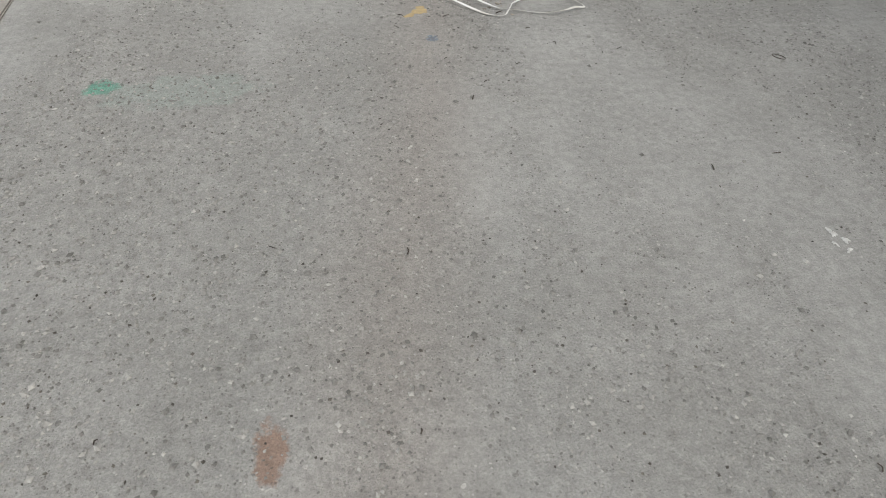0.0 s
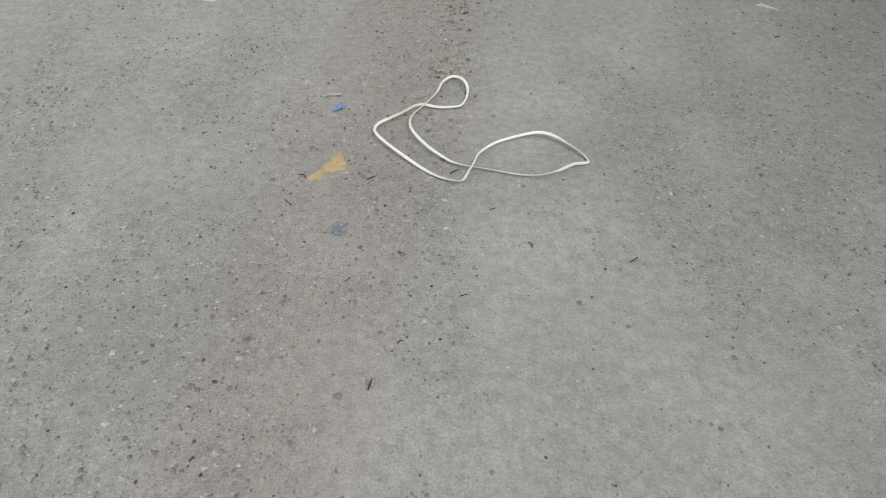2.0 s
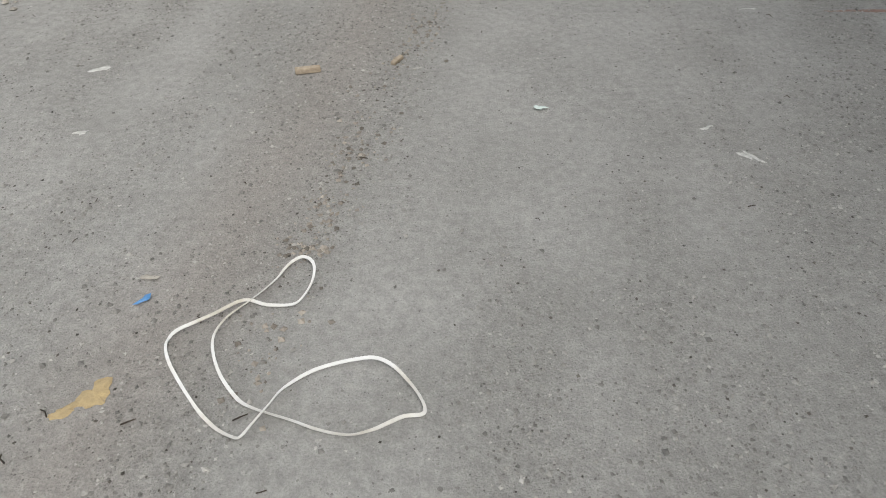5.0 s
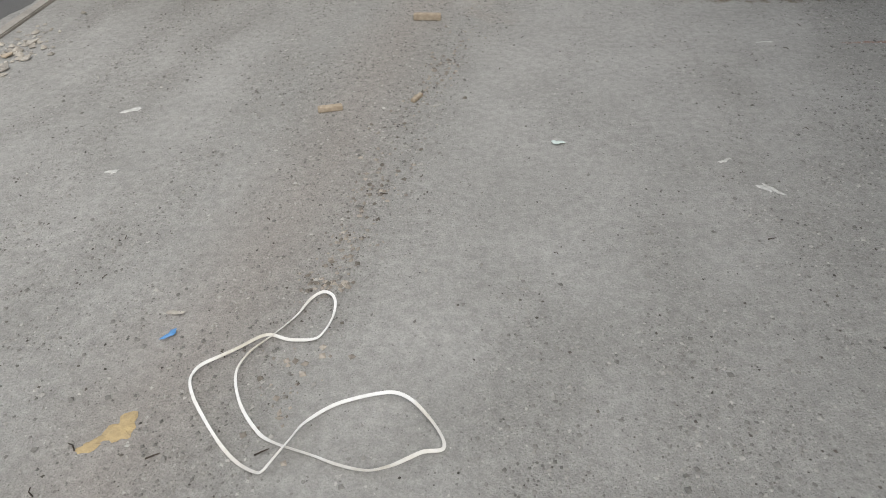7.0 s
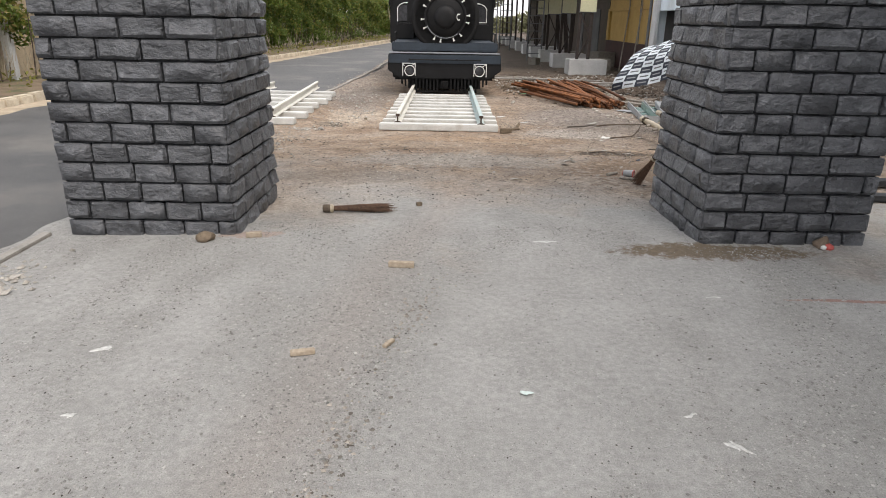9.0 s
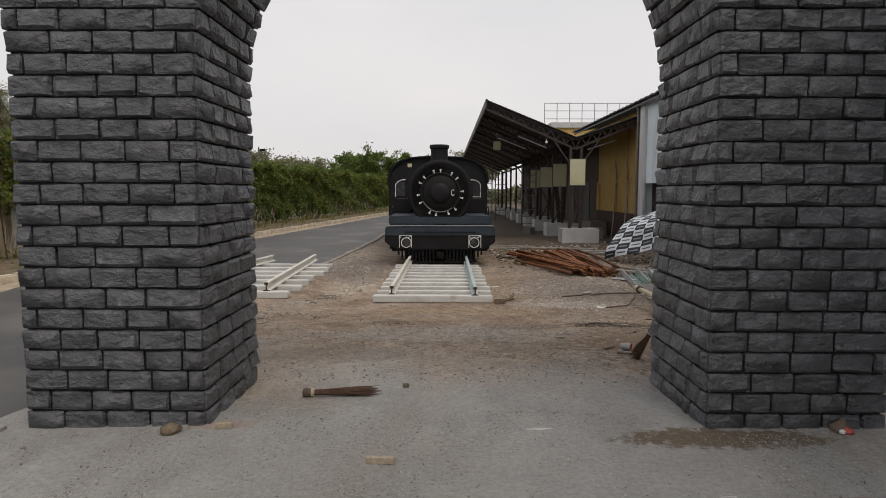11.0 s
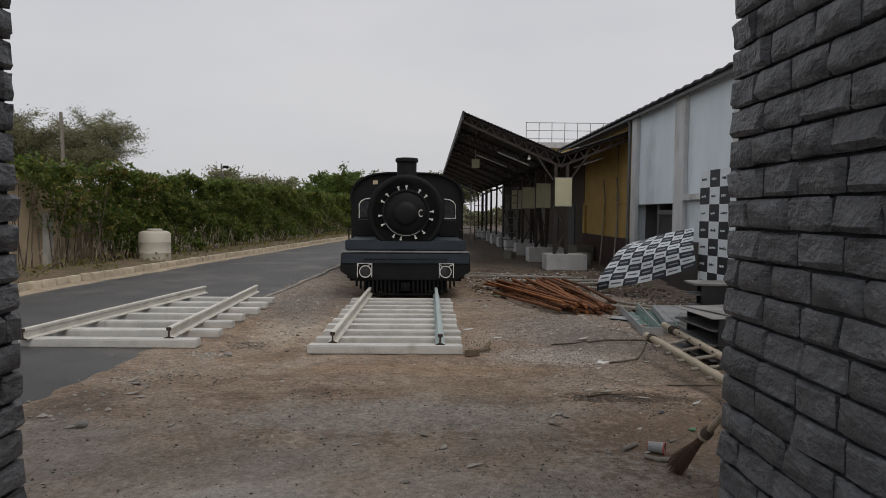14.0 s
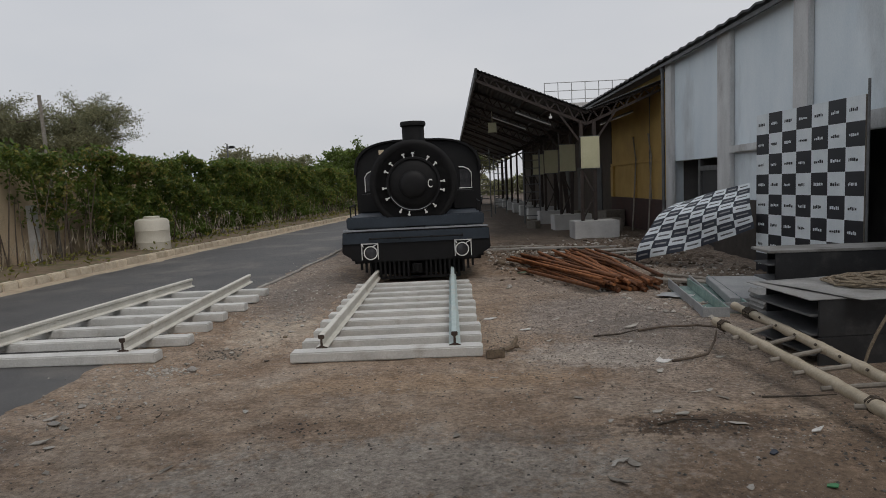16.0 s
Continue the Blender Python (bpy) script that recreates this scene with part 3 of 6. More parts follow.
def build_ground():
    xs, ys = graded(-400, -4.0, 7.0, 400, 0.1, 26), graded(-60, -8.0, 17.0, 900, 0.1, 26)
    me = Mesh()
    for y in ys:
        for x in xs:
            z = level(x, y)
            if road_left(y) < x < road_right(y):
                z = road_z(y) + 0.014 - 0.06 * step(0.0, 0.5, road_right(y) - x) + 0.02 * noise.noise((x * 4, y * 2.5, 1))
                z = min(z, road_z(y) - 0.02) if x < road_right(y) - 0.6 else z
            elif x <= road_left(y):
                z = min(z, road_z(y) - 0.02) if x < road_left(y) - 0.4 else road_z(y) - 0.04
            me.v.append((float(x), float(y), float(z)))
    nx = len(xs)
    for j in range(len(ys) - 1):
        for i in range(nx - 1):
            me.f.append((j * nx + i, j * nx + i + 1, (j + 1) * nx + i + 1, (j + 1) * nx + i))
    me.k = [0] * len(me.f)
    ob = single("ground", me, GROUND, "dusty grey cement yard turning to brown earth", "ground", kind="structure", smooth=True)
    zone = ob.data.attributes.new("grit", "FLOAT", "POINT")
    zone.data.foreach_set("value", [grit_zone(q.co.x, q.co.y) for q in ob.data.vertices])


build_ground()


def build_road():
    me = Mesh()
    ys = [y * 0.5 for y in range(-60, 31)] + [15.5 + 1.5 * i for i in range(1, 60)]
    for y in ys:
        for i in range(9):
            f = i / 8
            wob = 0.1 + 0.05 * noise.noise((0, y * 2.1, 5)) + 0.03 * noise.noise((0, y * 6, 9))
            x = road_left(y) + 0.02 + (road_right(y) + wob - road_left(y)) * f
            me.v.append((x, y, road_z(y) + 0.02 * math.sin(math.pi * f)))
    for j in range(len(ys) - 1):
        for i in range(8):
            me.f.append((j * 9 + i, j * 9 + i + 1, (j + 1) * 9 + i + 1, (j + 1) * 9 + i))
    me.k = [0] * len(me.f)
    single("road", me, ASPHALT, "worn grey asphalt road beside the yard", "road", kind="structure", smooth=True)


build_road()

# verge under the hedge, a low bank of earth behind the kerb
verge = Mesh()
vy = [y * 1.0 for y in range(-20, 75)]
for y in vy:
    for d, h in ((0.12, 0.09), (0.6, 0.12), (1.2, 0.16), (2.4, 0.15), (8.0, 0.05)):
        verge.v.append((road_left(y) - d, y, road_z(y) + h + 0.03 * noise.noise((d * 3, y * 1.7, 1))))
for j in range(len(vy) - 1):
    for i in range(4):
        verge.f.append((j * 5 + i + 1, j * 5 + i, (j + 1) * 5 + i, (j + 1) * 5 + i + 1))
verge.k = [0] * len(verge.f)
drift = Mesh()
dy = [2 + 0.35 * i for i in range(110)]
for y in dy:
    for f in (0.0, 0.5, 1.0):
        wide = 0.38 + 0.2 * noise.noise((7.0, y * 0.9, 0.0)) + 0.1 * noise.noise((3.0, y * 3.1, 0.0))
        drift.v.append((road_left(y) + 0.03 + wide * f, y, road_z(y) + (0.022, 0.016, -0.004)[int(f * 2)] + 0.02 * math.sin(math.pi * wide / 5) * f))
for j in range(len(dy) - 1):
    for i in range(2):
        drift.f.append((j * 3 + i, j * 3 + i + 1, (j + 1) * 3 + i + 1, (j + 1) * 3 + i))
drift.k = [0] * len(drift.f)
SAND = surf("blown_sand", (0.30, 0.24, 0.17), (0.46, 0.38, 0.28), 3, 0.95, bump=0.4)
single("sand_drift", drift, SAND, "tan sand blown along the foot of the kerb", "sand", kind="structure", smooth=True)
VERGE = surf("verge_earth", (0.12, 0.085, 0.055), (0.22, 0.165, 0.11), 4, 0.95, bump=0.5, patch=(0.07, 0.085, 0.03), patch_scale=1.8, patch_at=0.56)
single("verge", verge, VERGE, "strip of dry earth and weeds behind the kerb", "verge", kind="structure", smooth=True)

# ---- the warehouse wall and the ochre building ----
WX = 6.25
def build_warehouse():
    y_end, y_near = 16.25, -12.0
    top = 4.18
    base = -0.4
    t = 0.25
    w = Mesh()
    # wall over the openings, the piers between them
    w.box(WX, WX + t, y_near, y_end, 1.95, top)
    w.box(WX, WX + t, 15.95, y_end, base, 1.95)
    w.box(WX, WX + t, 13.25, 15.95, 1.72, 1.95)
    wall = part("wall_warehouse", w, PLASTER)
    part("pier", Mesh().box(WX, WX + t, 9.75, 13.25, base, 1.948), PLASTER, wall)
    part("pier", Mesh().box(WX, WX + t, y_near, 4.5, base, 1.948), PLASTER, wall)
    # dark strip puts the shaded gap under the fallen banner into the wall foot
    part("plinth", Mesh().box(WX - 0.12, WX - 0.003, 9.76, 13.24, base, 0.85), PLINTHSHADE, wall, "dark plinth strip for the shade behind the fallen banner", bevel=0.006)
    tagged(wall, "tall weathered blue-white plaster wall", "wall", kind="structure")
    for y0, yb in ((15.8, 16.24), (12.5, 13.1), (9.78, 10.22), (6.85, 7.3), (3.9, 4.35), (1.0, 1.45)):
        p = Mesh().box(WX - 0.10, WX - 0.003, y0, yb, (base if y0 > 14 else 0.852) if y0 > 9 else 1.9, top - 0.02)
        part("pilaster", p, TRIMPLASTER, wall, "dirty white pilaster", bevel=0.012)
    for y0, y1 in ((10.24, 12.48),):
        part("ledge", Mesh().box(WX - 0.14, WX - 0.003, y0 + 0.06, y1 - 0.02, 1.76, 1.90), TRIMPLASTER, wall, bevel=0.015)
    part("lintel", Mesh().box(WX - 0.08, WX - 0.003, 4.5, 9.74, 1.86, 2.12), TRIMPLASTER, wall, bevel=0.015)
    part("corner_pipe", Mesh().tube([(WX - 0.14, 16.3, -0.3), (WX - 0.14, 16.3, 4.0), (WX - 0.2, 16.32, 4.12)], 0.045, 10), STEELGREY, wall, "grey drain pipe", smooth=True)
    roof = Mesh()
    # corrugated eave sheet
    n = 150
    for i in range(n + 1):
        y = y_near + (26.0 - y_near) * i / n
        z = 0.02 * (1 if i % 2 else -1)
        roof.v += [(WX - 0.30, y, 4.24 + z), (WX + 8.0, y, 5.9 + z), (WX + 8.0, y, 5.86 + z), (WX - 0.30, y, 4.20 + z)]
    for i in range(n):
        a, b = i * 4, i * 4 + 4
        roof.f += [(a, a + 1, b + 1, b), (a + 2, a + 3, b + 3, b + 2), (a + 3, a, b, b + 3), (a + 1, a + 2, b + 2, b + 1)]
    roof.k = [0] * len(roof.f)
    part("roof", roof, SHEET, wall, "dark corrugated roof sheet")
    part("fascia", Mesh().box(WX - 0.22, WX - 0.18, y_near, 26.0, 4.10, 4.17), STEELGREY, wall)
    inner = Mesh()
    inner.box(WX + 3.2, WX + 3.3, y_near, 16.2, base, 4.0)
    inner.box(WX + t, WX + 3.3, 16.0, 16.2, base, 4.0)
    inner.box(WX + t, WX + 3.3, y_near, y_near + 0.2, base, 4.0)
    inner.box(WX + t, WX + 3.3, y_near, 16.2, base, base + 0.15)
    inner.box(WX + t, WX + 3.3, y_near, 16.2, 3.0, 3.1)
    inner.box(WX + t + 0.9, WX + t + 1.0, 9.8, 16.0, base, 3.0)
    part("inner_wall", inner, SHADEGREY, wall, "inside of the warehouse, coloured dark to look unlit")
    door = Mesh().box(WX + 0.14, WX + 0.20, 13.3, 14.5, base, 1.45)
    part("shutter", door, BOXDARK, wall, "dark steel door standing in the opening", bevel=0.01)
    part("door_frame", Mesh().box(WX + 0.1, WX + 0.18, 14.5, 14.62, base, 1.72).box(WX + 0.1, WX + 0.18, 13.27, 14.5, 1.45, 1.56), STEELGREY, wall)


build_warehouse()


def build_ochre_wall():
    x0, y0, y1 = 6.40, 16.5, 22.6
    w = part("wall_ochre", Mesh().box(x0, x0 + 0.25, 16.26, y1, 0.72, 4.1), YELLOW)
    tagged(w, "ochre painted wall under the platform canopy", "wall", kind="structure")
    part("plinth", Mesh().box(x0 - 0.04, x0 + 0.25, 16.27, y1, -0.4, 0.715), MAROON, w, "dark maroon plinth", bevel=0.01)
    part("string_course", Mesh().box(x0 - 0.06, x0 - 0.002, 16.3, y1, 1.78, 1.87), YELLOW, w, bevel=0.01)
    for y in (16.28, 19.6, 22.2):
        part("pilaster", Mesh().box(x0 - 0.09, x0 - 0.002, y, y + 0.30, 0.72, 1.775), YELLOW, w, bevel=0.01)
    for y in (17.1, 18.6):
        part("prop", Mesh().tube([(x0 - 0.45, y, -0.2), (x0 - 0.06, y + 0.9, 1.9), (x0 - 0.05, y + 1.2, 2.6)], 0.022, 6), WOODGREY, w, "slanting wooden prop")
    # stuff leaning on it
    part("rain_pipe", Mesh().tube([(x0 - 0.1, 17.9, 0.7), (x0 - 0.05, 18.2, 2.0), (x0 - 0.12, 17.9, 3.6)], 0.018, 6), STEELGREY, w)


build_ochre_wall()
# brown taken dark to put the deep shade under the canopy into the wall
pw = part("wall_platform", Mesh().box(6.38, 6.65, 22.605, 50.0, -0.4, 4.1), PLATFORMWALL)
tagged(pw, "brown wall coloured dark to deepen the shade under the canopy", "wall", kind="structure")
# flat panels on the wall, grey for the shade of a recess
for y in (24.0, 27.3, 30.6, 33.9):
    part("doorway", Mesh().box(6.34, 6.375, y, y + 1.2, -0.3, 1.9), SHADEGREY, pw, "flat panel coloured as a shaded doorway", bevel=0.01)
# unseen wall added beside the walk to shade the right pillar and ground
yw = part("wall_yard", Mesh().box(3.35, 3.6, -16.0, -0.7, -0.3, 5.8), SHADEGREY)
tagged(yw, "unseen plain wall added to shade the right side of the yard", "wall", kind="structure")

# ---- platform canopy ----
def build_canopy():
    c = thing("platform_canopy", "steel butterfly-roofed platform canopy with dark sheet roof", "canopy")
    y0, y1 = 17.1, 50.0
    tip, val, end = (1.41, 4.39), (4.32, 3.21), (6.40, 3.92)
    for name, a, b in (("roof_sheet", tip, val), ("roof_sheet", val, end)):
        me = Mesh()
        n = 60
        for i in range(n + 1):
            f = i / n
            x, z = a[0] + (b[0] - a[0]) * f, a[1] + (b[1] - a[1]) * f + 0.012 * (1 if i % 2 else -1)
            me.v += [(x, y0 - 0.15, z + 0.02), (x, y1, z + 0.02), (x, y0 - 0.15, z), (x, y1, z)]
        for i in range(n):
            p, q = i * 4, i * 4 + 4
            me.f += [(p, p + 1, q + 1, q), (p + 2, q + 2, q + 3, p + 3), (p, q, q + 2, p + 2), (p + 1, p + 3, q + 3, q + 1)]
        me.k = [0] * len(me.f)
        part(name, me, SHEET, c)
    part("gutter_edge", Mesh().prism([(tip[0] - 0.05, tip[1] - 0.22), (tip[0], tip[1] - 0.24), (tip[0] + 0.02, tip[1] + 0.03), (tip[0] - 0.04, tip[1] + 0.04)], y0 - 0.2, y1), SHEET, c, "dark eave flashing")
    rows = [y0 + 3.3 * i for i in range(10)]
    def chord(p, q, y, w=0.035):
        d = math.atan2(q[1] - p[1], q[0] - p[0])
        ln = math.hypot(q[0] - p[0], q[1] - p[1])
        m = pose(p[0], y, p[1], 0, -math.degrees(d), 0)
        return Mesh().box(0, ln, -w, w, -w, w, m)
    for k, y in enumerate(rows):
        drop = 0.36
        for a, b, da, db in ((tip, val, 0.26, drop), (val, end, drop, 0.22)):
            lo_a, lo_b = (a[0], a[1] - da), (b[0], b[1] - db)
            part("top_chord", chord((a[0], a[1] - 0.05), (b[0], b[1] - 0.05), y), STEEL, c)
            part("bottom_chord", chord(lo_a, lo_b, y), STEEL, c)
            if k > 3:
                continue
            web = 9 if a is tip else 6
            for i in range(web):
                f, g = i / web, (i + 0.5) / web
                h = (i + 1) / web
                def on(base, base2, t):
                    return (base[0] + (base2[0] - base[0]) * t, base[1] + (base2[1] - base[1]) * t)
                part("web", chord(on(lo_a, lo_b, f), on((a[0], a[1] - 0.05), (b[0], b[1] - 0.05), g), y, 0.018), STEEL, c)
                part("web", chord(on((a[0], a[1] - 0.05), (b[0], b[1] - 0.05), g), on(lo_a, lo_b, h), y, 0.018), STEEL, c)
        for x in (4.17, 4.52):
            part("post_leg", Mesh().box(x - 0.045, x + 0.045, y - 0.05, y + 0.05, 0.2, 2.95), STEEL, c, bevel=0.006)
        if k < 5:
            part("brace", chord((4.2, 0.3), (4.5, 0.95), y, 0.02), STEEL, c)
            part("brace", chord((4.5, 0.95), (4.2, 1.6), y, 0.02), STEEL, c)
            part("brace", chord((4.17, 2.35), (3.6, 3.15), y, 0.025), STEEL, c)
            part("brace", chord((4.52, 2.35), (5.1, 3.15), y, 0.025), STEEL, c)
        part("footing", Mesh().box(3.89, 5.09, y - 0.32, y + 0.5, -0.45, 0.25 + 0.02 * (k % 2)), CONCRETE, c, "bare cement footing", bevel=0.015)
    for x in (2.0, 2.9, 3.6, 5.2, 5.9):
        z = tip[1] + (val[1] - tip[1]) * (x - tip[0]) / (val[0] - tip[0]) if x < val[0] else val[1] + (end[1] - val[1]) * (x - val[0]) / (end[0] - val[0])
        part("purlin", Mesh().box(x - 0.03, x + 0.03, y0, y1, z - 0.07, z - 0.016), STEEL, c)
    return c


build_canopy()


def sign_board(x0, x1, y, z0, z1, label):
    s = thing("sign_board", label, "board", "boards on the canopy posts", m=pose((x0 + x1) / 2, y, z0))
    w, h = (x1 - x0) / 2, z1 - z0
    part("panel", Mesh().box(-w, w, -0.03, 0.0, 0, h), CREAM, s, bevel=0.004)
    part("frame_bar", Mesh().box(-w - 0.02, w + 0.02, 0.002, 0.05, -0.02, 0.02), STEELGREY, s)
    part("frame_bar", Mesh().box(-w - 0.02, w + 0.02, 0.002, 0.05, h - 0.02, h + 0.02), STEELGREY, s)
    return s


sign_board(4.14, 4.64, 17.02, 1.67, 2.51, "blank cream board fixed on the canopy post")
for i in (1, 2, 3):
    sign_board(4.14, 4.64, 17.02 + 3.3 * i, 1.66, 2.50, "blank cream board fixed on the canopy post")
single("hanging_board", Mesh().box(2.05, 2.35, 22.9, 22.94, 3.2, 3.55).tube([(2.2, 22.92, 3.55), (2.2, 22.92, 3.95)], 0.01, 6), CREAM, "small cream board hung under the canopy", "board")


def tube_lamp(p, q):
    lamp = thing("tube_lamp", "unlit white tube lamp under the canopy", "lamp", "tube lamps of the canopy")
    part("tube", Mesh().tube([p, q], 0.018, 8), WHITE, lamp, smooth=True)
    a, b = Vector(p), Vector(q)
    part("batten", Mesh().tube([a + Vector((0, 0, 0.04)), b + Vector((0, 0, 0.04))], 0.022, 6), STEELGREY, lamp)


tube_lamp((2.55, 18.2, 3.36), (3.55, 18.2, 2.96))
tube_lamp((2.1, 21.2, 3.55), (3.2, 21.2, 3.12))
tube_lamp((4.95, 18.2, 2.9), (5.9, 18.2, 3.22))
cctv = thing("floodlight", "small white floodlight on the canopy truss", "lamp", m=pose(3.35, 17.0, 3.06) @ Matrix.Scale(0.6, 4))
part("housing", Mesh().box(-0.06, 0.06, -0.1, 0.06, -0.05, 0.05), WHITE, cctv, bevel=0.01)
part("bracket", Mesh().tube([(0, 0, 0.05), (0, 0.02, 0.18)], 0.012, 6), WHITE, cctv)

# far yellow building with a railed roof
def far_building():
    b = thing("far_building", "ochre building with a railed flat roof behind the canopy", "building", m=pose(8.1, 45.0, 0))
    part("wall", Mesh().box(0, 9, 0, 9, -0.4, 6.6), YELLOW, b)
    part("parapet", Mesh().box(-0.15, 9.15, -0.15, -0.002, 6.3, 6.72).box(-0.15, -0.002, 0, 9.15, 6.3, 6.72), CONCRETE, b, bevel=0.02)
    for x in (1.2, 4.0, 6.8):
        for z in (0.8, 3.8):
            win = part("window", Mesh().box(x, x + 1.2, -0.04, -0.003, z, z + 1.4), LENS, b, "dark window")
            part("window_frame", Mesh().box(x - 0.06, x, -0.07, -0.003, z, z + 1.4).box(x + 1.2, x + 1.26, -0.07, -0.003, z, z + 1.4).box(x - 0.06, x + 1.26, -0.07, -0.003, z + 1.4, z + 1.46), WHITE, win)
    for i in range(8):
        x = -0.6 + i * 0.95
        part("rail_post", Mesh().tube([(x, 0.1, 6.2), (x, 0.1, 8.2)], 0.028, 6), BOARDGREY, b)
    for z in (7.0, 7.6, 8.17):
        part("rail", Mesh().tube([(-0.6, 0.1, z), (6.1, 0.1, z)], 0.026, 6), BOARDGREY, b)
    part("landing", Mesh().box(-0.75, 0.0, 0.0, 4.0, 6.0, 6.2), CONCRETE, b)


far_building()

# ---- locomotive ----
def build_locomotive():
    e = thing("steam_locomotive", "black display steam locomotive with slate blue front beam, facing the yard", "locomotive", m=pose(-0.02, 10.35, 0.025, 0, 0, 1.6))
    rail_z = 0.0
    # chassis and platform
    part("running_board", Mesh().box(-1.14, 1.14, 0.08, 6.2, 0.80, 0.88), SLATE, e, bevel=0.012)
    part("platform_front", Mesh().box(-1.15, 1.15, -0.02, 0.10, 0.69, 0.885), SLATE, e, "slate blue footplate edge", bevel=0.02)
    part("front_beam", Mesh().prism([(-1.22, 0.64), (1.22, 0.64), (1.24, 0.30), (0.97, 0.125), (-0.97, 0.125), (-1.24, 0.30)], -0.08, 0.16), BLACK, e, "black buffer beam", bevel=0.015)
    part("beam_band", Mesh().box(-1.215, 1.215, -0.105, -0.082, 0.45, 0.63), SLATE, e, bevel=0.006)
    part("lining", Mesh().box(-1.20, 1.20, -0.06, -0.022, 0.655, 0.682), GREYLINE, e, "grey lining strip")
    part("grab_bar", Mesh().tube([(-0.78, -0.15, 0.53), (0.78, -0.15, 0.53)], 0.013, 8), BLACK, e, smooth=True)
    for x in (-0.76, -0.26, 0.26, 0.76):
        part("bar_bracket", Mesh().box(x - 0.015, x + 0.015, -0.16, -0.105, 0.51, 0.55), BLACK, e)
    part("frame", Mesh().box(-0.6, 0.6, 0.16, 6.2, 0.15, 0.78), BLACK2, e)
    # pilot grille
    for s in (-1, 1):
        for i in range(11):
            x = s * (0.15 + 0.078 * i)
            zb = -0.13 + 0.045 * max(0, i - 7)
            part("grille_slat", Mesh().prism([(x - 0.019, 0.135), (x + 0.019, 0.135), (x + 0.019, zb), (x - 0.019, zb)], -0.06, 0.0), BLACK2, e, bevel=0.004)
    part("grille_rail", Mesh().box(-0.72, 0.72, -0.05, 0.01, -0.17, -0.125), BLACK2, e, bevel=0.006)
    part("grille_back", Mesh().box(-0.8, 0.8, 0.08, 0.1, -0.1, 0.12), BLACK2, e)
    part("coupling", Mesh().box(-0.08, 0.08, -0.16, 0.0, -0.06, 0.08).tube([(0, -0.2, -0.03), (0, -0.2, 0.09)], 0.035, 8), BLACK2, e)
    # headlamps
    for s in (-1, 1):
        x, z = s * 0.775, 0.30
        lamp = part("headlamp", Mesh().lathe([(0.125, 0), (0.135, 0.03), (0.135, 0.10), (0.12, 0.12)], 28, pose(x - 0.02 * s, -0.08, z, 90, 0, 0) @ Matrix.Scale(0.84, 4)), BLACK, e, smooth=True)
        part("rim", Mesh().lathe([(0.118, 0.118), (0.138, 0.118), (0.138, 0.135), (0.118, 0.135), (0.118, 0.118)], 28, pose(x - 0.02 * s, -0.08, z, 90, 0, 0) @ Matrix.Scale(0.84, 4)), WHITE, lamp, "white painted rim", smooth=True)
        part("lens", Mesh().lathe([(0.116, 0.118), (0.06, 0.128), (0.002, 0.132)], 28, pose(x - 0.02 * s, -0.08, z, 90, 0, 0) @ Matrix.Scale(0.84, 4)), LENS, lamp, "dark lamp glass", smooth=True)
        f = Mesh()
        for a in (-0.135, 0.135):
            f.box(x + a - 0.008, x + a + 0.008, -0.112, -0.085, z - 0.12, z + 0.155)
        f.box(x - 0.135, x + 0.135, -0.112, -0.085, z + 0.139, z + 0.155)
        part("lamp_bracket", f, WHITE, lamp, "thin white lamp bracket")
        part("lamp_stay", Mesh().tube([(x + 0.13, -0.12, z + 0.14), (x + 0.05, -0.16, z + 0.10)], 0.008, 6), WHITE, lamp)
        part("lamp_stay", Mesh().tube([(x - 0.13, -0.12, z + 0.14), (x - 0.1, -0.16, z + 0.10)], 0.008, 6), WHITE, lamp)
    # boiler and smokebox
    front = lambda y, z: pose(0.0, y, z, -90, 0, 0)
    bz, fy = 1.40, -0.60
    part("boiler", Mesh().lathe([(0.60, 0.9), (0.66, 0.95), (0.66, 3.9)], 48, front(0.0, bz)), BLACK, e, smooth=True)
    part("smokebox", Mesh().lathe([(0.02, 0.60), (0.66, 0.60), (0.715, 0.63), (0.73, 0.68), (0.73, 2.07), (0.69, 2.09)], 56, front(fy, bz)), BLACK, e, smooth=True)
    part("smokebox_ring", Mesh().lathe([(0.64, 0.59), (0.67, 0.58), (0.71, 0.59), (0.735, 0.62), (0.735, 0.66), (0.64, 0.66), (0.64, 0.59)], 56, front(fy, bz)), BLACK2, e, smooth=True)
    part("smokebox_door", Mesh().lathe([(0.002, 0.50), (0.16, 0.51), (0.31, 0.54), (0.395, 0.578), (0.42, 0.61)], 56, front(fy, bz)), BLACK2, e, smooth=True)
    part("door_rim", Mesh().lathe([(0.405, 0.575), (0.418, 0.558), (0.445, 0.558), (0.458, 0.575), (0.458, 0.61), (0.405, 0.61), (0.405, 0.575)], 56, front(fy, bz)), BLACK, e, smooth=True)
    part("door_boss", Mesh().lathe([(0.002, 0.44), (0.10, 0.445), (0.19, 0.465), (0.22, 0.49), (0.23, 0.515)], 40, front(fy, bz)), BLACK, e, smooth=True)
    arc = Mesh()
    for i in range(40):
        a0, a1 = radians(205 + 2.6 * i), radians(205 + 2.6 * (i + 1))
        q = [(r * math.cos(a), fy + 0.556, bz + r * math.sin(a)) for a in (a0, a1) for r in (0.420, 0.431)]
        arc.add(q, [(0, 1, 3, 2)])
    part("door_lining", arc, GREYLINE, e, "thin grey arc line")
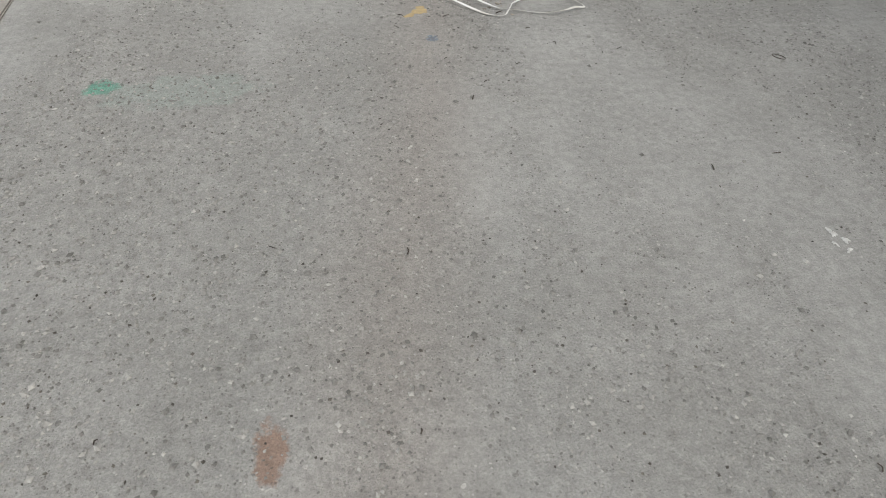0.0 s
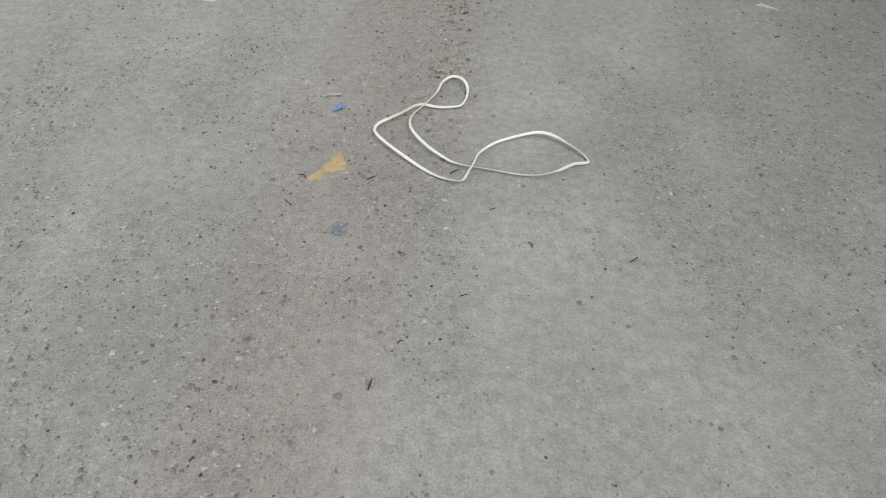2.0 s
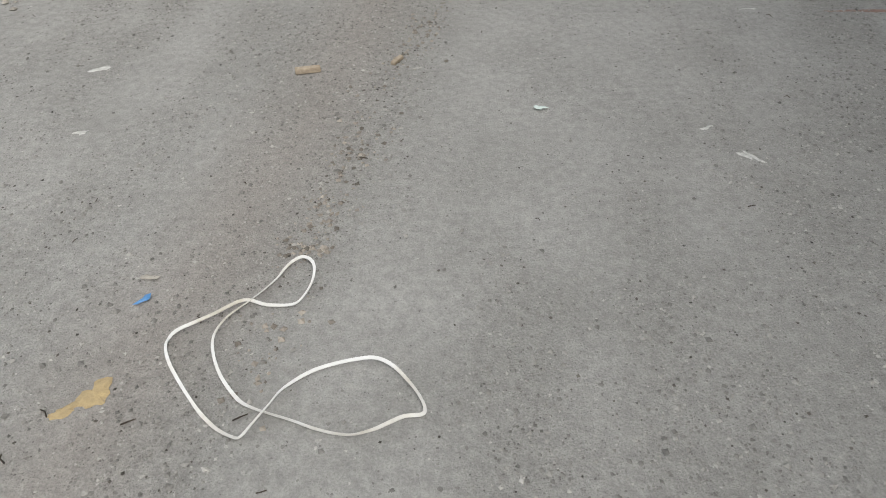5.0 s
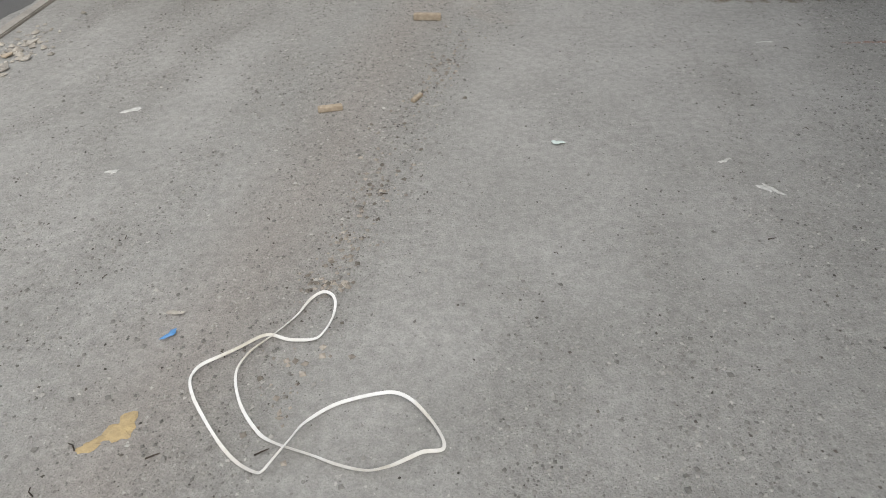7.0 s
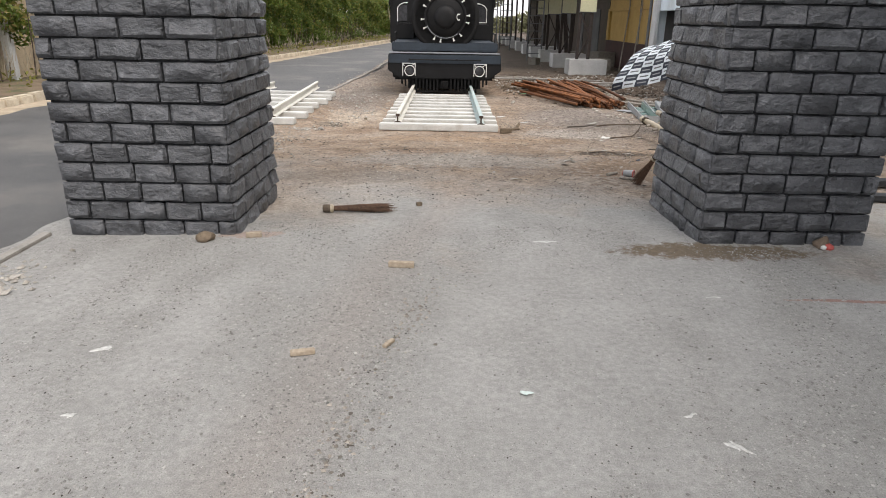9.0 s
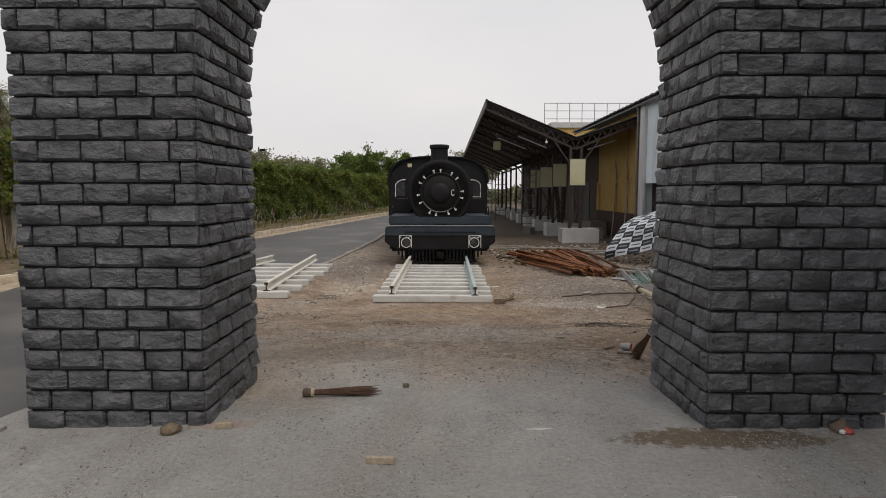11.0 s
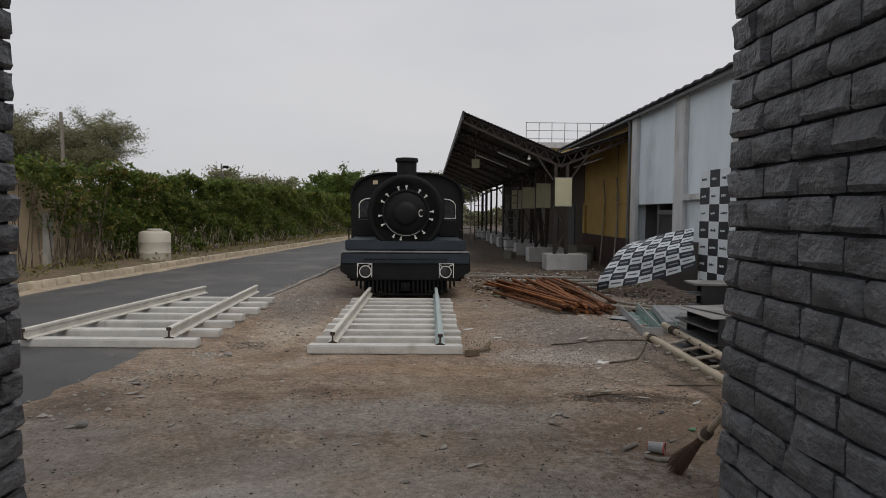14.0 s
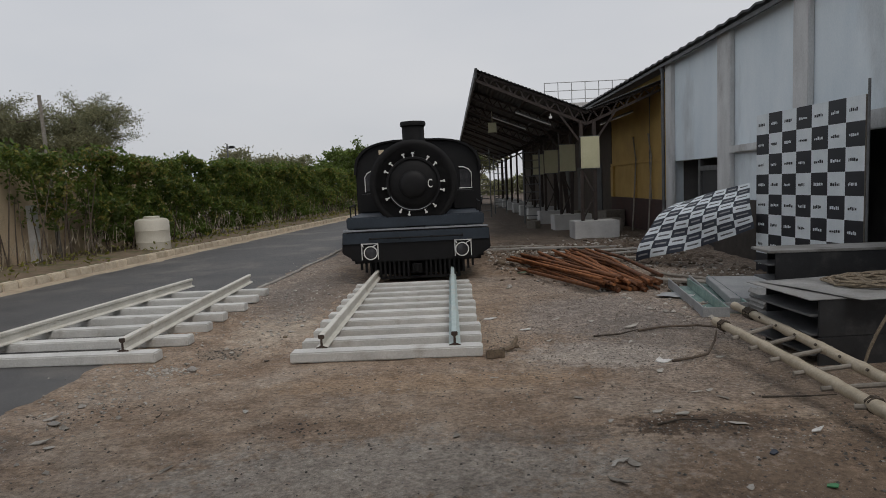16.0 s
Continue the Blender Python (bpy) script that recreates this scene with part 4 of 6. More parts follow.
    for ang in (107, 89, 59, 41, 4, -13, -47, -68, -101, -118, -153, -174, 154, 136):
        a = radians(ang)
        m = pose(0.49 * math.cos(a), fy + 0.575, bz + 0.49 * math.sin(a), 0, -ang, 0) @ Matrix.Scale(0.9, 4)
        part("door_clip", Mesh().box(-0.045, 0.01, -0.02, 0.01, -0.013, 0.013, m).box(0.01, 0.04, -0.028, 0.01, -0.026, 0.026, m), WHITE, e, "white painted clip", bevel=0.003)
    text = bpy.data.curves.new("letter", "FONT")
    text.body, text.size, text.extrude, text.align_x, text.align_y = "C", 0.19, 0.006, "CENTER", "CENTER"
    tob = new("letter_source", text)
    bpy.context.view_layer.update()
    tmesh = bpy.data.meshes.new_from_object(tob.evaluated_get(bpy.context.evaluated_depsgraph_get()))
    bpy.data.objects.remove(tob)
    tmesh.materials.clear()
    tmesh.materials.append(WHITE)
    part("letter", tmesh, None, e, "white painted letter C", m=pose(0.275, fy + 0.515, bz - 0.005, 90, 0, 0) @ Matrix.Diagonal((0.62, 1.05, 1.0, 1.0)))
    part("lamp_plate", Mesh().box(-0.06, 0.06, 0.0, 0.02, -0.05, 0.05, pose(-0.80, 3.775, 2.16, 0, 0, 0)), ORANGE, e, "small cream plate", bevel=0.005)
    part("chimney", Mesh().lathe([(0.30, 0.0), (0.235, 0.06), (0.205, 0.14), (0.205, 0.38), (0.235, 0.40), (0.24, 0.45), (0.225, 0.48), (0.19, 0.46), (0.18, 0.2)], 36, pose(0.0, 1.3, 2.07)), BLACK2, e, smooth=True)
    part("dome", Mesh().lathe([(0.30, 0.0), (0.28, 0.22), (0.2, 0.33), (0.06, 0.37), (0.002, 0.375)], 30, pose(0, 2.7, 1.94)), BLACK, e, smooth=True)
    for s in (-1, 1):
        part("handrail", Mesh().tube([(s * 0.74, 0.7, bz + 0.12), (s * 0.74, 3.8, bz + 0.12)], 0.014, 8), BLACK, e, smooth=True)
        rail = Mesh().tube([(s * 1.1, 0.2, 0.88), (s * 1.1, 0.2, 1.06), (s * 1.1, 0.9, 1.08), (s * 1.1, 0.9, 0.88)], 0.013, 6)
        part("step_rail", rail, BLACK, e)
        part("cylinder", Mesh().box(s * 0.62, s * 1.16, 0.45, 1.55, 0.05, 0.76), BLACK2, e, bevel=0.05)
        part("side_tank", Mesh().box(s * 0.72, s * 1.12, 1.9, 3.85, 0.885, 1.25), BLACK, e, bevel=0.02)
        for y in (0.9, 2.2, 3.5, 4.8):
            r = 0.28 if y < 1 else 0.48
            wh = part("wheel", Mesh().lathe([(0.06, -0.06), (r - 0.06, -0.05), (r, -0.05), (r + 0.03, -0.08), (r + 0.03, -0.10), (r, 0.06), (r - 0.06, 0.05), (0.06, 0.06)], 32, pose(s * 0.66, y, r - 0.14, 0, 90 * s, 0)), BLACK2, e, smooth=True)
            part("hub", Mesh().lathe([(0.10, 0.0), (0.10, 0.11), (0.07, 0.13)], 20, pose(s * 0.66, y, r - 0.14, 0, 90 * s, 0)), BLACK, wh, smooth=True)
        part("connecting_rod", Mesh().box(s * 0.78, s * 0.82, 2.0, 5.0, 0.2, 0.3), STEELGREY, e, bevel=0.008)
    # cab with rounded roof
    def cab_outline(w, side, top, n=16):
        pts = [(w, 0.72), (w, side)]
        for i in range(1, n):
            a = math.pi * i / n
            ca, sa = math.cos(a), math.sin(a)
            pts.append((w * math.copysign(abs(ca) ** 0.62, ca), side + (top - side) * sa ** 0.75))
        return pts + [(-w, side), (-w, 0.72)]
    part("cab", Mesh().prism(cab_outline(1.40, 1.66, 2.40), 3.8, 5.8), BLACK, e, bevel=0.02)
    part("cab_roof", Mesh().prism([(x * 1.02, z + 0.025) for x, z in cab_outline(1.40, 1.66, 2.40)[1:-1]] + [(x * 0.985, z - 0.01) for x, z in reversed(cab_outline(1.40, 1.66, 2.40)[1:-1])], 3.7, 6.0), BLACK2, e, "black rounded cab roof")
    for s in (-1, 1):
        win = part("cab_window", Mesh().box(s * 0.94, s * 1.18, 3.785, 3.797, 1.30, 1.70), LENS, e, "dark cab window")
        f = Mesh()
        ol = [(0.92, 1.28), (1.20, 1.28), (1.20, 1.62), (1.14, 1.70), (1.04, 1.75), (0.92, 1.76)]
        pts = [(s * x, 3.77, z) for x, z in ol]
        f.tube(pts[0:6] if s > 0 else pts[1:6], 0.014, 6)
        part("window_frame", f, WHITE, win, "white painted window frame")
    part("tender", Mesh().box(-1.2, 1.2, 6.2, 9.2, 0.45, 1.75), BLACK, e, bevel=0.03)
    return e


build_locomotive()

# ---- display tracks ----
def rail_mesh(length):
    """Flat-bottomed rail along y, foot at z 0."""
    prof = [(-0.055, 0), (0.055, 0), (0.055, 0.010), (0.012, 0.024), (0.010, 0.085), (0.030, 0.098), (0.030, 0.125), (0.022, 0.132),
            (-0.022, 0.132), (-0.030, 0.125), (-0.030, 0.098), (-0.010, 0.085), (-0.012, 0.024), (-0.055, 0.010)]
    n = len(prof)
    me = Mesh()
    me.add([(x, y, z) for y in (0, length) for x, z in prof], [(i, (i + 1) % n, n + (i + 1) % n, n + i) for i in range(n)])
    me.add([(x, 0, z) for x, z in prof], [tuple(range(n - 1, -1, -1))], 1)
    me.add([(x, length, z) for x, z in prof], [tuple(range(n))], 1)
    return me


def build_track(name, label, m, sleepers, length, rails, group, paints=None):
    t = thing(name, label, "railway track", group, m=m)
    sl = Mesh().box(-length / 2, length / 2, 0, 0.17, 0, 0.10).data("sleeper", SLEEPER, 0.012)
    for y, dx, tw in sleepers:
        part("sleeper", sl, None, t, m=pose(dx, y, 0, 0, 0, tw))
    for k, ((xa, ya), (xb, yb)) in enumerate(rails):
        paint, word = (paints or ((RAILPAINT, "cream"), (RAILPAINT, "cream")))[k]
        ln = math.hypot(xb - xa, yb - ya)
        part("rail", rail_mesh(ln), [paint, RUSTDARK], t, word + " painted steel rail", m=pose(xa, ya, 0.10, 0, 0, -math.degrees(math.atan2(xb - xa, yb - ya))))
    return t


build_track("display_track", "short display track with whitewashed sleepers before the locomotive", pose(-0.06, 5.49, -0.20, -0.25, 0, 0),
            [(0.455 * i, 0.012 * ((i * 7) % 3 - 1), 0.5 * ((i * 5) % 3 - 1)) for i in range(10)], 1.79,
            [((-0.635, 0.15), (-0.635, 9.8)), ((0.625, 0.06), (0.625, 9.8))], "display tracks", ((RAILPAINT, "cream"), (RAILBLUE, "pale blue")))
build_track("loose_track", "unfinished track section with cream rails lying on the road edge", pose(-3.25, 5.58, -0.158, 0.0, 0, 0),
            [(0.60 * i, 0.03 * ((i * 5) % 3 - 1), 0.8 * ((i * 7) % 3 - 1)) for i in range(7)], 2.05,
            [((-0.95, -0.05), (-0.40, 4.25)), ((0.65, 0.08), (0.48, 4.45))], "display tracks")

# ---- stone arch ----
ARCH_L, ARCH_R, ARCH_D = (-2.47, -1.35), (1.75, 2.86), 1.06
ARCH_C, ARCH_RAD, SPRING, ARCH_TOP = 0.20, 1.55, 2.2, 4.6
def inset(z):
    """How far the arch has come in from its springing at height z."""
    if z <= SPRING:
        return 0.0
    d = min(z - SPRING, ARCH_RAD * 0.995)
    return ARCH_RAD - math.sqrt(ARCH_RAD ** 2 - d * d)


def build_arch():
    a = thing("stone_arch", "free-standing archway faced in dark grey rock-faced blocks", "archway")
    g = 0.022
    outline = [(ARCH_L[0] + g, -0.3), (ARCH_L[1] - g, -0.3), (ARCH_L[1] - g, SPRING)]
    outline += [(ARCH_C - (ARCH_RAD + g) * math.cos(radians(5 * i)), SPRING + (ARCH_RAD + g) * math.sin(radians(5 * i))) for i in range(1, 36)]
    outline += [(ARCH_R[0] + g, SPRING), (ARCH_R[0] + g, -0.3), (ARCH_R[1] - g, -0.3), (ARCH_R[1] - g, SPRING)]
    outline += [(ARCH_R[1] - g + min(0.5, inset(z)), z) for z in (2.5, 2.75, 3.0, 3.25)] + [(ARCH_R[1] + 0.5, ARCH_TOP)]
    outline += [(ARCH_L[0] - 0.5, ARCH_TOP)] + [(ARCH_L[0] + g - min(0.5, inset(z)), z) for z in (3.25, 3.0, 2.75, 2.5)] + [(ARCH_L[0] + g, SPRING)]
    bm = bmesh.new()
    vs = [bm.verts.new((x, g, z)) for x, z in outline]
    face = bm.faces.new(vs)
    out = bmesh.ops.extrude_face_region(bm, geom=[face])
    for v in out["geom"]:
        if isinstance(v, bmesh.types.BMVert):
            v.co.y = ARCH_D - g
    bmesh.ops.recalc_face_normals(bm, faces=bm.faces)
    bmesh.ops.triangulate(bm, faces=[f for f in bm.faces if len(f.verts) > 4])
    data = bpy.data.meshes.new("core")
    bm.to_mesh(data)
    data.materials.append(MORTAR)
    part("core", data, None, a, "dark joint mortar behind the blocks")
    return a


arch = build_arch()


def block_mesh(seed):
    """A rock-faced block: unit width and height, pillowed and chipped face towards -y."""
    rnd = random.Random(seed)
    nu, nw = 5, 4
    u = [0.0, 0.07 + rnd.uniform(-0.03, 0.05), 0.5 + rnd.uniform(-0.14, 0.14), 0.93 + rnd.uniform(-0.05, 0.03), 1.0]
    w = [0.0, 0.14 + rnd.uniform(-0.06, 0.08), 0.86 + rnd.uniform(-0.08, 0.06), 1.0]
    vs, fs = [], []
    tilt, tilt2 = rnd.uniform(-0.007, 0.007), rnd.uniform(-0.010, 0.005)
    for j in range(nw):
        for i in range(nu):
            rim = i in (0, nu - 1) or j in (0, nw - 1)
            out = rnd.uniform(-0.002, 0.006) if rim else 0.014 + rnd.uniform(-0.008, 0.010) + tilt * (u[i] - 0.5) * 2 + tilt2 * (w[j] - 0.5) * 2
            jx, jz = rnd.uniform(-0.008, 0.008) if rim else rnd.uniform(-0.03, 0.03), rnd.uniform(-0.028, 0.028) if rim else rnd.uniform(-0.05, 0.05)
            corner = i in (0, nu - 1) and j in (0, nw - 1)
            x, z = u[i] - 0.5 + jx, w[j] - 0.5 + jz
            vs.append((x * (0.985 if corner else 1.0), -out, z * (0.965 if corner else 1.0)))
    for j in range(nw - 1):
        for i in range(nu - 1):
            q = (j * nu + i, j * nu + i + 1, (j + 1) * nu + i + 1, (j + 1) * nu + i)
            fs += [(q[0], q[1], q[2]), (q[0], q[2], q[3])] if rnd.random() < 0.5 else [(q[0], q[1], q[3]), (q[1], q[2], q[3])]
    ring = list(range(nu)) + [k * nu + nu - 1 for k in range(1, nw)] + [(nw - 1) * nu + k for k in range(nu - 2, -1, -1)] + [k * nu for k in range(nw - 2, 0, -1)]
    base = len(vs)
    for i in ring:
        vs.append((vs[i][0], 0.035, vs[i][2]))
    for k in range(len(ring)):
        fs.append((ring[k], base + k, base + (k + 1) % len(ring), ring[(k + 1) % len(ring)]))
    return Mesh().add(vs, fs)


BLOCKS = [block_mesh(100 + i).data("block", STONE, 0.0, i % 3 == 0) for i in range(44)]
COURSE = 0.128
def face_blocks(u0, u1, z0, z1, seed, lo_cut=None, hi_cut=None):
    """Running bond: yields left, right, bottom, top for each block of a face."""
    rnd = random.Random(seed)
    rows = int(round((z1 - z0) / COURSE))
    for r in range(rows):
        a, b = z0 + r * COURSE, z0 + (r + 1) * COURSE
        zc = (a + b) / 2
        left = u0 - (lo_cut(zc) if lo_cut else 0)
        right = u1 + (hi_cut(zc) if hi_cut else 0)
        u = left
        first = rnd.choice((0.10, 0.16, 0.22)) if r % 2 else rnd.choice((0.24, 0.27))
        while u < right - 0.02:
            w = first or rnd.uniform(0.225, 0.285)
            first = 0
            if right - (u + w) < 0.09:
                w = right - u
            yield u, u + w, a, b
            u += w


def lay(u0, u1, z0, z1, place, rnd, parent):
    w, h = u1 - u0 - 0.013, z1 - z0 - 0.013
    m = place((u0 + u1) / 2, (z0 + z1) / 2) @ Matrix.Diagonal((w, 1.0, h, 1.0))
    return part("block", BLOCKS[rnd.randrange(len(BLOCKS))], None, parent, m=m)


def lay_arch():
    rnd = random.Random(5)
    zt = -0.04 + 25 * COURSE
    for x0, x1, lo, hi, seed in ((ARCH_L[0], ARCH_L[1], lambda z: min(0.5, inset(z)), inset, 1), (ARCH_R[0], ARCH_R[1], inset, lambda z: min(0.5, inset(z)), 2)):
        for u0, u1, a, b in face_blocks(x0, x1, -0.04, zt, seed, lo, hi):
            lay(u0, u1, a, b, lambda u, z: pose(u, 0.0, z), rnd, arch)
    for u0, u1, a, b in face_blocks(0.0, ARCH_D, -0.04, zt, 3):
        lean = math.degrees(math.atan2(inset(b) - inset(a), b - a))
        lay(u0, u1, a, b, lambda u, z: pose(ARCH_L[1] + inset(z), u, z, 0, lean, 0) @ pose(0, 0, 0, 0, 0, 90), rnd, arch)
    for u0, u1, a, b in face_blocks(0.0, ARCH_D, -0.04, zt, 4):
        lean = math.degrees(math.atan2(inset(b) - inset(a), b - a))
        lay(u0, u1, a, b, lambda u, z: pose(ARCH_R[0] - inset(z), u, z, 0, -lean, 0) @ pose(0, 0, 0, 0, 0, -90), rnd, arch)

# ---- hedge, trees, tank and pole beyond the road ----
def build_hedge():
    h = thing("hedge", "tall clipped green hedge on bare stems behind the kerb", "hedge", kind="stuff")
    g = np.random.RandomState(11)
    def body(n, y0, y1, dens_front):
        y = g.uniform(y0, y1, n)
        d = np.where(g.rand(n) < dens_front, g.uniform(0, 0.3, n), g.uniform(0, 0.9, n))
        bulge = np.array([0.20 * noise.noise((0.0, float(a) * 0.9, 2.0)) + 0.12 * noise.noise((0.0, float(a) * 2.7, 4.0)) for a in y])
        top = 2.45 + np.array([0.26 * noise.noise((5.0, float(a) * 0.7, 0.0)) + 0.22 * noise.noise((1.0, float(a) * 2.3, 0.0)) for a in y])
        low = 0.24 + np.array([0.25 * noise.noise((9.0, float(a) * 1.1, 0.0)) for a in y])
        f = g.rand(n)
        z = np.where(g.rand(n) < 0.18, top - 0.15 * g.rand(n) ** 2 + 0.28 * g.rand(n) ** 5, low + (top - low) * f)
        bulge = bulge + 0.10 * np.sin(z * 4.0 + y)
        lump = np.array([noise.noise((float(a) * 1.5, float(b) * 2.0, 3.0)) + 0.5 * noise.noise((float(a) * 4.1, float(b) * 4.6, 8.0)) for a, b in zip(y, z)])
        x = np.array([road_left(float(a)) for a in y]) - 1.62 - d + bulge + 0.30 * lump
        keep = lump + g.uniform(-0.35, 0.35, n) > -0.22
        return np.stack([x, y, z], axis=1)[keep]
    near, far = body(92000, 16.5, 34, 0.75), body(32000, 34, 62, 0.8)
    part("foliage", leaf_cloud(near, 0.07, 1), LEAF, h, "dense green leaves")
    part("far_foliage", leaf_cloud(far, 0.12, 2), LEAF, h)
    gap = body(54000, 1.0, 17.0, 0.5)
    def kept(p):
        """Bare stretches low in the thin part of the hedge."""
        return p[1] > 16.8 or noise.noise((3.0, float(p[1]) * 1.1, float(p[2]) * 0.35)) + 0.45 * (p[2] - 1.55) > 0.04
    keep = np.array([kept(p) for p in gap])
    part("thin_foliage", leaf_cloud(gap[keep], 0.068, 3), [LEAF], h)
    # yellowish leaves set outermost, their paler colour painting light on the hedge face
    lit = body(26000, 4, 50, 0.95)
    lit = lit[np.array([p[2] > 0.6 and kept(p) for p in lit])]
    lit[:, 0] += 0.08
    part("young_leaves", leaf_cloud(lit, 0.06, 4), LEAFY, h, "yellowish outer leaves, paler as if lit")
    dry = body(9000, 3, 18, 0.9)
    dry = dry[np.array([noise.noise((7.0, float(p[1]) * 0.7, float(p[2]))) > -0.05 and p[2] > 0.9 and kept(p) for p in dry])]
    dry[:, 0] += 0.06
    part("yellowed_leaves", leaf_cloud(dry, 0.06, 14), LEAFDRY, h, "yellowed brown-green leaves")
    rnd = random.Random(3)
    for i in range(240):
        y = 2 + 44 * (i / 240) ** 1.2 + rnd.uniform(-0.25, 0.25)
        x = road_left(y) - 1.5 - rnd.uniform(0, 0.9)
        z = road_z(y) + 0.05
        tall = rnd.uniform(0.9, 1.5) if y > 17 else rnd.uniform(1.4, 2.3)
        dx, dy = rnd.uniform(-0.35, 0.35), rnd.uniform(-0.45, 0.45)
        part("stem", Mesh().tube([(x, y, z), (x + dx * 0.5, y + dy * 0.4, z + tall * 0.5), (x + dx, y + dy, z + tall)], [0.02, 0.014, 0.008], 5), BARK, h)
    low = []
    for i in range(5200):
        y = float(g.uniform(2, 46))
        if noise.noise((2.0, y * 0.8, 1.0)) + g.uniform(-0.5, 0.5) < -0.1:
            continue
        low.append((road_left(y) - 0.35 - 1.5 * g.rand() ** 0.6, y, road_z(y) + 0.10 + 0.28 * g.rand() ** 2))
    part("undergrowth", leaf_cloud(low, 0.06, 6), LEAFY, h, "dry weeds at the foot of the hedge")
    twg = Mesh()
    for i in range(900):
        y = float(g.uniform(4, 44))
        x, z = road_left(y) - 1.45 - 0.5 * g.rand(), road_z(y) + 0.1 + 0.5 * g.rand()
        twg.tube([(x, y, z), (x + g.uniform(-0.15, 0.15), y + g.uniform(-0.2, 0.2), z + g.uniform(0.2, 0.5))], [0.007, 0.003], 3, cap=False)
    part("dry_shoots", twg, BAMBOO, h, "dry straw-coloured shoots")


build_hedge()


def build_tree(name, label, x, y, z, height, spread, seed, count, leaf, mat, trunk=0.16):
    t = thing(name, label, "tree", "trees beyond the hedge", m=pose(x, y, z))
    rnd = random.Random(seed)
    tips, limbs = [], []
    part("trunk", Mesh().tube([(0, 0, -0.1), (0.1, 0.05, height * 0.25), (0.05, 0.0, height * 0.45)], [trunk, trunk * 0.8, trunk * 0.6], 10), BARK, t, smooth=True)
    for i in range(11):
        a = 6.283 * i / 11 + rnd.uniform(-0.25, 0.25)
        r = spread * rnd.uniform(0.55, 1.0)
        top = height * rnd.uniform(0.62, 0.98)
        p0 = Vector((0.05, 0, height * rnd.uniform(0.25, 0.45)))
        p2 = Vector((r * math.cos(a), r * math.sin(a), top))
        p1 = p0.lerp(p2, 0.5) + Vector((0, 0, height * 0.06))
        part("limb", Mesh().tube([p0, p1, p2], [trunk * 0.42, trunk * 0.22, 0.012], 6), BARK, t)
        for k in range(15):
            q = p0.lerp(p2, rnd.uniform(0.45, 1.0))
            tip = q + Vector((rnd.uniform(-1, 1), rnd.uniform(-1, 1), rnd.uniform(-0.35, 0.7))) * spread * 0.36
            limbs.append((q, tip))
            tips.append(tip)
    tw = Mesh()
    for q, tip in limbs:
        tw.tube([q, q.lerp(tip, 0.5) + Vector((0, 0, 0.05)), tip], [0.022, 0.015, 0.006], 4)
    tagged(part("twigs", tw, BARK, t), kind="stuff")
    g = np.random.RandomState(seed)
    pts = []
    for i in range(count):
        q, tip = limbs[g.randint(len(limbs))]
        c = q.lerp(tip, float(g.uniform(0.15, 1.03)))
        s = spread * 0.055
        pts.append((c.x + g.normal() * s, c.y + g.normal() * s, c.z + g.normal() * s * 0.7))
    part("crown", leaf_cloud(pts, leaf, seed), mat, t, "thin dusty leaves")
    return t


build_tree("acacia_tree", "thin-leaved dusty acacia tree behind the hedge", -12.7, 20.5, -0.2, 5.25, 2.9, 21, 95000, 0.036, LEAFTREE)
build_tree("acacia_tree", "wide dusty acacia tree behind the hedge", -15.4, 19.5, -0.2, 5.3, 2.9, 24, 80000, 0.036, LEAFTREE)
build_tree("round_tree", "low round grey-green tree far behind the hedge", -13.4, 46.0, -0.2, 4.5, 4.4, 22, 26000, 0.11, LEAFTREE)
build_tree("round_tree", "green tree at the far end of the hedge", -7.2, 58.0, -0.2, 5.6, 3.6, 23, 14000, 0.14, LEAF)
build_tree("round_tree", "green tree at the far end of the hedge", -11.5, 66.0, -0.2, 5.2, 3.4, 26, 6000, 0.14, LEAF)
build_tree("round_tree", "green tree beyond the end of the canopy", 0.6, 52.0, -0.2, 4.6, 2.6, 25, 6000, 0.12, LEAF)
build_tree("round_tree", "green tree beyond the end of the canopy", 3.2, 64.0, -0.2, 6.0, 3.6, 28, 6000, 0.14, LEAFTREE)

# far wood and bushes closing the view
def far_wood():
    g = np.random.RandomState(8)
    pts = []
    for i in range(16000):
        x = g.uniform(-70, 60)
        h = 2.6 + 1.2 * noise.noise((x * 0.2, 0.0, 0.0)) + 0.6 * noise.noise((x * 0.9, 3.0, 0.0))
        pts.append((x, 84 + g.uniform(-1.5, 3) + 0.1 * abs(x), -0.3 + h * g.rand() ** 0.7))
    part_ob = single("far_wood", leaf_cloud(pts, 0.38, 9), LEAFTREE, "belt of dusty green bushes in the distance", "woods", kind="stuff")
    return part_ob


far_wood()


def build_dead_palm():
    d = thing("dry_shrub", "dry straw-coloured shrub at the end of the hedge", "shrub", m=pose(-4.0, 47.0, -0.2))
    rnd = random.Random(31)
    for i in range(26):
        a = rnd.uniform(0, 6.28)
        r = rnd.uniform(0.1, 0.55)
        part("stalk", Mesh().tube([(r * 0.4 * math.cos(a), r * 0.4 * math.sin(a), 0), (r * math.cos(a), r * math.sin(a), rnd.uniform(1.4, 2.6))], [0.05, 0.015], 5), BAMBOO, d)


build_dead_palm()


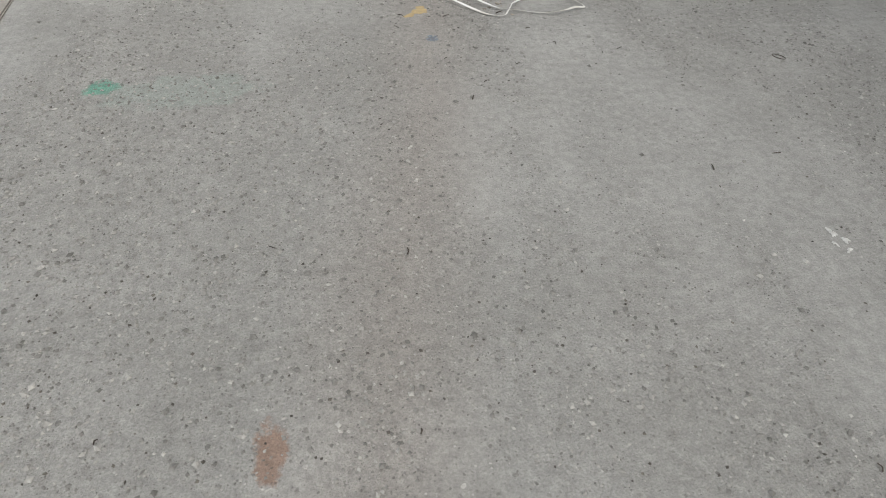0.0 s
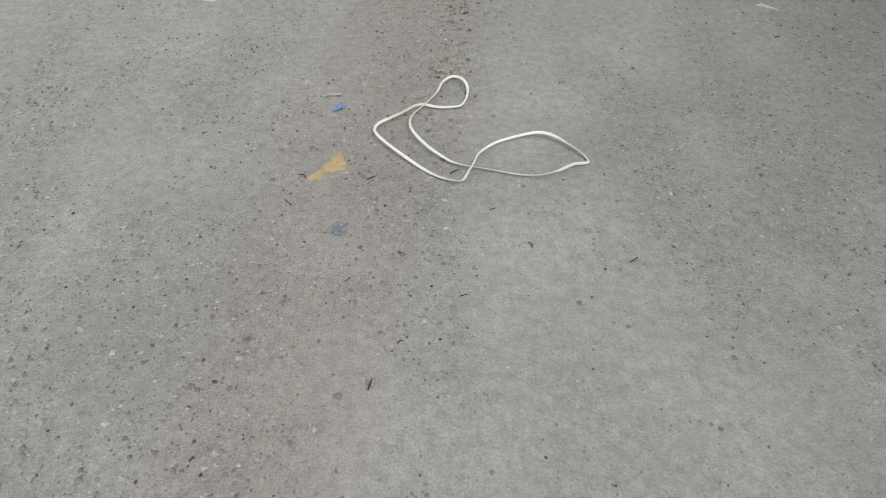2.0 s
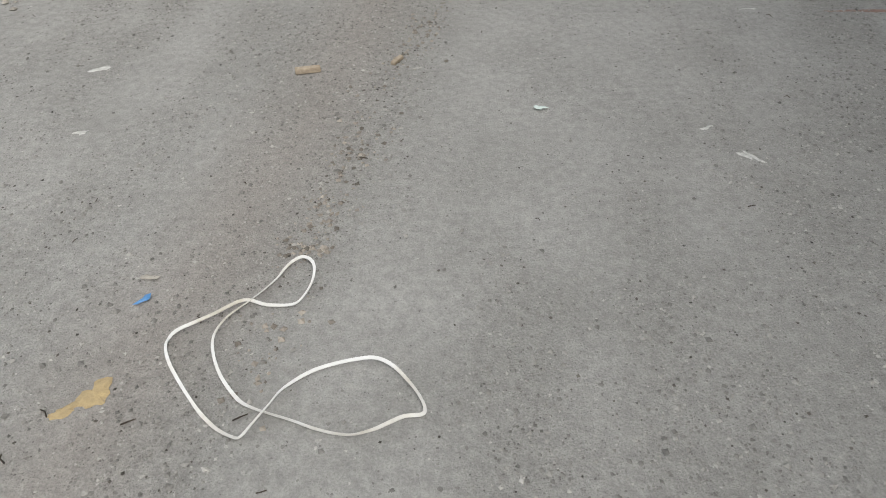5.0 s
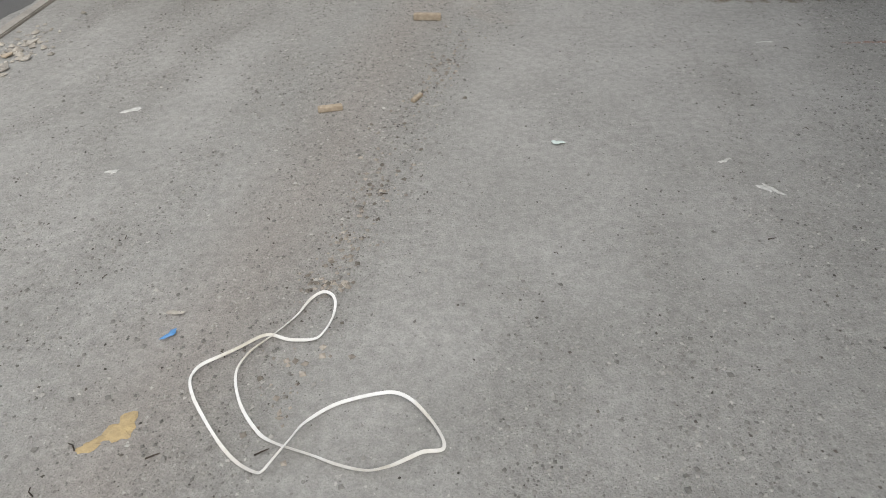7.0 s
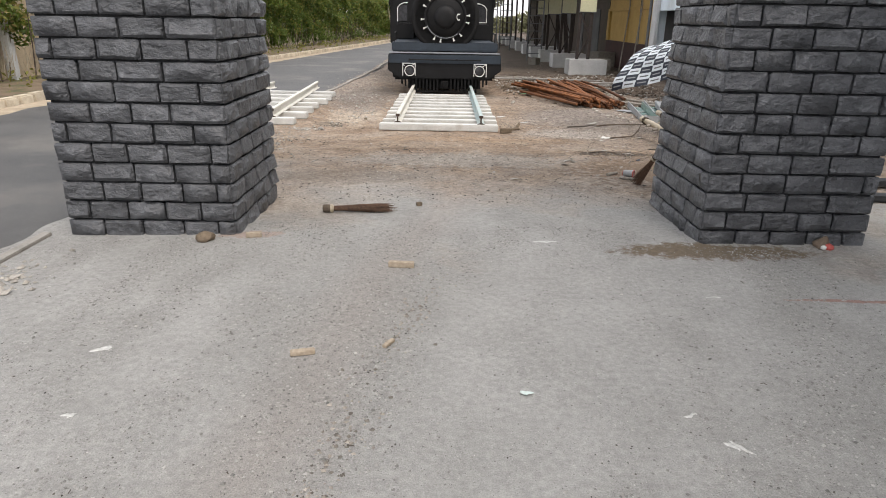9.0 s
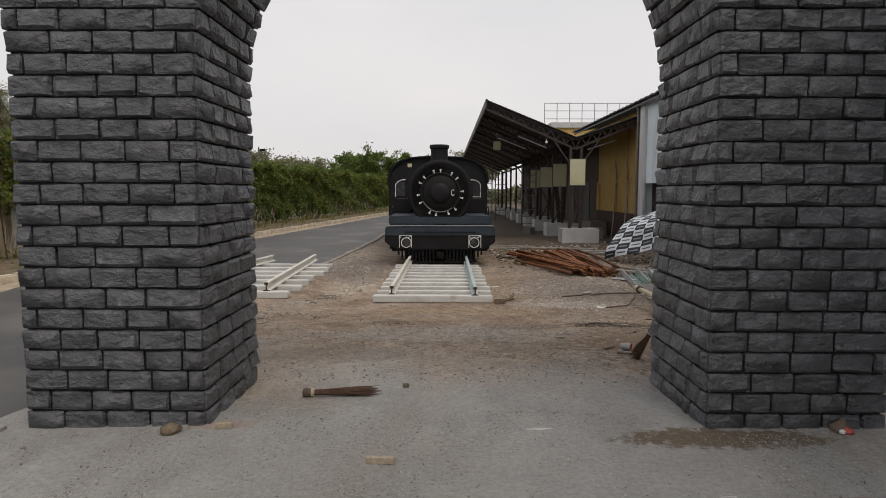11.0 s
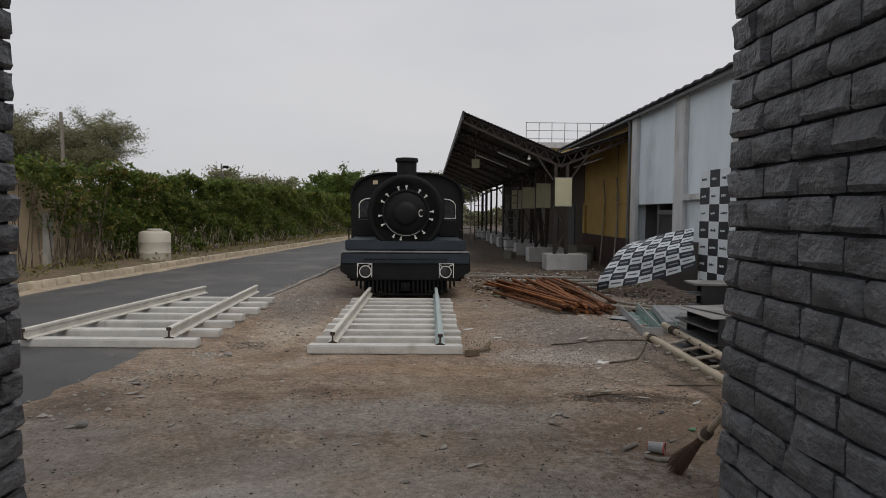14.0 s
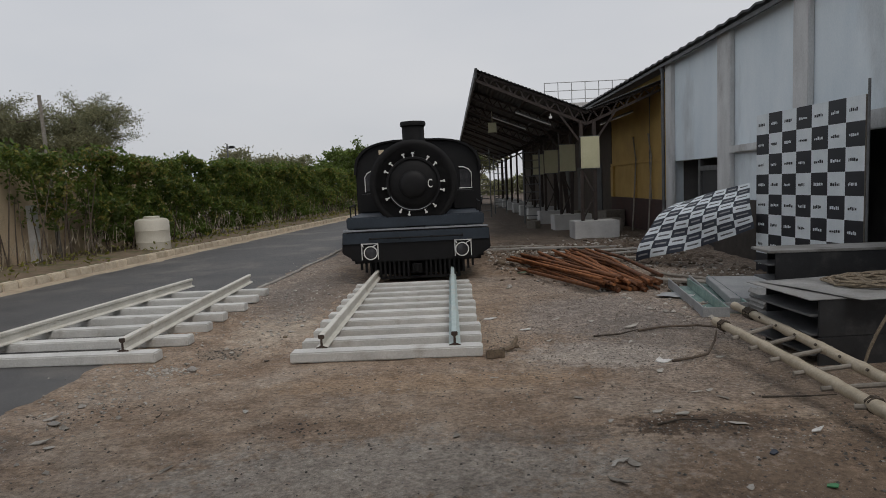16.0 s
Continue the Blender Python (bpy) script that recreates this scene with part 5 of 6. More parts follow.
def build_tank():
    t = thing("water_tank", "cream plastic water tank standing behind the kerb", "tank", m=pose(-7.74, 17.25, -0.13))
    part("body", Mesh().lathe([(0.42, 0.0), (0.445, 0.03), (0.445, 0.30), (0.452, 0.32), (0.445, 0.34), (0.445, 0.62), (0.452, 0.64), (0.445, 0.66), (0.445, 0.86), (0.41, 0.93), (0.32, 0.965), (0.2, 0.975)], 40), TANK, t, smooth=True)
    part("lid", Mesh().lathe([(0.2, 0.975), (0.21, 0.98), (0.21, 1.015), (0.19, 1.03), (0.05, 1.035)], 30), TANK, t, smooth=True)


build_tank()


def build_mast(name, label, x, y, h, r, head):
    t = thing(name, label, "pole", m=pose(x, y, -0.3))
    part("shaft", Mesh().tube([(0, 0, 0), (-0.12 * (not head), 0, h)], [r, r * 0.7], 10), STEELGREY if head else WOODGREY, t, smooth=True)
    if head:
        part("arm", Mesh().tube([(0, 0, h - 0.25), (0.16, 0, h - 0.15)], 0.03, 6), STEELGREY, t)
        part("lamp_head", Mesh().box(0.08, 0.34, -0.08, 0.08, h - 0.22, h - 0.10), BLACK2, t, bevel=0.02)


build_mast("lamp_post", "thin lamp post behind the hedge", -9.9, 30.0, 4.1, 0.055, True)
build_mast("leaning_pole", "leaning weathered pole behind the hedge", -9.35, 15.6, 4.35, 0.06, False)

# pale wall and posts seen through the hedge
bw = single("boundary_wall", Mesh().box(-9.72, -9.58, -6.0, 23.0, -0.25, 2.2), WALLSAND, "low sand-coloured wall behind the thin part of the hedge", "wall", kind="structure", bevel=0.01)
for i, (x, y) in enumerate(((-9.3, 14.6), (-9.5, 12.6), (-9.3, 10.0))):
    single("fence_post", Mesh().box(-0.09, 0.09, -0.09, 0.09, 0, 1.55, pose(x, y, -0.2)), CONCRETE, "pale cement fence post behind the hedge", "post", "fence posts", bevel=0.015)

# ---- stacked things by the warehouse ----
def build_standing_banner():
    b = thing("check_banner", "tall black and white checked backdrop board with printed labels", "banner")
    p0, p1 = Vector((5.41, 9.86, -0.20)), Vector((5.60, 7.55, -0.20))
    ang = math.degrees(math.atan2(p1.y - p0.y, p1.x - p0.x))
    b.matrix_world = pose(p0.x, p0.y, p0.z, 0, 0, ang)
    cols, rows = 7, 8
    cw, ch = (p1 - p0).length / cols, 2.44 / rows
    me = Mesh()
    for r in range(rows):
        for c in range(cols):
            dark = (r + c) % 2 == 0
            x0, z0 = c * cw, r * ch
            me.add([(x0, 0, z0), (x0 + cw, 0, z0), (x0 + cw, 0, z0 + ch), (x0, 0, z0 + ch)], [(0, 1, 2, 3)], 0 if dark else 1)
    part("print", me, [CHECKB, CHECKW], b)
    rnd = random.Random(2)
    for r in range(rows):
        for c in range(cols):
            dark = (r + c) % 2 == 0
            x0, z0 = c * cw + cw * 0.18, r * ch + ch * 0.40
            bars = Mesh()
            u = 0.0
            for k in range(5):
                ww = cw * rnd.choice((0.04, 0.07, 0.1))
                bars.box(x0 + u, x0 + u + ww, -0.004, -0.002, z0 + ch * rnd.uniform(0, 0.04), z0 + ch * rnd.uniform(0.1, 0.17))
                u += ww + cw * 0.035
            part("label_mark", bars, CHECKW if dark else CHECKB, b)
    L = (p1 - p0).length
    part("board", Mesh().box(0, L, 0.004, 0.03, 0.0, 2.44), WOODGREY, b)
    part("pole", Mesh().tube([(L + 0.03, 0.02, 0.0), (L + 0.03, 0.02, 2.62)], 0.016, 6), STEELGREY, b)
    part("prop", Mesh().tube([(0.4, 0.03, 2.0), (0.5, 0.45, 0.0)], 0.022, 6).tube([(L - 0.4, 0.03, 2.0), (L - 0.4, 0.45, 0.0)], 0.022, 6), WOODGREY, b)


build_standing_banner()


def build_fallen_banner():
    """Printed cloth that hangs from the wall side down onto the ground, with folds."""
    bl, br, tl, tr = Vector((3.93, 11.33, -0.16)), Vector((5.32, 9.72, 0.50)), Vector((4.66, 11.3, 0.86)), Vector((5.38, 10.0, 1.20))
    cols, rows, sx, sz = 7, 8, 6, 5
    nu, nv = cols * sx, rows * sz
    me = Mesh()
    for j in range(nv + 1):
        v = j / nv
        for i in range(nu + 1):
            u = i / nu
            p = bl.lerp(br, u).lerp(tl.lerp(tr, u), v)
            sag = 0.22 * math.sin(math.pi * u) * (1 - v) - 0.10 * math.sin(math.pi * u) * v
            fold = 0.05 * noise.noise((u * 3.1, v * 2.2, 0)) + 0.045 * (1 - u) * math.sin(9 * v + 5 * u)
            p = p + Vector((-0.75, -0.45, 0.3)) * fold + Vector((0.12, 0.05, -0.25)) * sag * 0.9 + Vector((-0.16, -0.08, 0.10)) * math.sin(math.pi * v) * (0.35 + 0.65 * (1 - u))
            me.v.append((p.x, p.y, max(p.z, level(p.x, p.y) + 0.015)))
    for j in range(nv):
        for i in range(nu):
            me.f.append((j * (nu + 1) + i, j * (nu + 1) + i + 1, (j + 1) * (nu + 1) + i + 1, (j + 1) * (nu + 1) + i))
            c, r = i // sx, j // sz
            dark = (c + r) % 2 == 0
            mark = 1 <= i % sx <= 4 and j % sz == 2
            me.k.append((2 if mark else 0) if dark else (3 if mark else 1))
    ob = single("fallen_banner", me, [BLUEPRINT, CHECKW, BOARDGREY, STEELGREY], "crumpled blue and white checked banner cloth slumped on the rubble", "banner", smooth=True)
    return ob


build_fallen_banner()


def build_steel_box(name, label, m, lx, ly, lz, lid, shelf, deep, sheet=None):
    """Steel carcass with an open shelved end: end wall set back, shelves and top running out over it."""
    t = thing(name, label, "steel box", "steel boxes by the warehouse", m=m)
    th = 0.02
    part("end_panel", Mesh().box(deep, deep + th, 0.002, ly - 0.002, 0, lz - 0.002), BOXDARK, t)
    part("end_panel", Mesh().box(lx - th, lx, 0.0, ly, 0, lz), BOXDARK, t, bevel=0.004)
    part("back_panel", Mesh().box(deep * 0.4, lx - th, ly, ly + th, 0, lz), BOXDARK, t)
    part("front_panel", Mesh().box(deep * 0.15, lx - th, -th, 0.0, lz * 0.47 + 0.004, lz), BOXSIDE, t, bevel=0.004)
    part("front_panel", Mesh().box(deep * 0.15, lx - th, -th, 0.0, 0, lz * 0.47), BOXSIDE, t, bevel=0.004)
    part("top", Mesh().box(-0.02, lx + 0.03, -0.03, ly + 0.04, lz + 0.001, lz + lid), LIDGREY, t, "pale grey top panel", bevel=0.005)
    for k in range(shelf):
        z = lz * (k + 0.8) / (shelf + 0.6)
        part("shelf", Mesh().box(0.0, deep - 0.002, 0.004, ly - 0.004, z - 0.009, z + 0.009), STEELGREY, t, "thin grey shelf", bevel=0.003)
    if sheet:
        me, g = Mesh(), 9
        for iy in range(g):
            for ix in range(g):
                u, v = ix / (g - 1), iy / (g - 1)
                a, b, c, d = sheet
                x = (a[0] * (1 - u) + b[0] * u) * (1 - v) + (d[0] * (1 - u) + c[0] * u) * v
                y = (a[1] * (1 - u) + b[1] * u) * (1 - v) + (d[1] * (1 - u) + c[1] * u) * v
                me.v.append((x, y, lz + lid + 0.006 + 0.006 * math.sin(5 * u + 3 * v) ** 2))
        me.f = [(iy * g + ix, iy * g + ix + 1, (iy + 1) * g + ix + 1, (iy + 1) * g + ix) for iy in range(g - 1) for ix in range(g - 1)]
        me.k = [0] * len(me.f)
        ob = part("cover_sheet", me, LIDGREY, t, "warped grey cover sheet", smooth=True)
        so = ob.modifiers.new("thickness", "SOLIDIFY")
        so.thickness, so.offset = 0.005, 1.0
    return t


build_steel_box("steel_box", "stack of charcoal steel troughs with a grey lid", pose(4.05, 6.72, -0.12, 0, 0, -4), 2.6, 0.42, 0.60, 0.03, 3, 0.38)
build_steel_box("steel_box", "low charcoal steel carcass with a warped sheet on top", pose(3.37, 4.72, -0.21, 0, 0, 3), 2.9, 0.90, 0.565, 0.008, 3, 0.40,
                sheet=((0.30, -0.17), (2.8, -0.12), (2.8, 1.1), (0.06, 0.86)))

coil = Mesh()
rnd0 = random.Random(9)
pts = []
for i in range(150):
    a = i * 0.42
    r = 0.22 + 0.07 * math.sin(i * 0.7) + rnd0.uniform(-0.03, 0.03)
    pts.append((4.10 + r * 1.25 * math.cos(a) + 0.0011 * i, 5.18 + r * 1.05 * math.sin(a), 0.392 + 0.05 * (i / 150) + 0.010 * math.sin(i * 1.3)))
pts += [(4.28, 5.0, 0.41), (4.2, 4.82, 0.40), (4.04, 4.68, 0.405), (3.95, 4.60, 0.37), (3.86, 4.55, 0.26), (3.79, 4.56, 0.12), (3.74, 4.58, -0.03), (3.68, 4.55, -0.16), (3.5, 4.45, -0.17)]
single("rope_coil", coil.tube(pts, 0.012, 6), ROPE, "coil of dusty rope on the steel box", "rope", smooth=True)


def build_channel(m, label, mat):
    t = thing("metal_channel", label, "channel", "channels on the rubble", m=m)
    part("web", Mesh().box(-0.14, 0.14, 0, 2.1, 0, 0.012), mat, t)
    part("flange", Mesh().box(-0.14, -0.12, 0.022, 2.1, 0.013, 0.13), BOARDGREY, t, bevel=0.004)
    part("flange", Mesh().box(0.12, 0.14, 0.022, 2.1, 0.013, 0.13), mat, t, bevel=0.004)
    part("end_plate", Mesh().box(-0.14, 0.14, 0, 0.02, 0.013, 0.13), BOARDGREY, t, bevel=0.004)


build_channel(pose(3.42, 6.60, -0.20, 0, 0, -9), "pale grey trough with green glass strips lying on rubble", GLASSGREEN)
build_channel(pose(3.72, 6.82, -0.20, 0, 0, -11), "green glass panels packed in a pale trough", GLASSGREEN)
single("pale_panel", Mesh().box(-0.35, 0.35, 0, 1.7, 0, 0.10, pose(4.12, 7.0, -0.17, 0, 0, -13)), BOARDGREY, "pale sheet panel lying beside the troughs", "panel", bevel=0.006)
offcuts = thing("corrugated_offcuts", "small stack of corrugated metal offcuts", "metal sheet")
for i in range(7):
    z = -0.17 + 0.045 * i
    zig = [(3.78 + 0.035 * s + 0.008 * (i % 3), z + (0.02 if s % 2 else -0.02)) for s in range(7)]
    part("corrugated_sheet", Mesh().prism(zig + [(x, q + 0.008) for x, q in reversed(zig)], 6.3 + 0.02 * (i % 2), 6.65), LIDGREY, offcuts)
single("yellow_wrapper", blob(4.55, 7.95, 0.20, 0.10, 0.4, rough=0.6, lift=0.16, seed=5), YELLOWPLASTIC, "crumpled yellow plastic wrapper on the rubble", "litter")
single("white_sheet", blob(3.45, 8.0, 0.30, 0.16, 0.5, rough=0.4, lift=0.03, seed=6), BOARDGREY, "flattened pale cardboard on the gravel", "litter")


# rusty pipes
def build_pipes():
    rnd = random.Random(14)
    for i in range(44):
        f = rnd.random()
        xa, ya = 1.75 + 1.5 * f + rnd.uniform(-0.25, 0.25), 11.3 + 1.4 * f + rnd.uniform(-0.5, 0.4)
        h = min(1.0, max(0.0, 0.25 + 0.75 * f + rnd.uniform(-0.35, 0.3)))
        xb, yb = 2.55 + 0.95 * h + rnd.uniform(-0.12, 0.12), 8.35 + 0.45 * h + rnd.uniform(-0.2, 0.25)
        layer = i // 13
        r = rnd.choice((0.020, 0.024, 0.028, 0.030))
        mid = ((xa + xb) / 2, (ya + yb) / 2)
        za, zb = level(xa, ya) + r + 0.045 * layer, level(xb, yb) + r + 0.052 * layer
        zm = max((za + zb) / 2, level(*mid) + r + 0.048 * layer)
        single("steel_pipe", Mesh().tube([(xa, ya, za), (*mid, zm), (xb, yb, zb)], r, 10), RUST, "rusty orange scaffold pipe in a loose heap on rubble", "pipe", "heap of pipes", smooth=True)


build_pipes()


# bamboo ladder
def build_ladder():
    t = thing("bamboo_ladder", "long bamboo ladder with tied rungs lying on the ground", "ladder")
    a0, a1 = Vector((2.955, 5.50, 0.035)), Vector((2.90, 1.5, 0.045))
    b0, b1 = Vector((3.34, 5.98, 0.07)), Vector((3.11, 1.35, 0.06))
    for p, q in ((a0, a1), (b0, b1)):
        pts, rs = [], []
        for i in range(45):
            f = i / 44
            c = p.lerp(q, f)
            c.x += 0.012 * math.sin(f * 7)
            c.z = max(c.z, level(c.x, c.y) + 0.055)
            pts.append(c)
            rs.append(0.036 + 0.004 * f + (0.006 if i % 5 == 0 else 0))
        part("pole", Mesh().tube(pts, rs, 12), BAMBOO, t, smooth=True)
    for i in range(10):
        f = 0.13 + 0.085 * i
        c, d = a0.lerp(a1, f), b0.lerp(b1, f + 0.055)
        c.z, d.z = max(c.z, level(c.x, c.y) + 0.055) - 0.01, max(d.z, level(d.x, d.y) + 0.055)
        e = (d - c).normalized()
        part("rung", Mesh().tube([c - e * 0.10, d + e * 0.06], 0.018, 8), WOODGREY, t, smooth=True)
    # rope wound round the top of both poles, dark holes of the pegs
    for p, q, f, turns in ((a0, a1, 0.045, 20), (b0, b1, 0.085, 34), (a0, a1, 0.55, 16)):
        c = p.lerp(q, f)
        c.z = max(c.z, level(c.x, c.y) + 0.055)
        part("lashing", Mesh().tube([c + Vector((0, 0.004 * k - 0.04, 0)) + 0.047 * Vector((math.cos(k * 0.9), 0, math.sin(k * 0.9))) for k in range(turns)], 0.009, 5), LASHING, t, "dark rope lashing")
    for i in range(12):
        c = b0.lerp(b1, 0.14 + 0.068 * i)
        c.z = max(c.z, level(c.x, c.y) + 0.055) + 0.022
        c.x -= 0.034
        part("peg_hole", Mesh().tube([c, c + Vector((-0.009, 0, 0.006))], 0.011, 6), LASHING, t, "dark peg hole")
    return t


build_ladder()
for m, label in ((pose(3.3, 1.75, -0.03, 0, 0, 8), "dark plank lying beside the ladder"), (pose(3.4, 1.35, -0.03, 0, 0, -6), "dark plank lying beside the ladder")):
    single("plank", Mesh().box(0, 1.8, -0.07, 0.07, 0, 0.05, m), BOXDARK, label, "plank", "planks", bevel=0.006)


# brooms
def build_broom(m, label, length, handle):
    t = thing("broom", label, "broom", "brooms", m=m)
    rnd = random.Random(41)
    br = Mesh()
    for i in range(230):
        a, f = rnd.uniform(0, 6.28), math.sqrt(rnd.random())
        ca, sa = f * math.cos(a), f * math.sin(a)
        reach = length * rnd.uniform(0.72, 1.0) if i % 9 else length * rnd.uniform(1.0, 1.12)
        spread = 0.066 + rnd.uniform(-0.012, 0.012)
        br.tube([(0, 0.017 * ca, 0.017 * sa), (reach * 0.3, 0.022 * ca, 0.018 * sa), (reach * 0.65, 0.042 * ca, 0.024 * sa), (reach, spread * ca + 0.012 * math.sin(a), 0.028 * sa - 0.004)], [0.003, 0.0028, 0.0024, 0.001], 4, cap=False)
    part("bristles", br, STRAW, t, "reddish brown straw bristles")
    part("binding", Mesh().lathe([(0.004, -0.055), (0.026, -0.052), (0.031, -0.04), (0.031, 0.0), (0.027, 0.004)], 16, pose(0, 0, 0, 0, 90, 0)), BARK, t, smooth=True)
    part("tie", Mesh().lathe([(0.024, 0.003), (0.033, 0.006), (0.032, 0.022), (0.022, 0.030)], 16, pose(0, 0, 0, 0, 90, 0)), BAMBOO, t, "pale straw tie", smooth=True)
    if handle:
        part("handle", Mesh().tube([(-handle, 0, 0), (0, 0, 0)], 0.018, 10), WOOD, t, "worn wooden handle", smooth=True)


build_broom(pose(-0.83, 0.60, level(-0.8, 0.6) + 0.032, 0, 0, 8), "short brown straw broom lying on the cement", 0.46, 0.0)
build_broom(look((1.93, 1.62, 0.24), (1.86, 1.86, -0.05)) @ pose(0, 0, 0, 0, 90, 0), "straw broom leaning against the back of the pillar", 0.40, 0.75)

# wood offcuts, stones and litter in the yard
def offcut(x, y, l, w, h, turn, label, mat=None):
    single("wood_offcut", Mesh().box(-l / 2, l / 2, -w / 2, w / 2, 0, h, pose(x, y, level(x, y) + 0.001, 0, 0, turn)), mat or WOOD, label, "wood offcut", "offcuts in the yard", bevel=0.003)


offcut(-0.205, -0.545, 0.15, 0.035, 0.034, -3, "grey-brown wood offcut on the cement", WOOD)
offcut(-0.56, -1.60, 0.105, 0.030, 0.022, 14, "fresh sawn wood offcut on the cement")
offcut(-0.195, -1.50, 0.075, 0.022, 0.016, 62, "fresh sawn wood offcut on the cement")
offcut(-1.22, -0.05, 0.10, 0.040, 0.03, 14, "orange-brown wood offcut by the pillar", WOOD)
offcut(-0.16, 0.85, 0.045, 0.03, 0.03, 20, "small brown wood chip on the cement", BROWNSTONE)


def rough_stone(x, y, s, flat, label, mat, seed, name="stone"):
    rnd = random.Random(seed)
    bm = bmesh.new()
    bmesh.ops.create_icosphere(bm, subdivisions=2, radius=1.0)
    for v in bm.verts:
        v.co *= 1 + 0.22 * noise.noise(v.co * 1.7 + Vector((seed, 0, 0)))
        v.co = Vector((v.co.x * s, v.co.y * s * 0.8, v.co.z * s * flat))
    me = bpy.data.meshes.new(name)
    bm.to_mesh(me)
    me.materials.append(mat)
    ob = new(name, me)
    ob.matrix_world = pose(x, y, level(x, y) + s * flat * 0.6, 0, 0, rnd.uniform(0, 360))
    return tagged(ob, label, "stone", "loose stones")


rough_stone(-1.51, -0.14, 0.064, 0.62, "brown lump of stone at the foot of the pillar", BROWNSTONE, 1)
for i, (x, y, s) in enumerate(((-1.8, 5.3, 0.05), (1.15, 5.75, 0.04), (2.3, 11.6, 0.09), (1.5, 11.9, 0.10), (1.45, 9.6, 0.05), (-1.3, 6.6, 0.03), (-2.0, 2.7, 0.05), (2.3, 1.9, 0.09))):
    rough_stone(x, y, s, 0.6, "lump of stone on the earth", BROWNSTONE if i % 2 else EDGE, 20 + i)


def strap():
    """Flat white packing strap in loops."""
    base = [(-0.663, -3.028), (-0.657, -3.063), (-0.632, -3.108), (-0.599, -3.151), (-0.559, -3.198), (-0.518, -3.241), (-0.472, -3.278), (-0.428, -3.300), (-0.411, -3.300), (-0.396, -3.277), (-0.366, -3.218), (-0.349, -3.178),
            (-0.320, -3.143), (-0.279, -3.113), (-0.231, -3.095), (-0.181, -3.085), (-0.135, -3.084), (-0.092, -3.106), (-0.053, -3.146), (-0.024, -3.186), (-0.011, -3.216), (-0.018, -3.233), (-0.056, -3.241), (-0.088, -3.260),
            (-0.125, -3.280), (-0.165, -3.292), (-0.203, -3.288), (-0.256, -3.273), (-0.311, -3.253), (-0.405, -3.224), (-0.452, -3.195), (-0.511, -3.123), (-0.548, -3.032), (-0.536, -2.957), (-0.492, -2.890), (-0.442, -2.812),
            (-0.417, -2.752), (-0.384, -2.725), (-0.354, -2.739), (-0.337, -2.773), (-0.335, -2.825), (-0.351, -2.874), (-0.377, -2.899), (-0.443, -2.903), (-0.508, -2.890), (-0.570, -2.944), (-0.610, -2.977), (-0.647, -3.003)]
    n = len(base)
    pts = []
    for i in range(n):
        p0, p1, p2, p3 = (Vector(base[(i + k - 1) % n]) for k in range(4))
        for s in range(5):
            t = s / 5
            pts.append(0.5 * ((2 * p1) + (p2 - p0) * t + (2 * p0 - 5 * p1 + 4 * p2 - p3) * t * t + (3 * p1 - p0 - 3 * p2 + p3) * t ** 3))
    me = Mesh()
    m = len(pts)
    for i, p in enumerate(pts):
        d = (pts[(i + 1) % m] - pts[i - 1]).normalized()
        nrm = Vector((-d.y, d.x))
        lean = 0.5 * math.sin(i * 0.105) + 0.2 * math.sin(i * 0.31 + 1)
        w = 0.0042
        up = w * math.sin(lean)
        side = nrm * w * math.cos(lean)
        z = level(p.x, p.y) + 0.006 + abs(up) + 0.006 * (1 + math.sin(i * 0.17))
        for sgn, th in ((-1, 0), (1, 0), (1, 0.002), (-1, 0.002)):
            me.v.append((p.x + sgn * side.x, p.y + sgn * side.y, z + sgn * up + th))
    for i in range(m):
        a, b = i * 4, ((i + 1) % m) * 4
        for k in range(4):
            me.f.append((a + k, a + (k + 1) % 4, b + (k + 1) % 4, b + k))
    me.k = [0] * len(me.f)
    single("packing_strap", me, TAPEMAT, "looped white plastic packing strap lying on the cement", "strap", smooth=True)


strap()
single("paint_spot", blob(-0.785, -3.185, 0.034, 0.040, 0.6, rough=0.55, seed=1), PAINTYELLOW, "dried ochre paint spot on the cement", "paint stain", "paint stains")
single("paint_spot", blob(-0.838, -3.232, 0.036, 0.015, 0.5, rough=0.5, seed=2), PAINTYELLOW, "dried ochre paint spot on the cement", "paint stain", "paint stains")
for i, (x, y, rx, ry, tu) in enumerate(((0.205, -4.83, 0.010, 0.018, -0.2), (0.225, -4.865, 0.008, 0.014, 0.5), (0.21, -4.905, 0.007, 0.012, -0.6), (0.185, -4.875, 0.006, 0.010, 0.1), (1.08, -2.18, 0.045, 0.014, -0.9), (0.98, -2.0, 0.022, 0.009, 0.4), (0.30, -5.35, 0.03, 0.012, -0.8), (-1.44, -1.58, 0.035, 0.02, 0.2), (-1.31, -2.07, 0.02, 0.014, 0.8), (0.72, -0.05, 0.05, 0.02, 0.1), (1.5, -0.9, 0.03, 0.008, 0.1))):
    single("paint_spot", blob(x, y, rx, ry, tu, rough=0.8, seed=50 + i), PAINTWHITE, "white paint splash on the cement", "paint stain", "paint stains")
single("blue_wrapper", blob(-0.778, -2.889, 0.02, 0.012, 0.7, n=10, rough=0.7, lift=0.012, seed=14), BLUEBIT, "scrap of blue plastic on the cement", "litter")
single("paper_scrap", blob(0.38, -1.875, 0.026, 0.014, -0.4, n=10, rough=0.6, lift=0.012, seed=15), PAPER, "scrap of pale green paper on the cement", "litter")
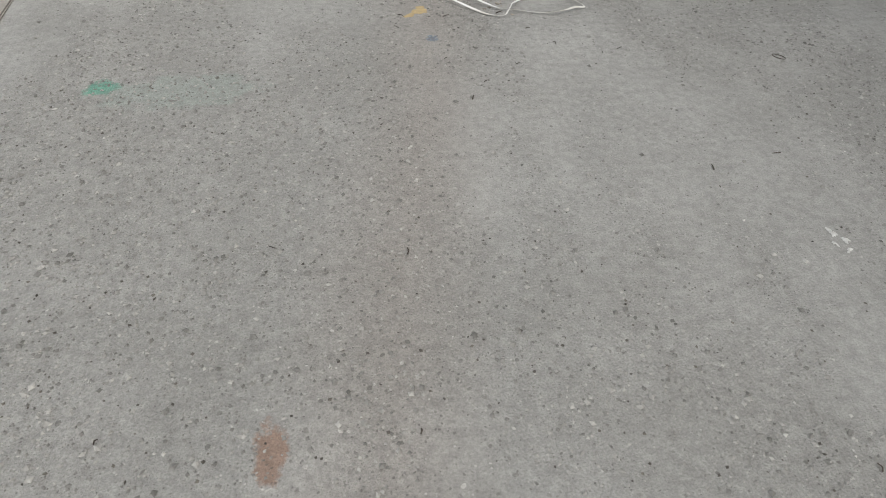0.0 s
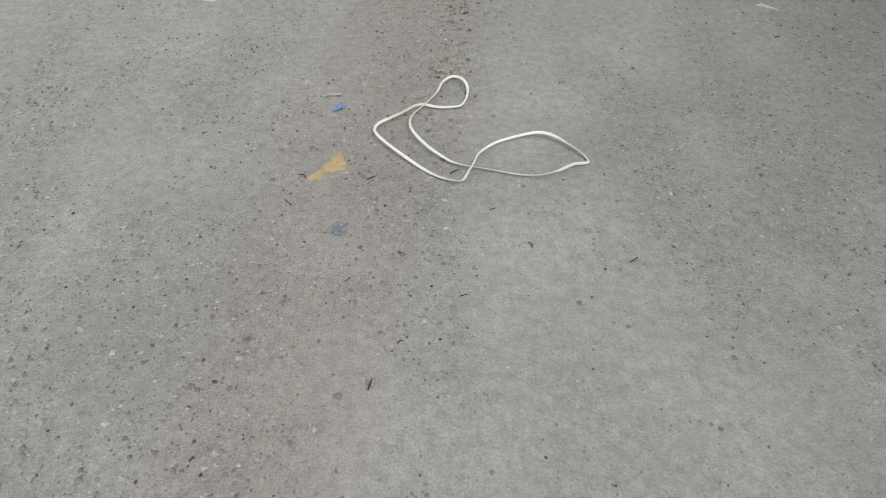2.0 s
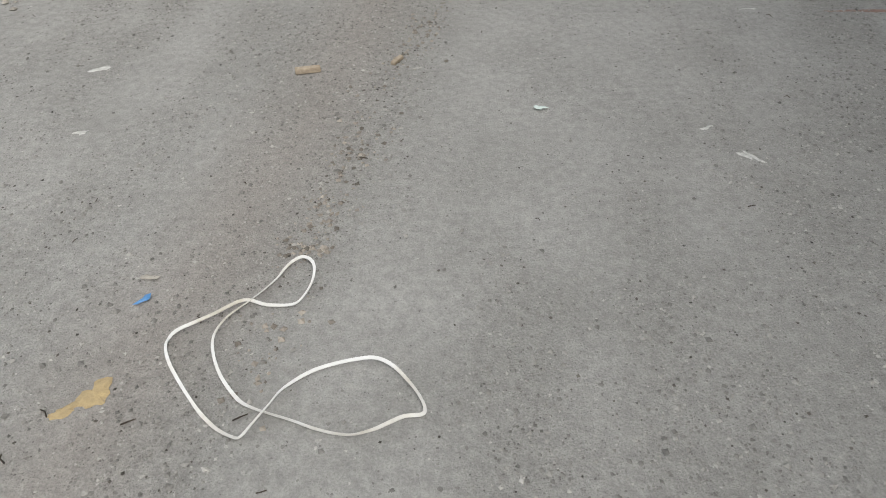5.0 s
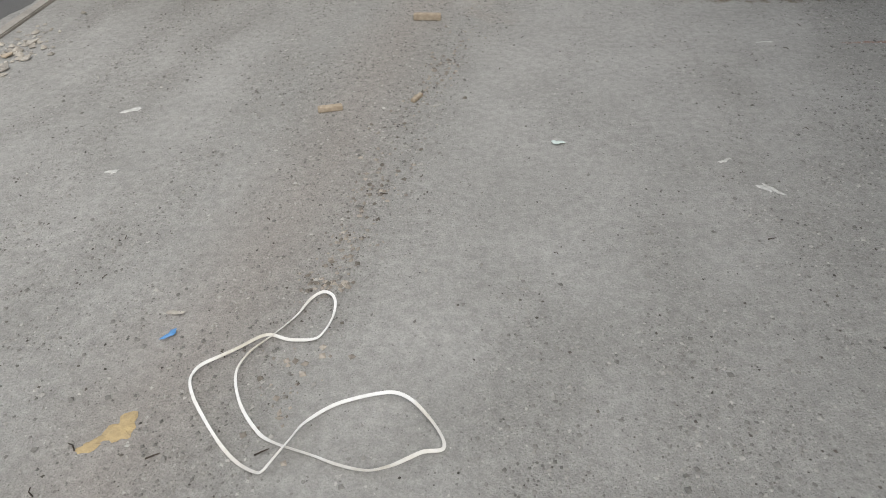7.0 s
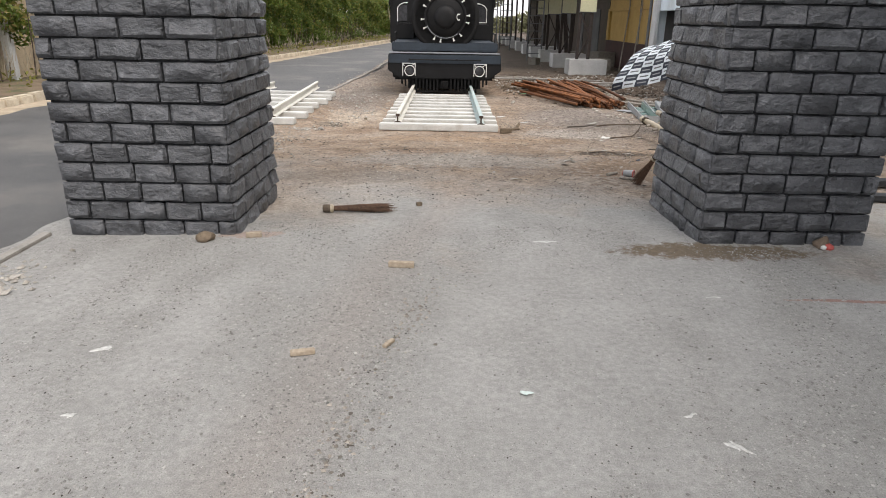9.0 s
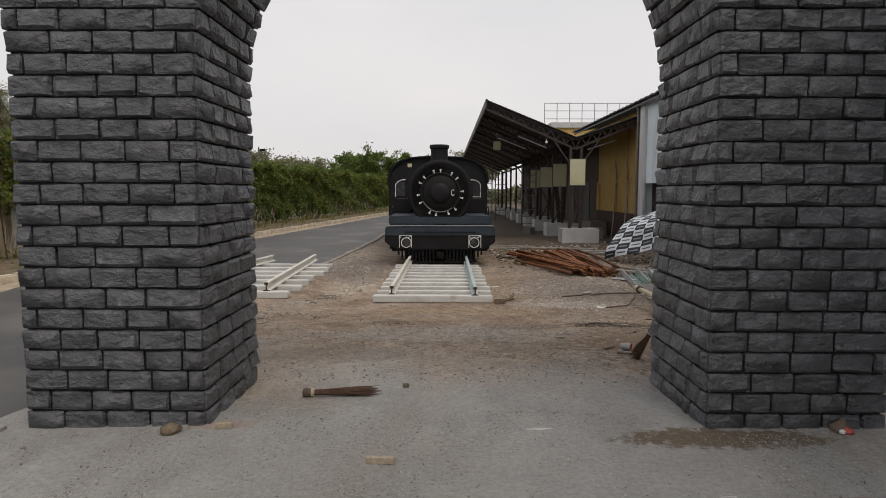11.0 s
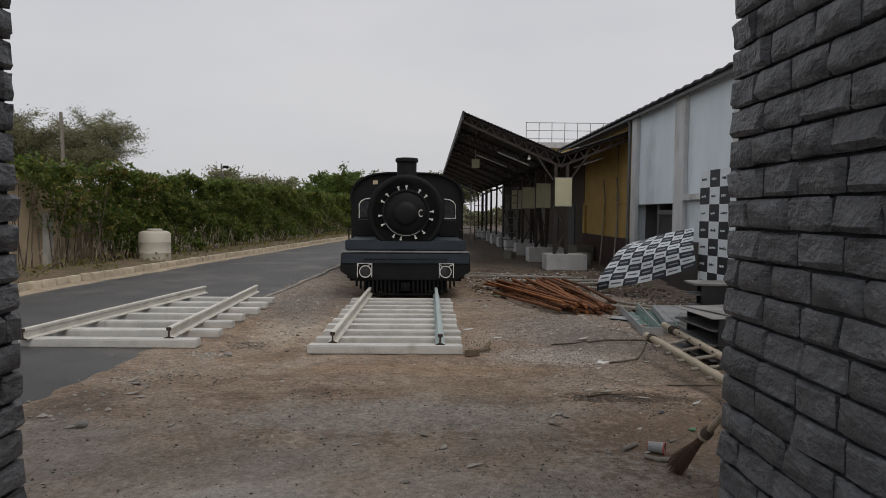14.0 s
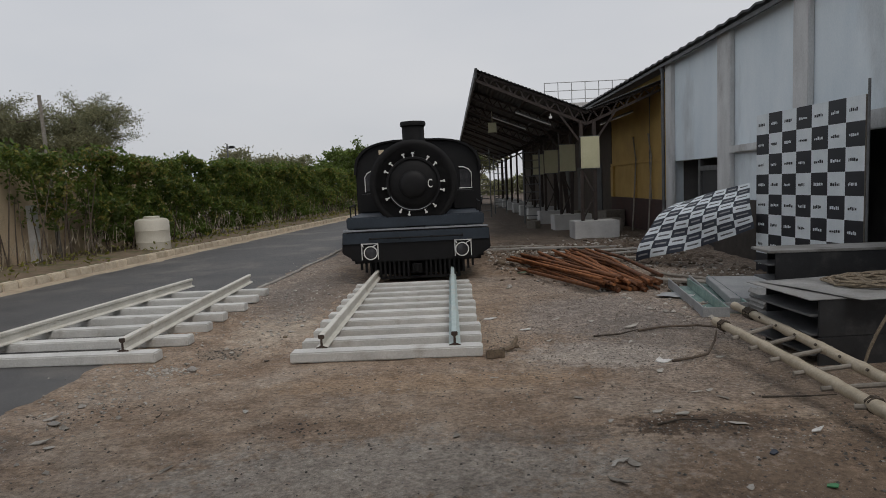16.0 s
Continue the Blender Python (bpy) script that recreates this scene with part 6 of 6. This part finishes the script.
single("paper_scrap", blob(-0.797, -2.803, 0.022, 0.012, 0.1, n=10, rough=0.7, lift=0.009, seed=16), PLASTERBIT, "flake of pale plaster on the cement", "litter")
single("green_wrapper", blob(1.75, 10.6, 0.08, 0.05, 0.2, n=12, rough=0.7, lift=0.05, seed=17), GREENBIT, "scrap of green plastic on the earth", "litter")


for x, y, l, tu in ((-0.678, -3.26, 0.034, 28), (-0.429, -3.244, 0.036, 30), (-0.26, -2.219, 0.03, -10), (-0.70, -3.96, 0.03, 70), (0.0, -4.48, 0.03, 80), (0.99, -2.46, 0.028, 15)):
    z = level(x, y) + 0.004
    dx, dy = l / 2 * math.cos(radians(tu)), l / 2 * math.sin(radians(tu))
    single("nail", Mesh().tube([(x - dx, y - dy, z), (x, y, z + 0.001), (x + dx, y + dy, z)], [0.0022, 0.002, 0.0012], 6), DRYTWIG, "short dark nail lying on the cement", "nail", "nails on the cement")
single("rubber_ring", Mesh().tube([(0.665 + 0.013 * math.cos(a * 0.4488) + 0.018 * math.sin(a * 0.4488), -3.78 + 0.009 * math.cos(a * 0.4488) - 0.023 * math.sin(a * 0.4488), level(0.665, -3.78) + 0.004) for a in range(15)], 0.0015, 5), DRYTWIG, "thin dark rubber ring lying on the cement", "ring", smooth=True)


def flat_scrap(name, label, x, y, a, b, turn, mat, lift, seed, category="litter"):
    """A bent flake with thickness, one edge raised off the ground."""
    rnd = random.Random(seed)
    n = 5
    a, b = a * 0.75, b * 0.75
    ring = [(a * math.cos(6.283 * (i + rnd.uniform(-0.3, 0.3)) / n) * rnd.uniform(0.7, 1.1), b * math.sin(6.283 * (i + rnd.uniform(-0.3, 0.3)) / n) * rnd.uniform(0.7, 1.1)) for i in range(n)]
    m = pose(x, y, level(x, y) + 0.004, 0, 0, turn)
    top = [m @ Vector((u, v, 0.006 + lift * max(0.0, u / a))) for u, v in ring]
    low = [m @ Vector((u, v, lift * max(0.0, u / a))) for u, v in ring]
    fs = [tuple(range(n)), tuple(range(2 * n - 1, n - 1, -1))] + [(i, n + i, n + (i + 1) % n, (i + 1) % n) for i in range(n)]
    single(name, Mesh().add(top + low, fs), mat, label, category, "scraps on the earth")


for i, (x, y, a, b, tu, mat, label) in enumerate(((1.83, 3.67, 0.085, 0.035, 5, PLASTERBIT, "pale flat plaster flake on damp earth"), (1.95, 3.60, 0.075, 0.04, -15, PLASTERBIT, "pale flat plaster flake on damp earth"),
        (1.34, 2.73, 0.10, 0.022, -48, WOODGREY, "pale splinter of wood on the earth"), (1.42, 2.95, 0.05, 0.02, -30, PLASTERBIT, "pale chip on the earth"), (2.27, 2.58, 0.045, 0.03, -20, GREENBIT, "scrap of green plastic wrapper on the earth"),
        (2.19, 2.94, 0.035, 0.025, 40, BLUEPRINT, "dark blue scrap of plastic on the earth"), (2.59, 3.26, 0.05, 0.03, 10, WHITEPAPER, "white paper scrap on the earth"), (2.41, 6.27, 0.13, 0.05, 28, PLASTERBIT, "pale broken slab on the gravel"),
        (1.32, 6.45, 0.09, 0.045, 4, WHITEPAPER, "white paper scrap on the gravel"), (2.34, 5.03, 0.12, 0.06, 15, WHITEPAPER, "crumpled white wrapper on the gravel"), (2.30, 5.06, 0.06, 0.05, 70, WHITEPAPER, "crumpled white wrapper on the gravel"),
        (-2.05, 3.60, 0.10, 0.055, 2, PLASTERBIT, "pale broken tile on the earth"), (-2.2, 3.95, 0.12, 0.05, -35, EDGE, "broken piece of cement edging"), (-2.28, 4.05, 0.08, 0.05, 25, PLASTERBIT, "broken piece of cement edging"),
        (-1.37, 2.71, 0.06, 0.025, 12, PLASTERBIT, "pale chip on the earth"), (2.05, 2.35, 0.06, 0.02, 20, WOODGREY, "pale splinter of wood on the earth"), (2.42, 2.1, 0.06, 0.03, 50, PLASTERBIT, "pale chip on the earth"),
        (0.98, 7.1, 0.16, 0.07, -5, WHITEPAPER, "white paper bag by the track"), (1.5, 5.9, 0.05, 0.03, 5, PLASTERBIT, "pale chip on the gravel"), (-1.52, 4.05, 0.035, 0.018, 20, DRYTWIG, "dark wood chip on the earth"), (-1.22, 5.62, 0.05, 0.03, 5, DRYTWIG, "dark lump on the earth"),
        (-2.34, -0.78, 0.07, 0.05, 15, PLASTERBIT, "broken plaster by the edging"), (-2.25, -1.0, 0.055, 0.03, 40, PLASTERBIT, "broken plaster by the edging"), (-2.30, -1.12, 0.06, 0.04, 80, EDGE, "broken cement by the edging"), (-2.38, -0.95, 0.05, 0.04, 10, WOOD, "brown chip by the edging"))):
    flat_scrap("scrap", label, x, y, a, b, tu, mat, 0.012 + 0.006 * (i % 4), 700 + i)
tin = thing("tin_box", "dark brown open box beside the track end", "box", m=pose(0.93, 5.44, level(0.93, 5.44), 0, 0, 6) @ Matrix.Scale(0.75, 4))
part("base", Mesh().box(-0.11, 0.11, -0.045, 0.045, 0.0, 0.008), BROWNSTONE, tin)
for x0, x1, y0, y1 in ((-0.11, 0.11, -0.05, -0.042), (-0.11, 0.11, 0.042, 0.05), (-0.11, -0.102, -0.041, 0.041), (0.102, 0.11, -0.041, 0.041)):
    part("side", Mesh().box(x0, x1, y0, y1, 0.009, 0.085), BROWNSTONE, tin, bevel=0.002)
single("bark_piece", Mesh().tube([(1.02, 5.58, level(1.02, 5.58) + 0.03), (1.10, 5.64, level(1.1, 5.64) + 0.035), (1.15, 5.70, level(1.15, 5.7) + 0.09), (1.16, 5.74, level(1.16, 5.74) + 0.12)], [0.02, 0.026, 0.022, 0.008], 7), BROWNSTONE, "curled piece of brown bark by the track end", "bark")


def build_cup(x, y, turn):
    t = thing("paper_cup", "crushed red and white paper cup lying on the earth", "cup", m=pose(x, y, level(x, y) + 0.036, 0, 90, turn))
    part("wall", Mesh().lathe([(0.028, -0.05), (0.030, -0.045), (0.036, 0.03), (0.038, 0.05), (0.036, 0.05), (0.028, -0.04)], 20), BOARDGREY, t, smooth=True)
    part("rim", Mesh().lathe([(0.037, 0.045), (0.040, 0.048), (0.040, 0.054), (0.036, 0.054), (0.037, 0.045)], 20), REDPAPER, t, "red rolled rim", smooth=True)
    part("base", Mesh().lathe([(0.002, -0.052), (0.029, -0.051), (0.030, -0.046)], 20), REDPAPER, t)


build_cup(1.86, 2.15, -30)
single("wood_log", Mesh().tube([(1.66, 2.18, level(1.66, 2.2) + 0.015), (1.78, 2.28, level(1.78, 2.28) + 0.015)], [0.017, 0.014], 9), WOODGREY, "short dry grey branch piece on the earth", "branch", smooth=True)
single("bent_branch", Mesh().tube([(1.76, 2.06, level(1.7, 2.1) + 0.015), (1.82, 1.99, level(1.7, 2.1) + 0.02), (1.92, 2.0, level(1.7, 2.1) + 0.015)], 0.014, 7), WOODGREY, "small bent dry branch on the earth", "branch", smooth=True)

rag = thing("crushed_packet", "crushed red and white packet before the pillar", "litter", m=pose(2.54, -0.06, level(2.6, 0)) @ Matrix.Scale(0.75, 4))
part("wrapper", Mesh().lathe([(0.075, 0.0), (0.08, 0.02), (0.05, 0.055), (0.02, 0.10), (0.004, 0.11)], 9, pose(0, 0, 0, 12, 8, 20)), DIRTDARK, rag, "brown crumpled wrapper")
part("print", Mesh().lathe([(0.05, 0.012), (0.052, 0.03), (0.02, 0.05)], 8, pose(0.03, -0.045, 0.0, 10, 0, 0)), REDPAPER, rag, "red printed part")
part("lining", Mesh().lathe([(0.022, 0.01), (0.024, 0.03), (0.01, 0.04)], 7, pose(-0.02, -0.075, 0.0)), WHITE, rag, "white lining")

# long twigs and boards on the earth beyond
def twig(pts, r, label, mat=DRYTWIG, name="branch"):
    single(name, Mesh().tube([(x, y, level(x, y) + r + dz) for x, y, dz in pts], [r] + [r * 0.9] * (len(pts) - 2) + [r * 0.5], 6), mat, label, "branch", "branches on the earth", smooth=True)


twig([(2.43, 6.12, 0.0), (2.69, 6.18, 0.01), (3.04, 6.12, 0.03), (3.12, 5.75, 0.10), (3.0, 5.42, 0.12)], 0.013, "length of brown rope trailing from the ladder", BARK, "rope")
twig([(2.39, 5.02, 0.0), (2.56, 5.04, 0.01), (2.74, 5.14, 0.02), (2.86, 5.3, 0.08), (2.93, 5.42, 0.15)], 0.012, "length of brown rope trailing from the ladder", BARK, "rope")
twig([(1.95, 6.0, 0.0), (2.2, 5.95, 0.015), (2.42, 6.1, 0.02)], 0.010, "dry crooked branch on the gravel")
twig([(2.62, 3.95, 0.0), (2.85, 3.9, 0.01), (3.1, 3.92, 0.01)], 0.007, "dry branch on the earth")
twig([(1.75, 3.42, 0.0), (1.9, 3.47, 0.008), (2.05, 3.44, 0.008)], 0.007, "dry branch on damp earth")
for i, (x, y, l, tu) in enumerate(((2.6, 14.6, 3.0, 6), (2.1, 15.3, 2.6, -4), (3.4, 13.2, 2.4, 12), (2.9, 11.9, 2.4, -10), (4.3, 12.9, 2.2, 20), (4.2, 8.9, 1.9, -32), (3.2, 13.9, 2.2, -2))):
    single("board", Mesh().box(-l / 2, l / 2, -0.09, 0.09, 0, 0.03, pose(x, y, level(x, y) + 0.012 + 0.006 * i, 1.5, 0.8, tu)), WOODGREY if i % 2 else EDGE, "weathered board lying on the rubble", "board", "boards on the rubble", bevel=0.003)

single("wooden_pole", Mesh().tube([(3.75, 9.9, level(3.75, 9.9) + 0.05), (4.3, 9.25, level(4.3, 9.25) + 0.05), (4.6, 8.3, level(4.6, 8.3) + 0.05)], [0.022, 0.026, 0.024], 8), WOODGREY, "weathered wooden pole lying on the rubble", "pole", smooth=True)
# a rubble edge before the platform
rnd1 = random.Random(77)
spots = [(rnd1.uniform(1.3, 5.6), rnd1.gauss(12.9, 1.7), rnd1.uniform(0.015, 0.075)) for _ in range(1100)]
single("rubble", scatter_stones(spots[:350], 4), [PLASTERBIT], "broken plaster and stone rubble before the platform", "rubble", kind="stuff")

# lattice ladder tower at the end of the platform
# the 120 clods at (4.9, 9.3) only darken the shaded gap under the banner
spots = [(x, y, s * 1.2) for x, y, s in spots[350:]] + [(rnd1.gauss(4.9, 0.6), rnd1.gauss(9.3, 0.4), rnd1.uniform(0.015, 0.05)) for _ in range(120)]
single("dark_rubble", scatter_stones(spots, 14), [DIRTDARK], "dark brown earth clods and rubble before the platform, some darkening the gap under the banner", "rubble", kind="stuff")
chips = [(rnd1.uniform(-2.1, 3.2), rnd1.uniform(1.4, 8.5)) for _ in range(70)]
for i, (x, y) in enumerate(chips):
    if -1.05 < x < 0.95 and y > 4.9:
        continue
    a = rnd1.uniform(0.02, 0.055)
    single("plaster_chip", blob(x, y, a, a * rnd1.uniform(0.3, 0.6), rnd1.uniform(0, 3), n=8, rough=0.6, lift=0.012, seed=300 + i), PLASTERBIT if i % 3 else WOODGREY, "pale flat chip lying on the earth", "litter", "chips on the earth")


def build_tower(x, y, h):
    t = thing("scaffold_tower", "thin steel scaffold tower standing under the canopy", "scaffold", "scaffolds", m=pose(x, y, -0.22))
    for a in (0.0, 0.6):
        part("upright", Mesh().tube([(a, 0, 0), (a, 0, h)], 0.03, 6), STEELGREY, t)
    k = 0
    while 0.3 * k < h - 0.3:
        part("rung", Mesh().tube([(0, 0, 0.3 + 0.3 * k), (0.6, 0, 0.3 + 0.3 * k)], 0.018, 5), STEELGREY, t)
        k += 1


build_tower(1.9, 30.0, 3.2)
build_tower(2.9, 33.0, 3.0)
build_tower(3.4, 24.0, 2.8)
rnd3 = random.Random(12)
for i in range(9):
    x, y = rnd3.uniform(4.7, 6.1), rnd3.uniform(18.5, 32)
    single("leaning_plank", Mesh().box(-0.08, 0.08, -0.02, 0.02, 0, rnd3.uniform(1.4, 2.4), pose(x, y, -0.25, -4, rnd3.uniform(-9, 9), 0)), WOODGREY if i % 2 else STEEL, "plank leaning under the canopy", "plank", "planks under the canopy", bevel=0.004)
for i, (x, y, s) in enumerate(((5.5, 19.2, 0.5), (5.9, 21.0, 0.7), (5.2, 23.0, 0.6), (3.4, 21.5, 0.35))):
    single("crate", Mesh().box(-s / 2, s / 2, -s / 2, s / 2, 0, s * 0.8, pose(x, y, -0.24, 0, 0, 17 * i)), WOODGREY, "weathered crate on the platform floor", "crate", "crates", bevel=0.015)

# parked car beyond the posts
def build_parked_van():
    v = thing("parked_car", "dark blue parked car beyond the canopy", "car", m=pose(2.1, 47.0, -0.22))
    part("body", Mesh().prism([(-0.85, 0.25), (0.85, 0.25), (0.88, 0.75), (0.70, 0.9), (0.55, 1.4), (-0.55, 1.4), (-0.70, 0.9), (-0.88, 0.75)], 0, 4.0), SLATE, v, bevel=0.06)
    part("windscreen", Mesh().add([(-0.6, -0.01, 0.92), (0.6, -0.01, 0.92), (0.48, -0.01, 1.34), (-0.48, -0.01, 1.34)], [(0, 1, 2, 3)]), LENS, v)
    for x in (-0.75, 0.75):
        for y in (0.7, 3.2):
            part("wheel", Mesh().lathe([(0.2, -0.1), (0.31, -0.08), (0.31, 0.08), (0.2, 0.1)], 18, pose(x, y, 0.31, 0, 90, 0)), BLACK2, v)
        part("headlight", Mesh().box(x - 0.1, x + 0.1, -0.03, 0.0, 0.62, 0.74), WHITE, v)


build_parked_van()

# ---- grit, kerbs and blocks ----
rnd2 = random.Random(6)
spots = []
for _ in range(92000):
    x, y = rnd2.uniform(-2.45, 2.3), rnd2.uniform(-6.3, 0.3)
    if y > -0.1 and not -1.3 < x < 1.7:
        continue
    z = grit_zone(x, y)
    if rnd2.random() < 0.10 + 0.75 * z:
        spots.append((x, y, rnd2.choice((0.0025, 0.003, 0.0035, 0.004, 0.0045, 0.005, 0.006, 0.0075)) * (0.7 + 0.5 * z)))
    if rnd2.random() < 0.012 + 0.15 * z * z:
        spots.append((x, y, rnd2.choice((0.006, 0.007, 0.008, 0.010, 0.013))))
single("grit", scatter_stones(spots, 1), [PEBBLE], "fine grit strewn over the cement yard", "grit", kind="stuff")
# the ridge of swept crumbs down the middle
spots = []
for cx, cy, sx, sy, k in ((-0.105, -1.17, 0.05, 0.10, 110), (-0.18, -1.5, 0.06, 0.12, 70), (-0.30, -2.2, 0.045, 0.07, 90), (-0.34, -2.48, 0.04, 0.07, 110), (-0.385, -2.68, 0.035, 0.04, 110), (-0.25, -1.9, 0.08, 0.25, 80), (-0.42, -3.05, 0.06, 0.1, 60), (0.0, -0.8, 0.07, 0.2, 60)):
    for _ in range(k * 2 // 3):
        y = rnd2.gauss(cy, sy)
        spots.append((rnd2.gauss(cx, sx) + 0.2 * (y - cy), y, rnd2.choice((0.005, 0.006, 0.008, 0.011, 0.015))))
single("swept_crumbs", scatter_stones(spots, 2), [CRUMB], "ridge of swept crumbs and plaster bits", "debris", kind="stuff")
spots = []
for _ in range(7500):
    x, y = rnd2.uniform(-2.4, 2.6), rnd2.uniform(-6.3, 1.0)
    if rnd2.random() < 0.15 + 0.6 * grit_zone(x, y):
        spots.append((x, y, rnd2.choice((0.003, 0.004, 0.005, 0.007))))
for _ in range(70):
    y = -2.85 + 2.2 * rnd2.random()
    spots.append((-0.47 + 0.225 * (y + 2.85) + rnd2.gauss(0, 0.05), y, rnd2.choice((0.004, 0.005, 0.008))))
for _ in range(3000):
    x, y = rnd2.uniform(-2.2, 3.4), 1.0 + 8.5 * rnd2.random() ** 1.4
    if not (-0.95 < x < 0.85 and y > 5.3):
        spots.append((x, y, rnd2.choice((0.005, 0.006, 0.007, 0.009, 0.011, 0.015))))
for cx, cy, sx, sy, k in ((-0.56, 3.72, 0.18, 0.14, 45), (-1.79, 5.98, 0.16, 0.12, 110), (2.1, 3.4, 0.4, 0.18, 160), (2.9, 3.0, 0.4, 0.2, 160), (1.0, 5.9, 0.15, 0.2, 50), (-2.0, 4.2, 0.3, 0.2, 90)):
    spots += [(rnd2.gauss(cx, sx), rnd2.gauss(cy, sy), rnd2.choice((0.008, 0.012, 0.018))) for _ in range(k)]
single("dark_grit", scatter_stones(spots, 8), [CLOD], "dark grit and small clods strewn about", "grit", kind="stuff")
spots = []
for _ in range(17000):
    x, y = rnd2.uniform(-2.4, 4.2), rnd2.uniform(1.2, 12.0)
    if -0.95 < x < 0.85 and y > 5.3:
        continue
    heap = 0.6 * (1.2 < x < 3.4 and y > 4.2) + 0.5 * (x < -1.2 and y > 6.5)
    if noise.noise((x * 0.6, y * 0.6, 4.0)) + heap + rnd2.uniform(-0.4, 0.4) > 0.34:
        spots.append((x, y, rnd2.choice((0.005, 0.006, 0.008, 0.010, 0.013, 0.018)) * (1.0 if heap else 0.8)))
for _ in range(5000):
    x, y = rnd2.gauss(2.1, 0.8), rnd2.gauss(6.6, 1.1)
    if not (-0.95 < x < 0.85 and y > 5.3) and y < 9:
        spots.append((x, y, rnd2.choice((0.005, 0.007, 0.010, 0.014))))
single("gravel", scatter_stones(spots, 3), [GRAVELBROWN], "loose gravel on the brown earth", "gravel", kind="stuff")
spots = [(rnd2.gauss(-2.35, 0.25), rnd2.uniform(0.8, 16), rnd2.choice((0.01, 0.012, 0.018, 0.026))) for _ in range(380)]
spots += [(rnd2.gauss(-2.36, 0.07), rnd2.gauss(-0.95, 0.2), rnd2.choice((0.008, 0.012, 0.02, 0.03))) for _ in range(150)]
spots += [(rnd2.gauss(-2.05, 0.16), rnd2.gauss(5.28, 0.12), rnd2.choice((0.012, 0.018, 0.028))) for _ in range(130)]
spots += [(rnd2.gauss(-2.2, 0.25), rnd2.gauss(4.5, 0.4), rnd2.choice((0.008, 0.014, 0.02))) for _ in range(140)]
spots += [(rnd2.gauss(-2.2, 0.3), rnd2.gauss(2.8, 0.6), rnd2.choice((0.015, 0.03, 0.05))) for _ in range(50)]
spots += [(rnd2.gauss(2.2, 0.5), rnd2.gauss(3.4, 0.25), rnd2.choice((0.005, 0.007, 0.010))) for _ in range(110)]
spots += [(rnd2.gauss(-1.6, 0.3), rnd2.gauss(8.2, 1.3), rnd2.choice((0.015, 0.025, 0.04))) for _ in range(150)]
spots += [(rnd2.uniform(2.6, 5.2), rnd2.uniform(6.4, 11.5), rnd2.choice((0.015, 0.025, 0.05))) for _ in range(420)]
spots += [(rnd2.uniform(-2.2, 3.2), 1.0 + 8.0 * rnd2.random() ** 1.3, rnd2.choice((0.004, 0.005, 0.007, 0.010, 0.016))) for _ in range(1500)]
spots = [q for q in spots if not (-0.95 < q[0] < 0.85 and q[1] > 5.3)]
single("plaster_crumbs", scatter_stones(spots, 5), [PLASTERBIT], "pale plaster crumbs along the road edge", "debris", kind="stuff")
tw = Mesh()
for _ in range(120):
    x, y = rnd2.uniform(-2.2, 3.2), rnd2.uniform(-6, 6)
    a, ln = rnd2.uniform(0, 6.28), rnd2.uniform(0.01, 0.035)
    z = level(x, y) + 0.004
    tw.tube([(x, y, z), (x + ln * 0.5 * math.cos(a), y + ln * 0.5 * math.sin(a), z + 0.004), (x + ln * math.cos(a + 0.3), y + ln * math.sin(a + 0.3), z)], 0.0017, 4)
single("twig_litter", tw, DRYTWIG, "small dry twigs strewn about", "twigs", kind="stuff")

kerb = thing("kerb", "buff cement kerb stones along the far side of the road", "kerb", kind="structure")
KERBS = []
for i in range(6):
    r = random.Random(60 + i)
    KERBS.append(Mesh().box(-0.085, 0.085, 0, 0.372, -0.15, 0.165 + r.uniform(-0.012, 0.012)).data("kerb_stone", KERB, 0.024))
y = 2.0
k = 0
while y < 46:
    slope = math.degrees(math.atan2(road_left(y + 0.4) - road_left(y), 0.4))
    part("kerb_stone", KERBS[k % 6], None, kerb, m=pose(road_left(y) - 0.06 + 0.008 * ((k * 7) % 3 - 1), y, road_z(y), 0, 0, -slope))
    y += 0.40
    k += 1
edge = thing("road_edging", "thin broken cement edging between road and yard", "kerb", kind="structure")
EDGES = [Mesh().box(-0.035, 0.035, 0, 0.88, -0.1, 0.024 + 0.006 * i).data("edge_stone", EDGE, 0.006) for i in range(3)]
for k, y in enumerate([-5.4 + 0.9 * i for i in range(6)] + [7.6 + 0.9 * i for i in range(14)]):
    part("edge_stone", EDGES[k % 3], None, edge, m=pose(road_right(y) + 0.02 + 0.015 * ((k * 5) % 3 - 1), y, road_z(y) + 0.01 if y > 5 else level(-2.5, y) - 0.02, 0, 0, 1.2 * ((k * 7) % 3 - 1) - (3.0 if y > 9 else 0)))
lay_arch()
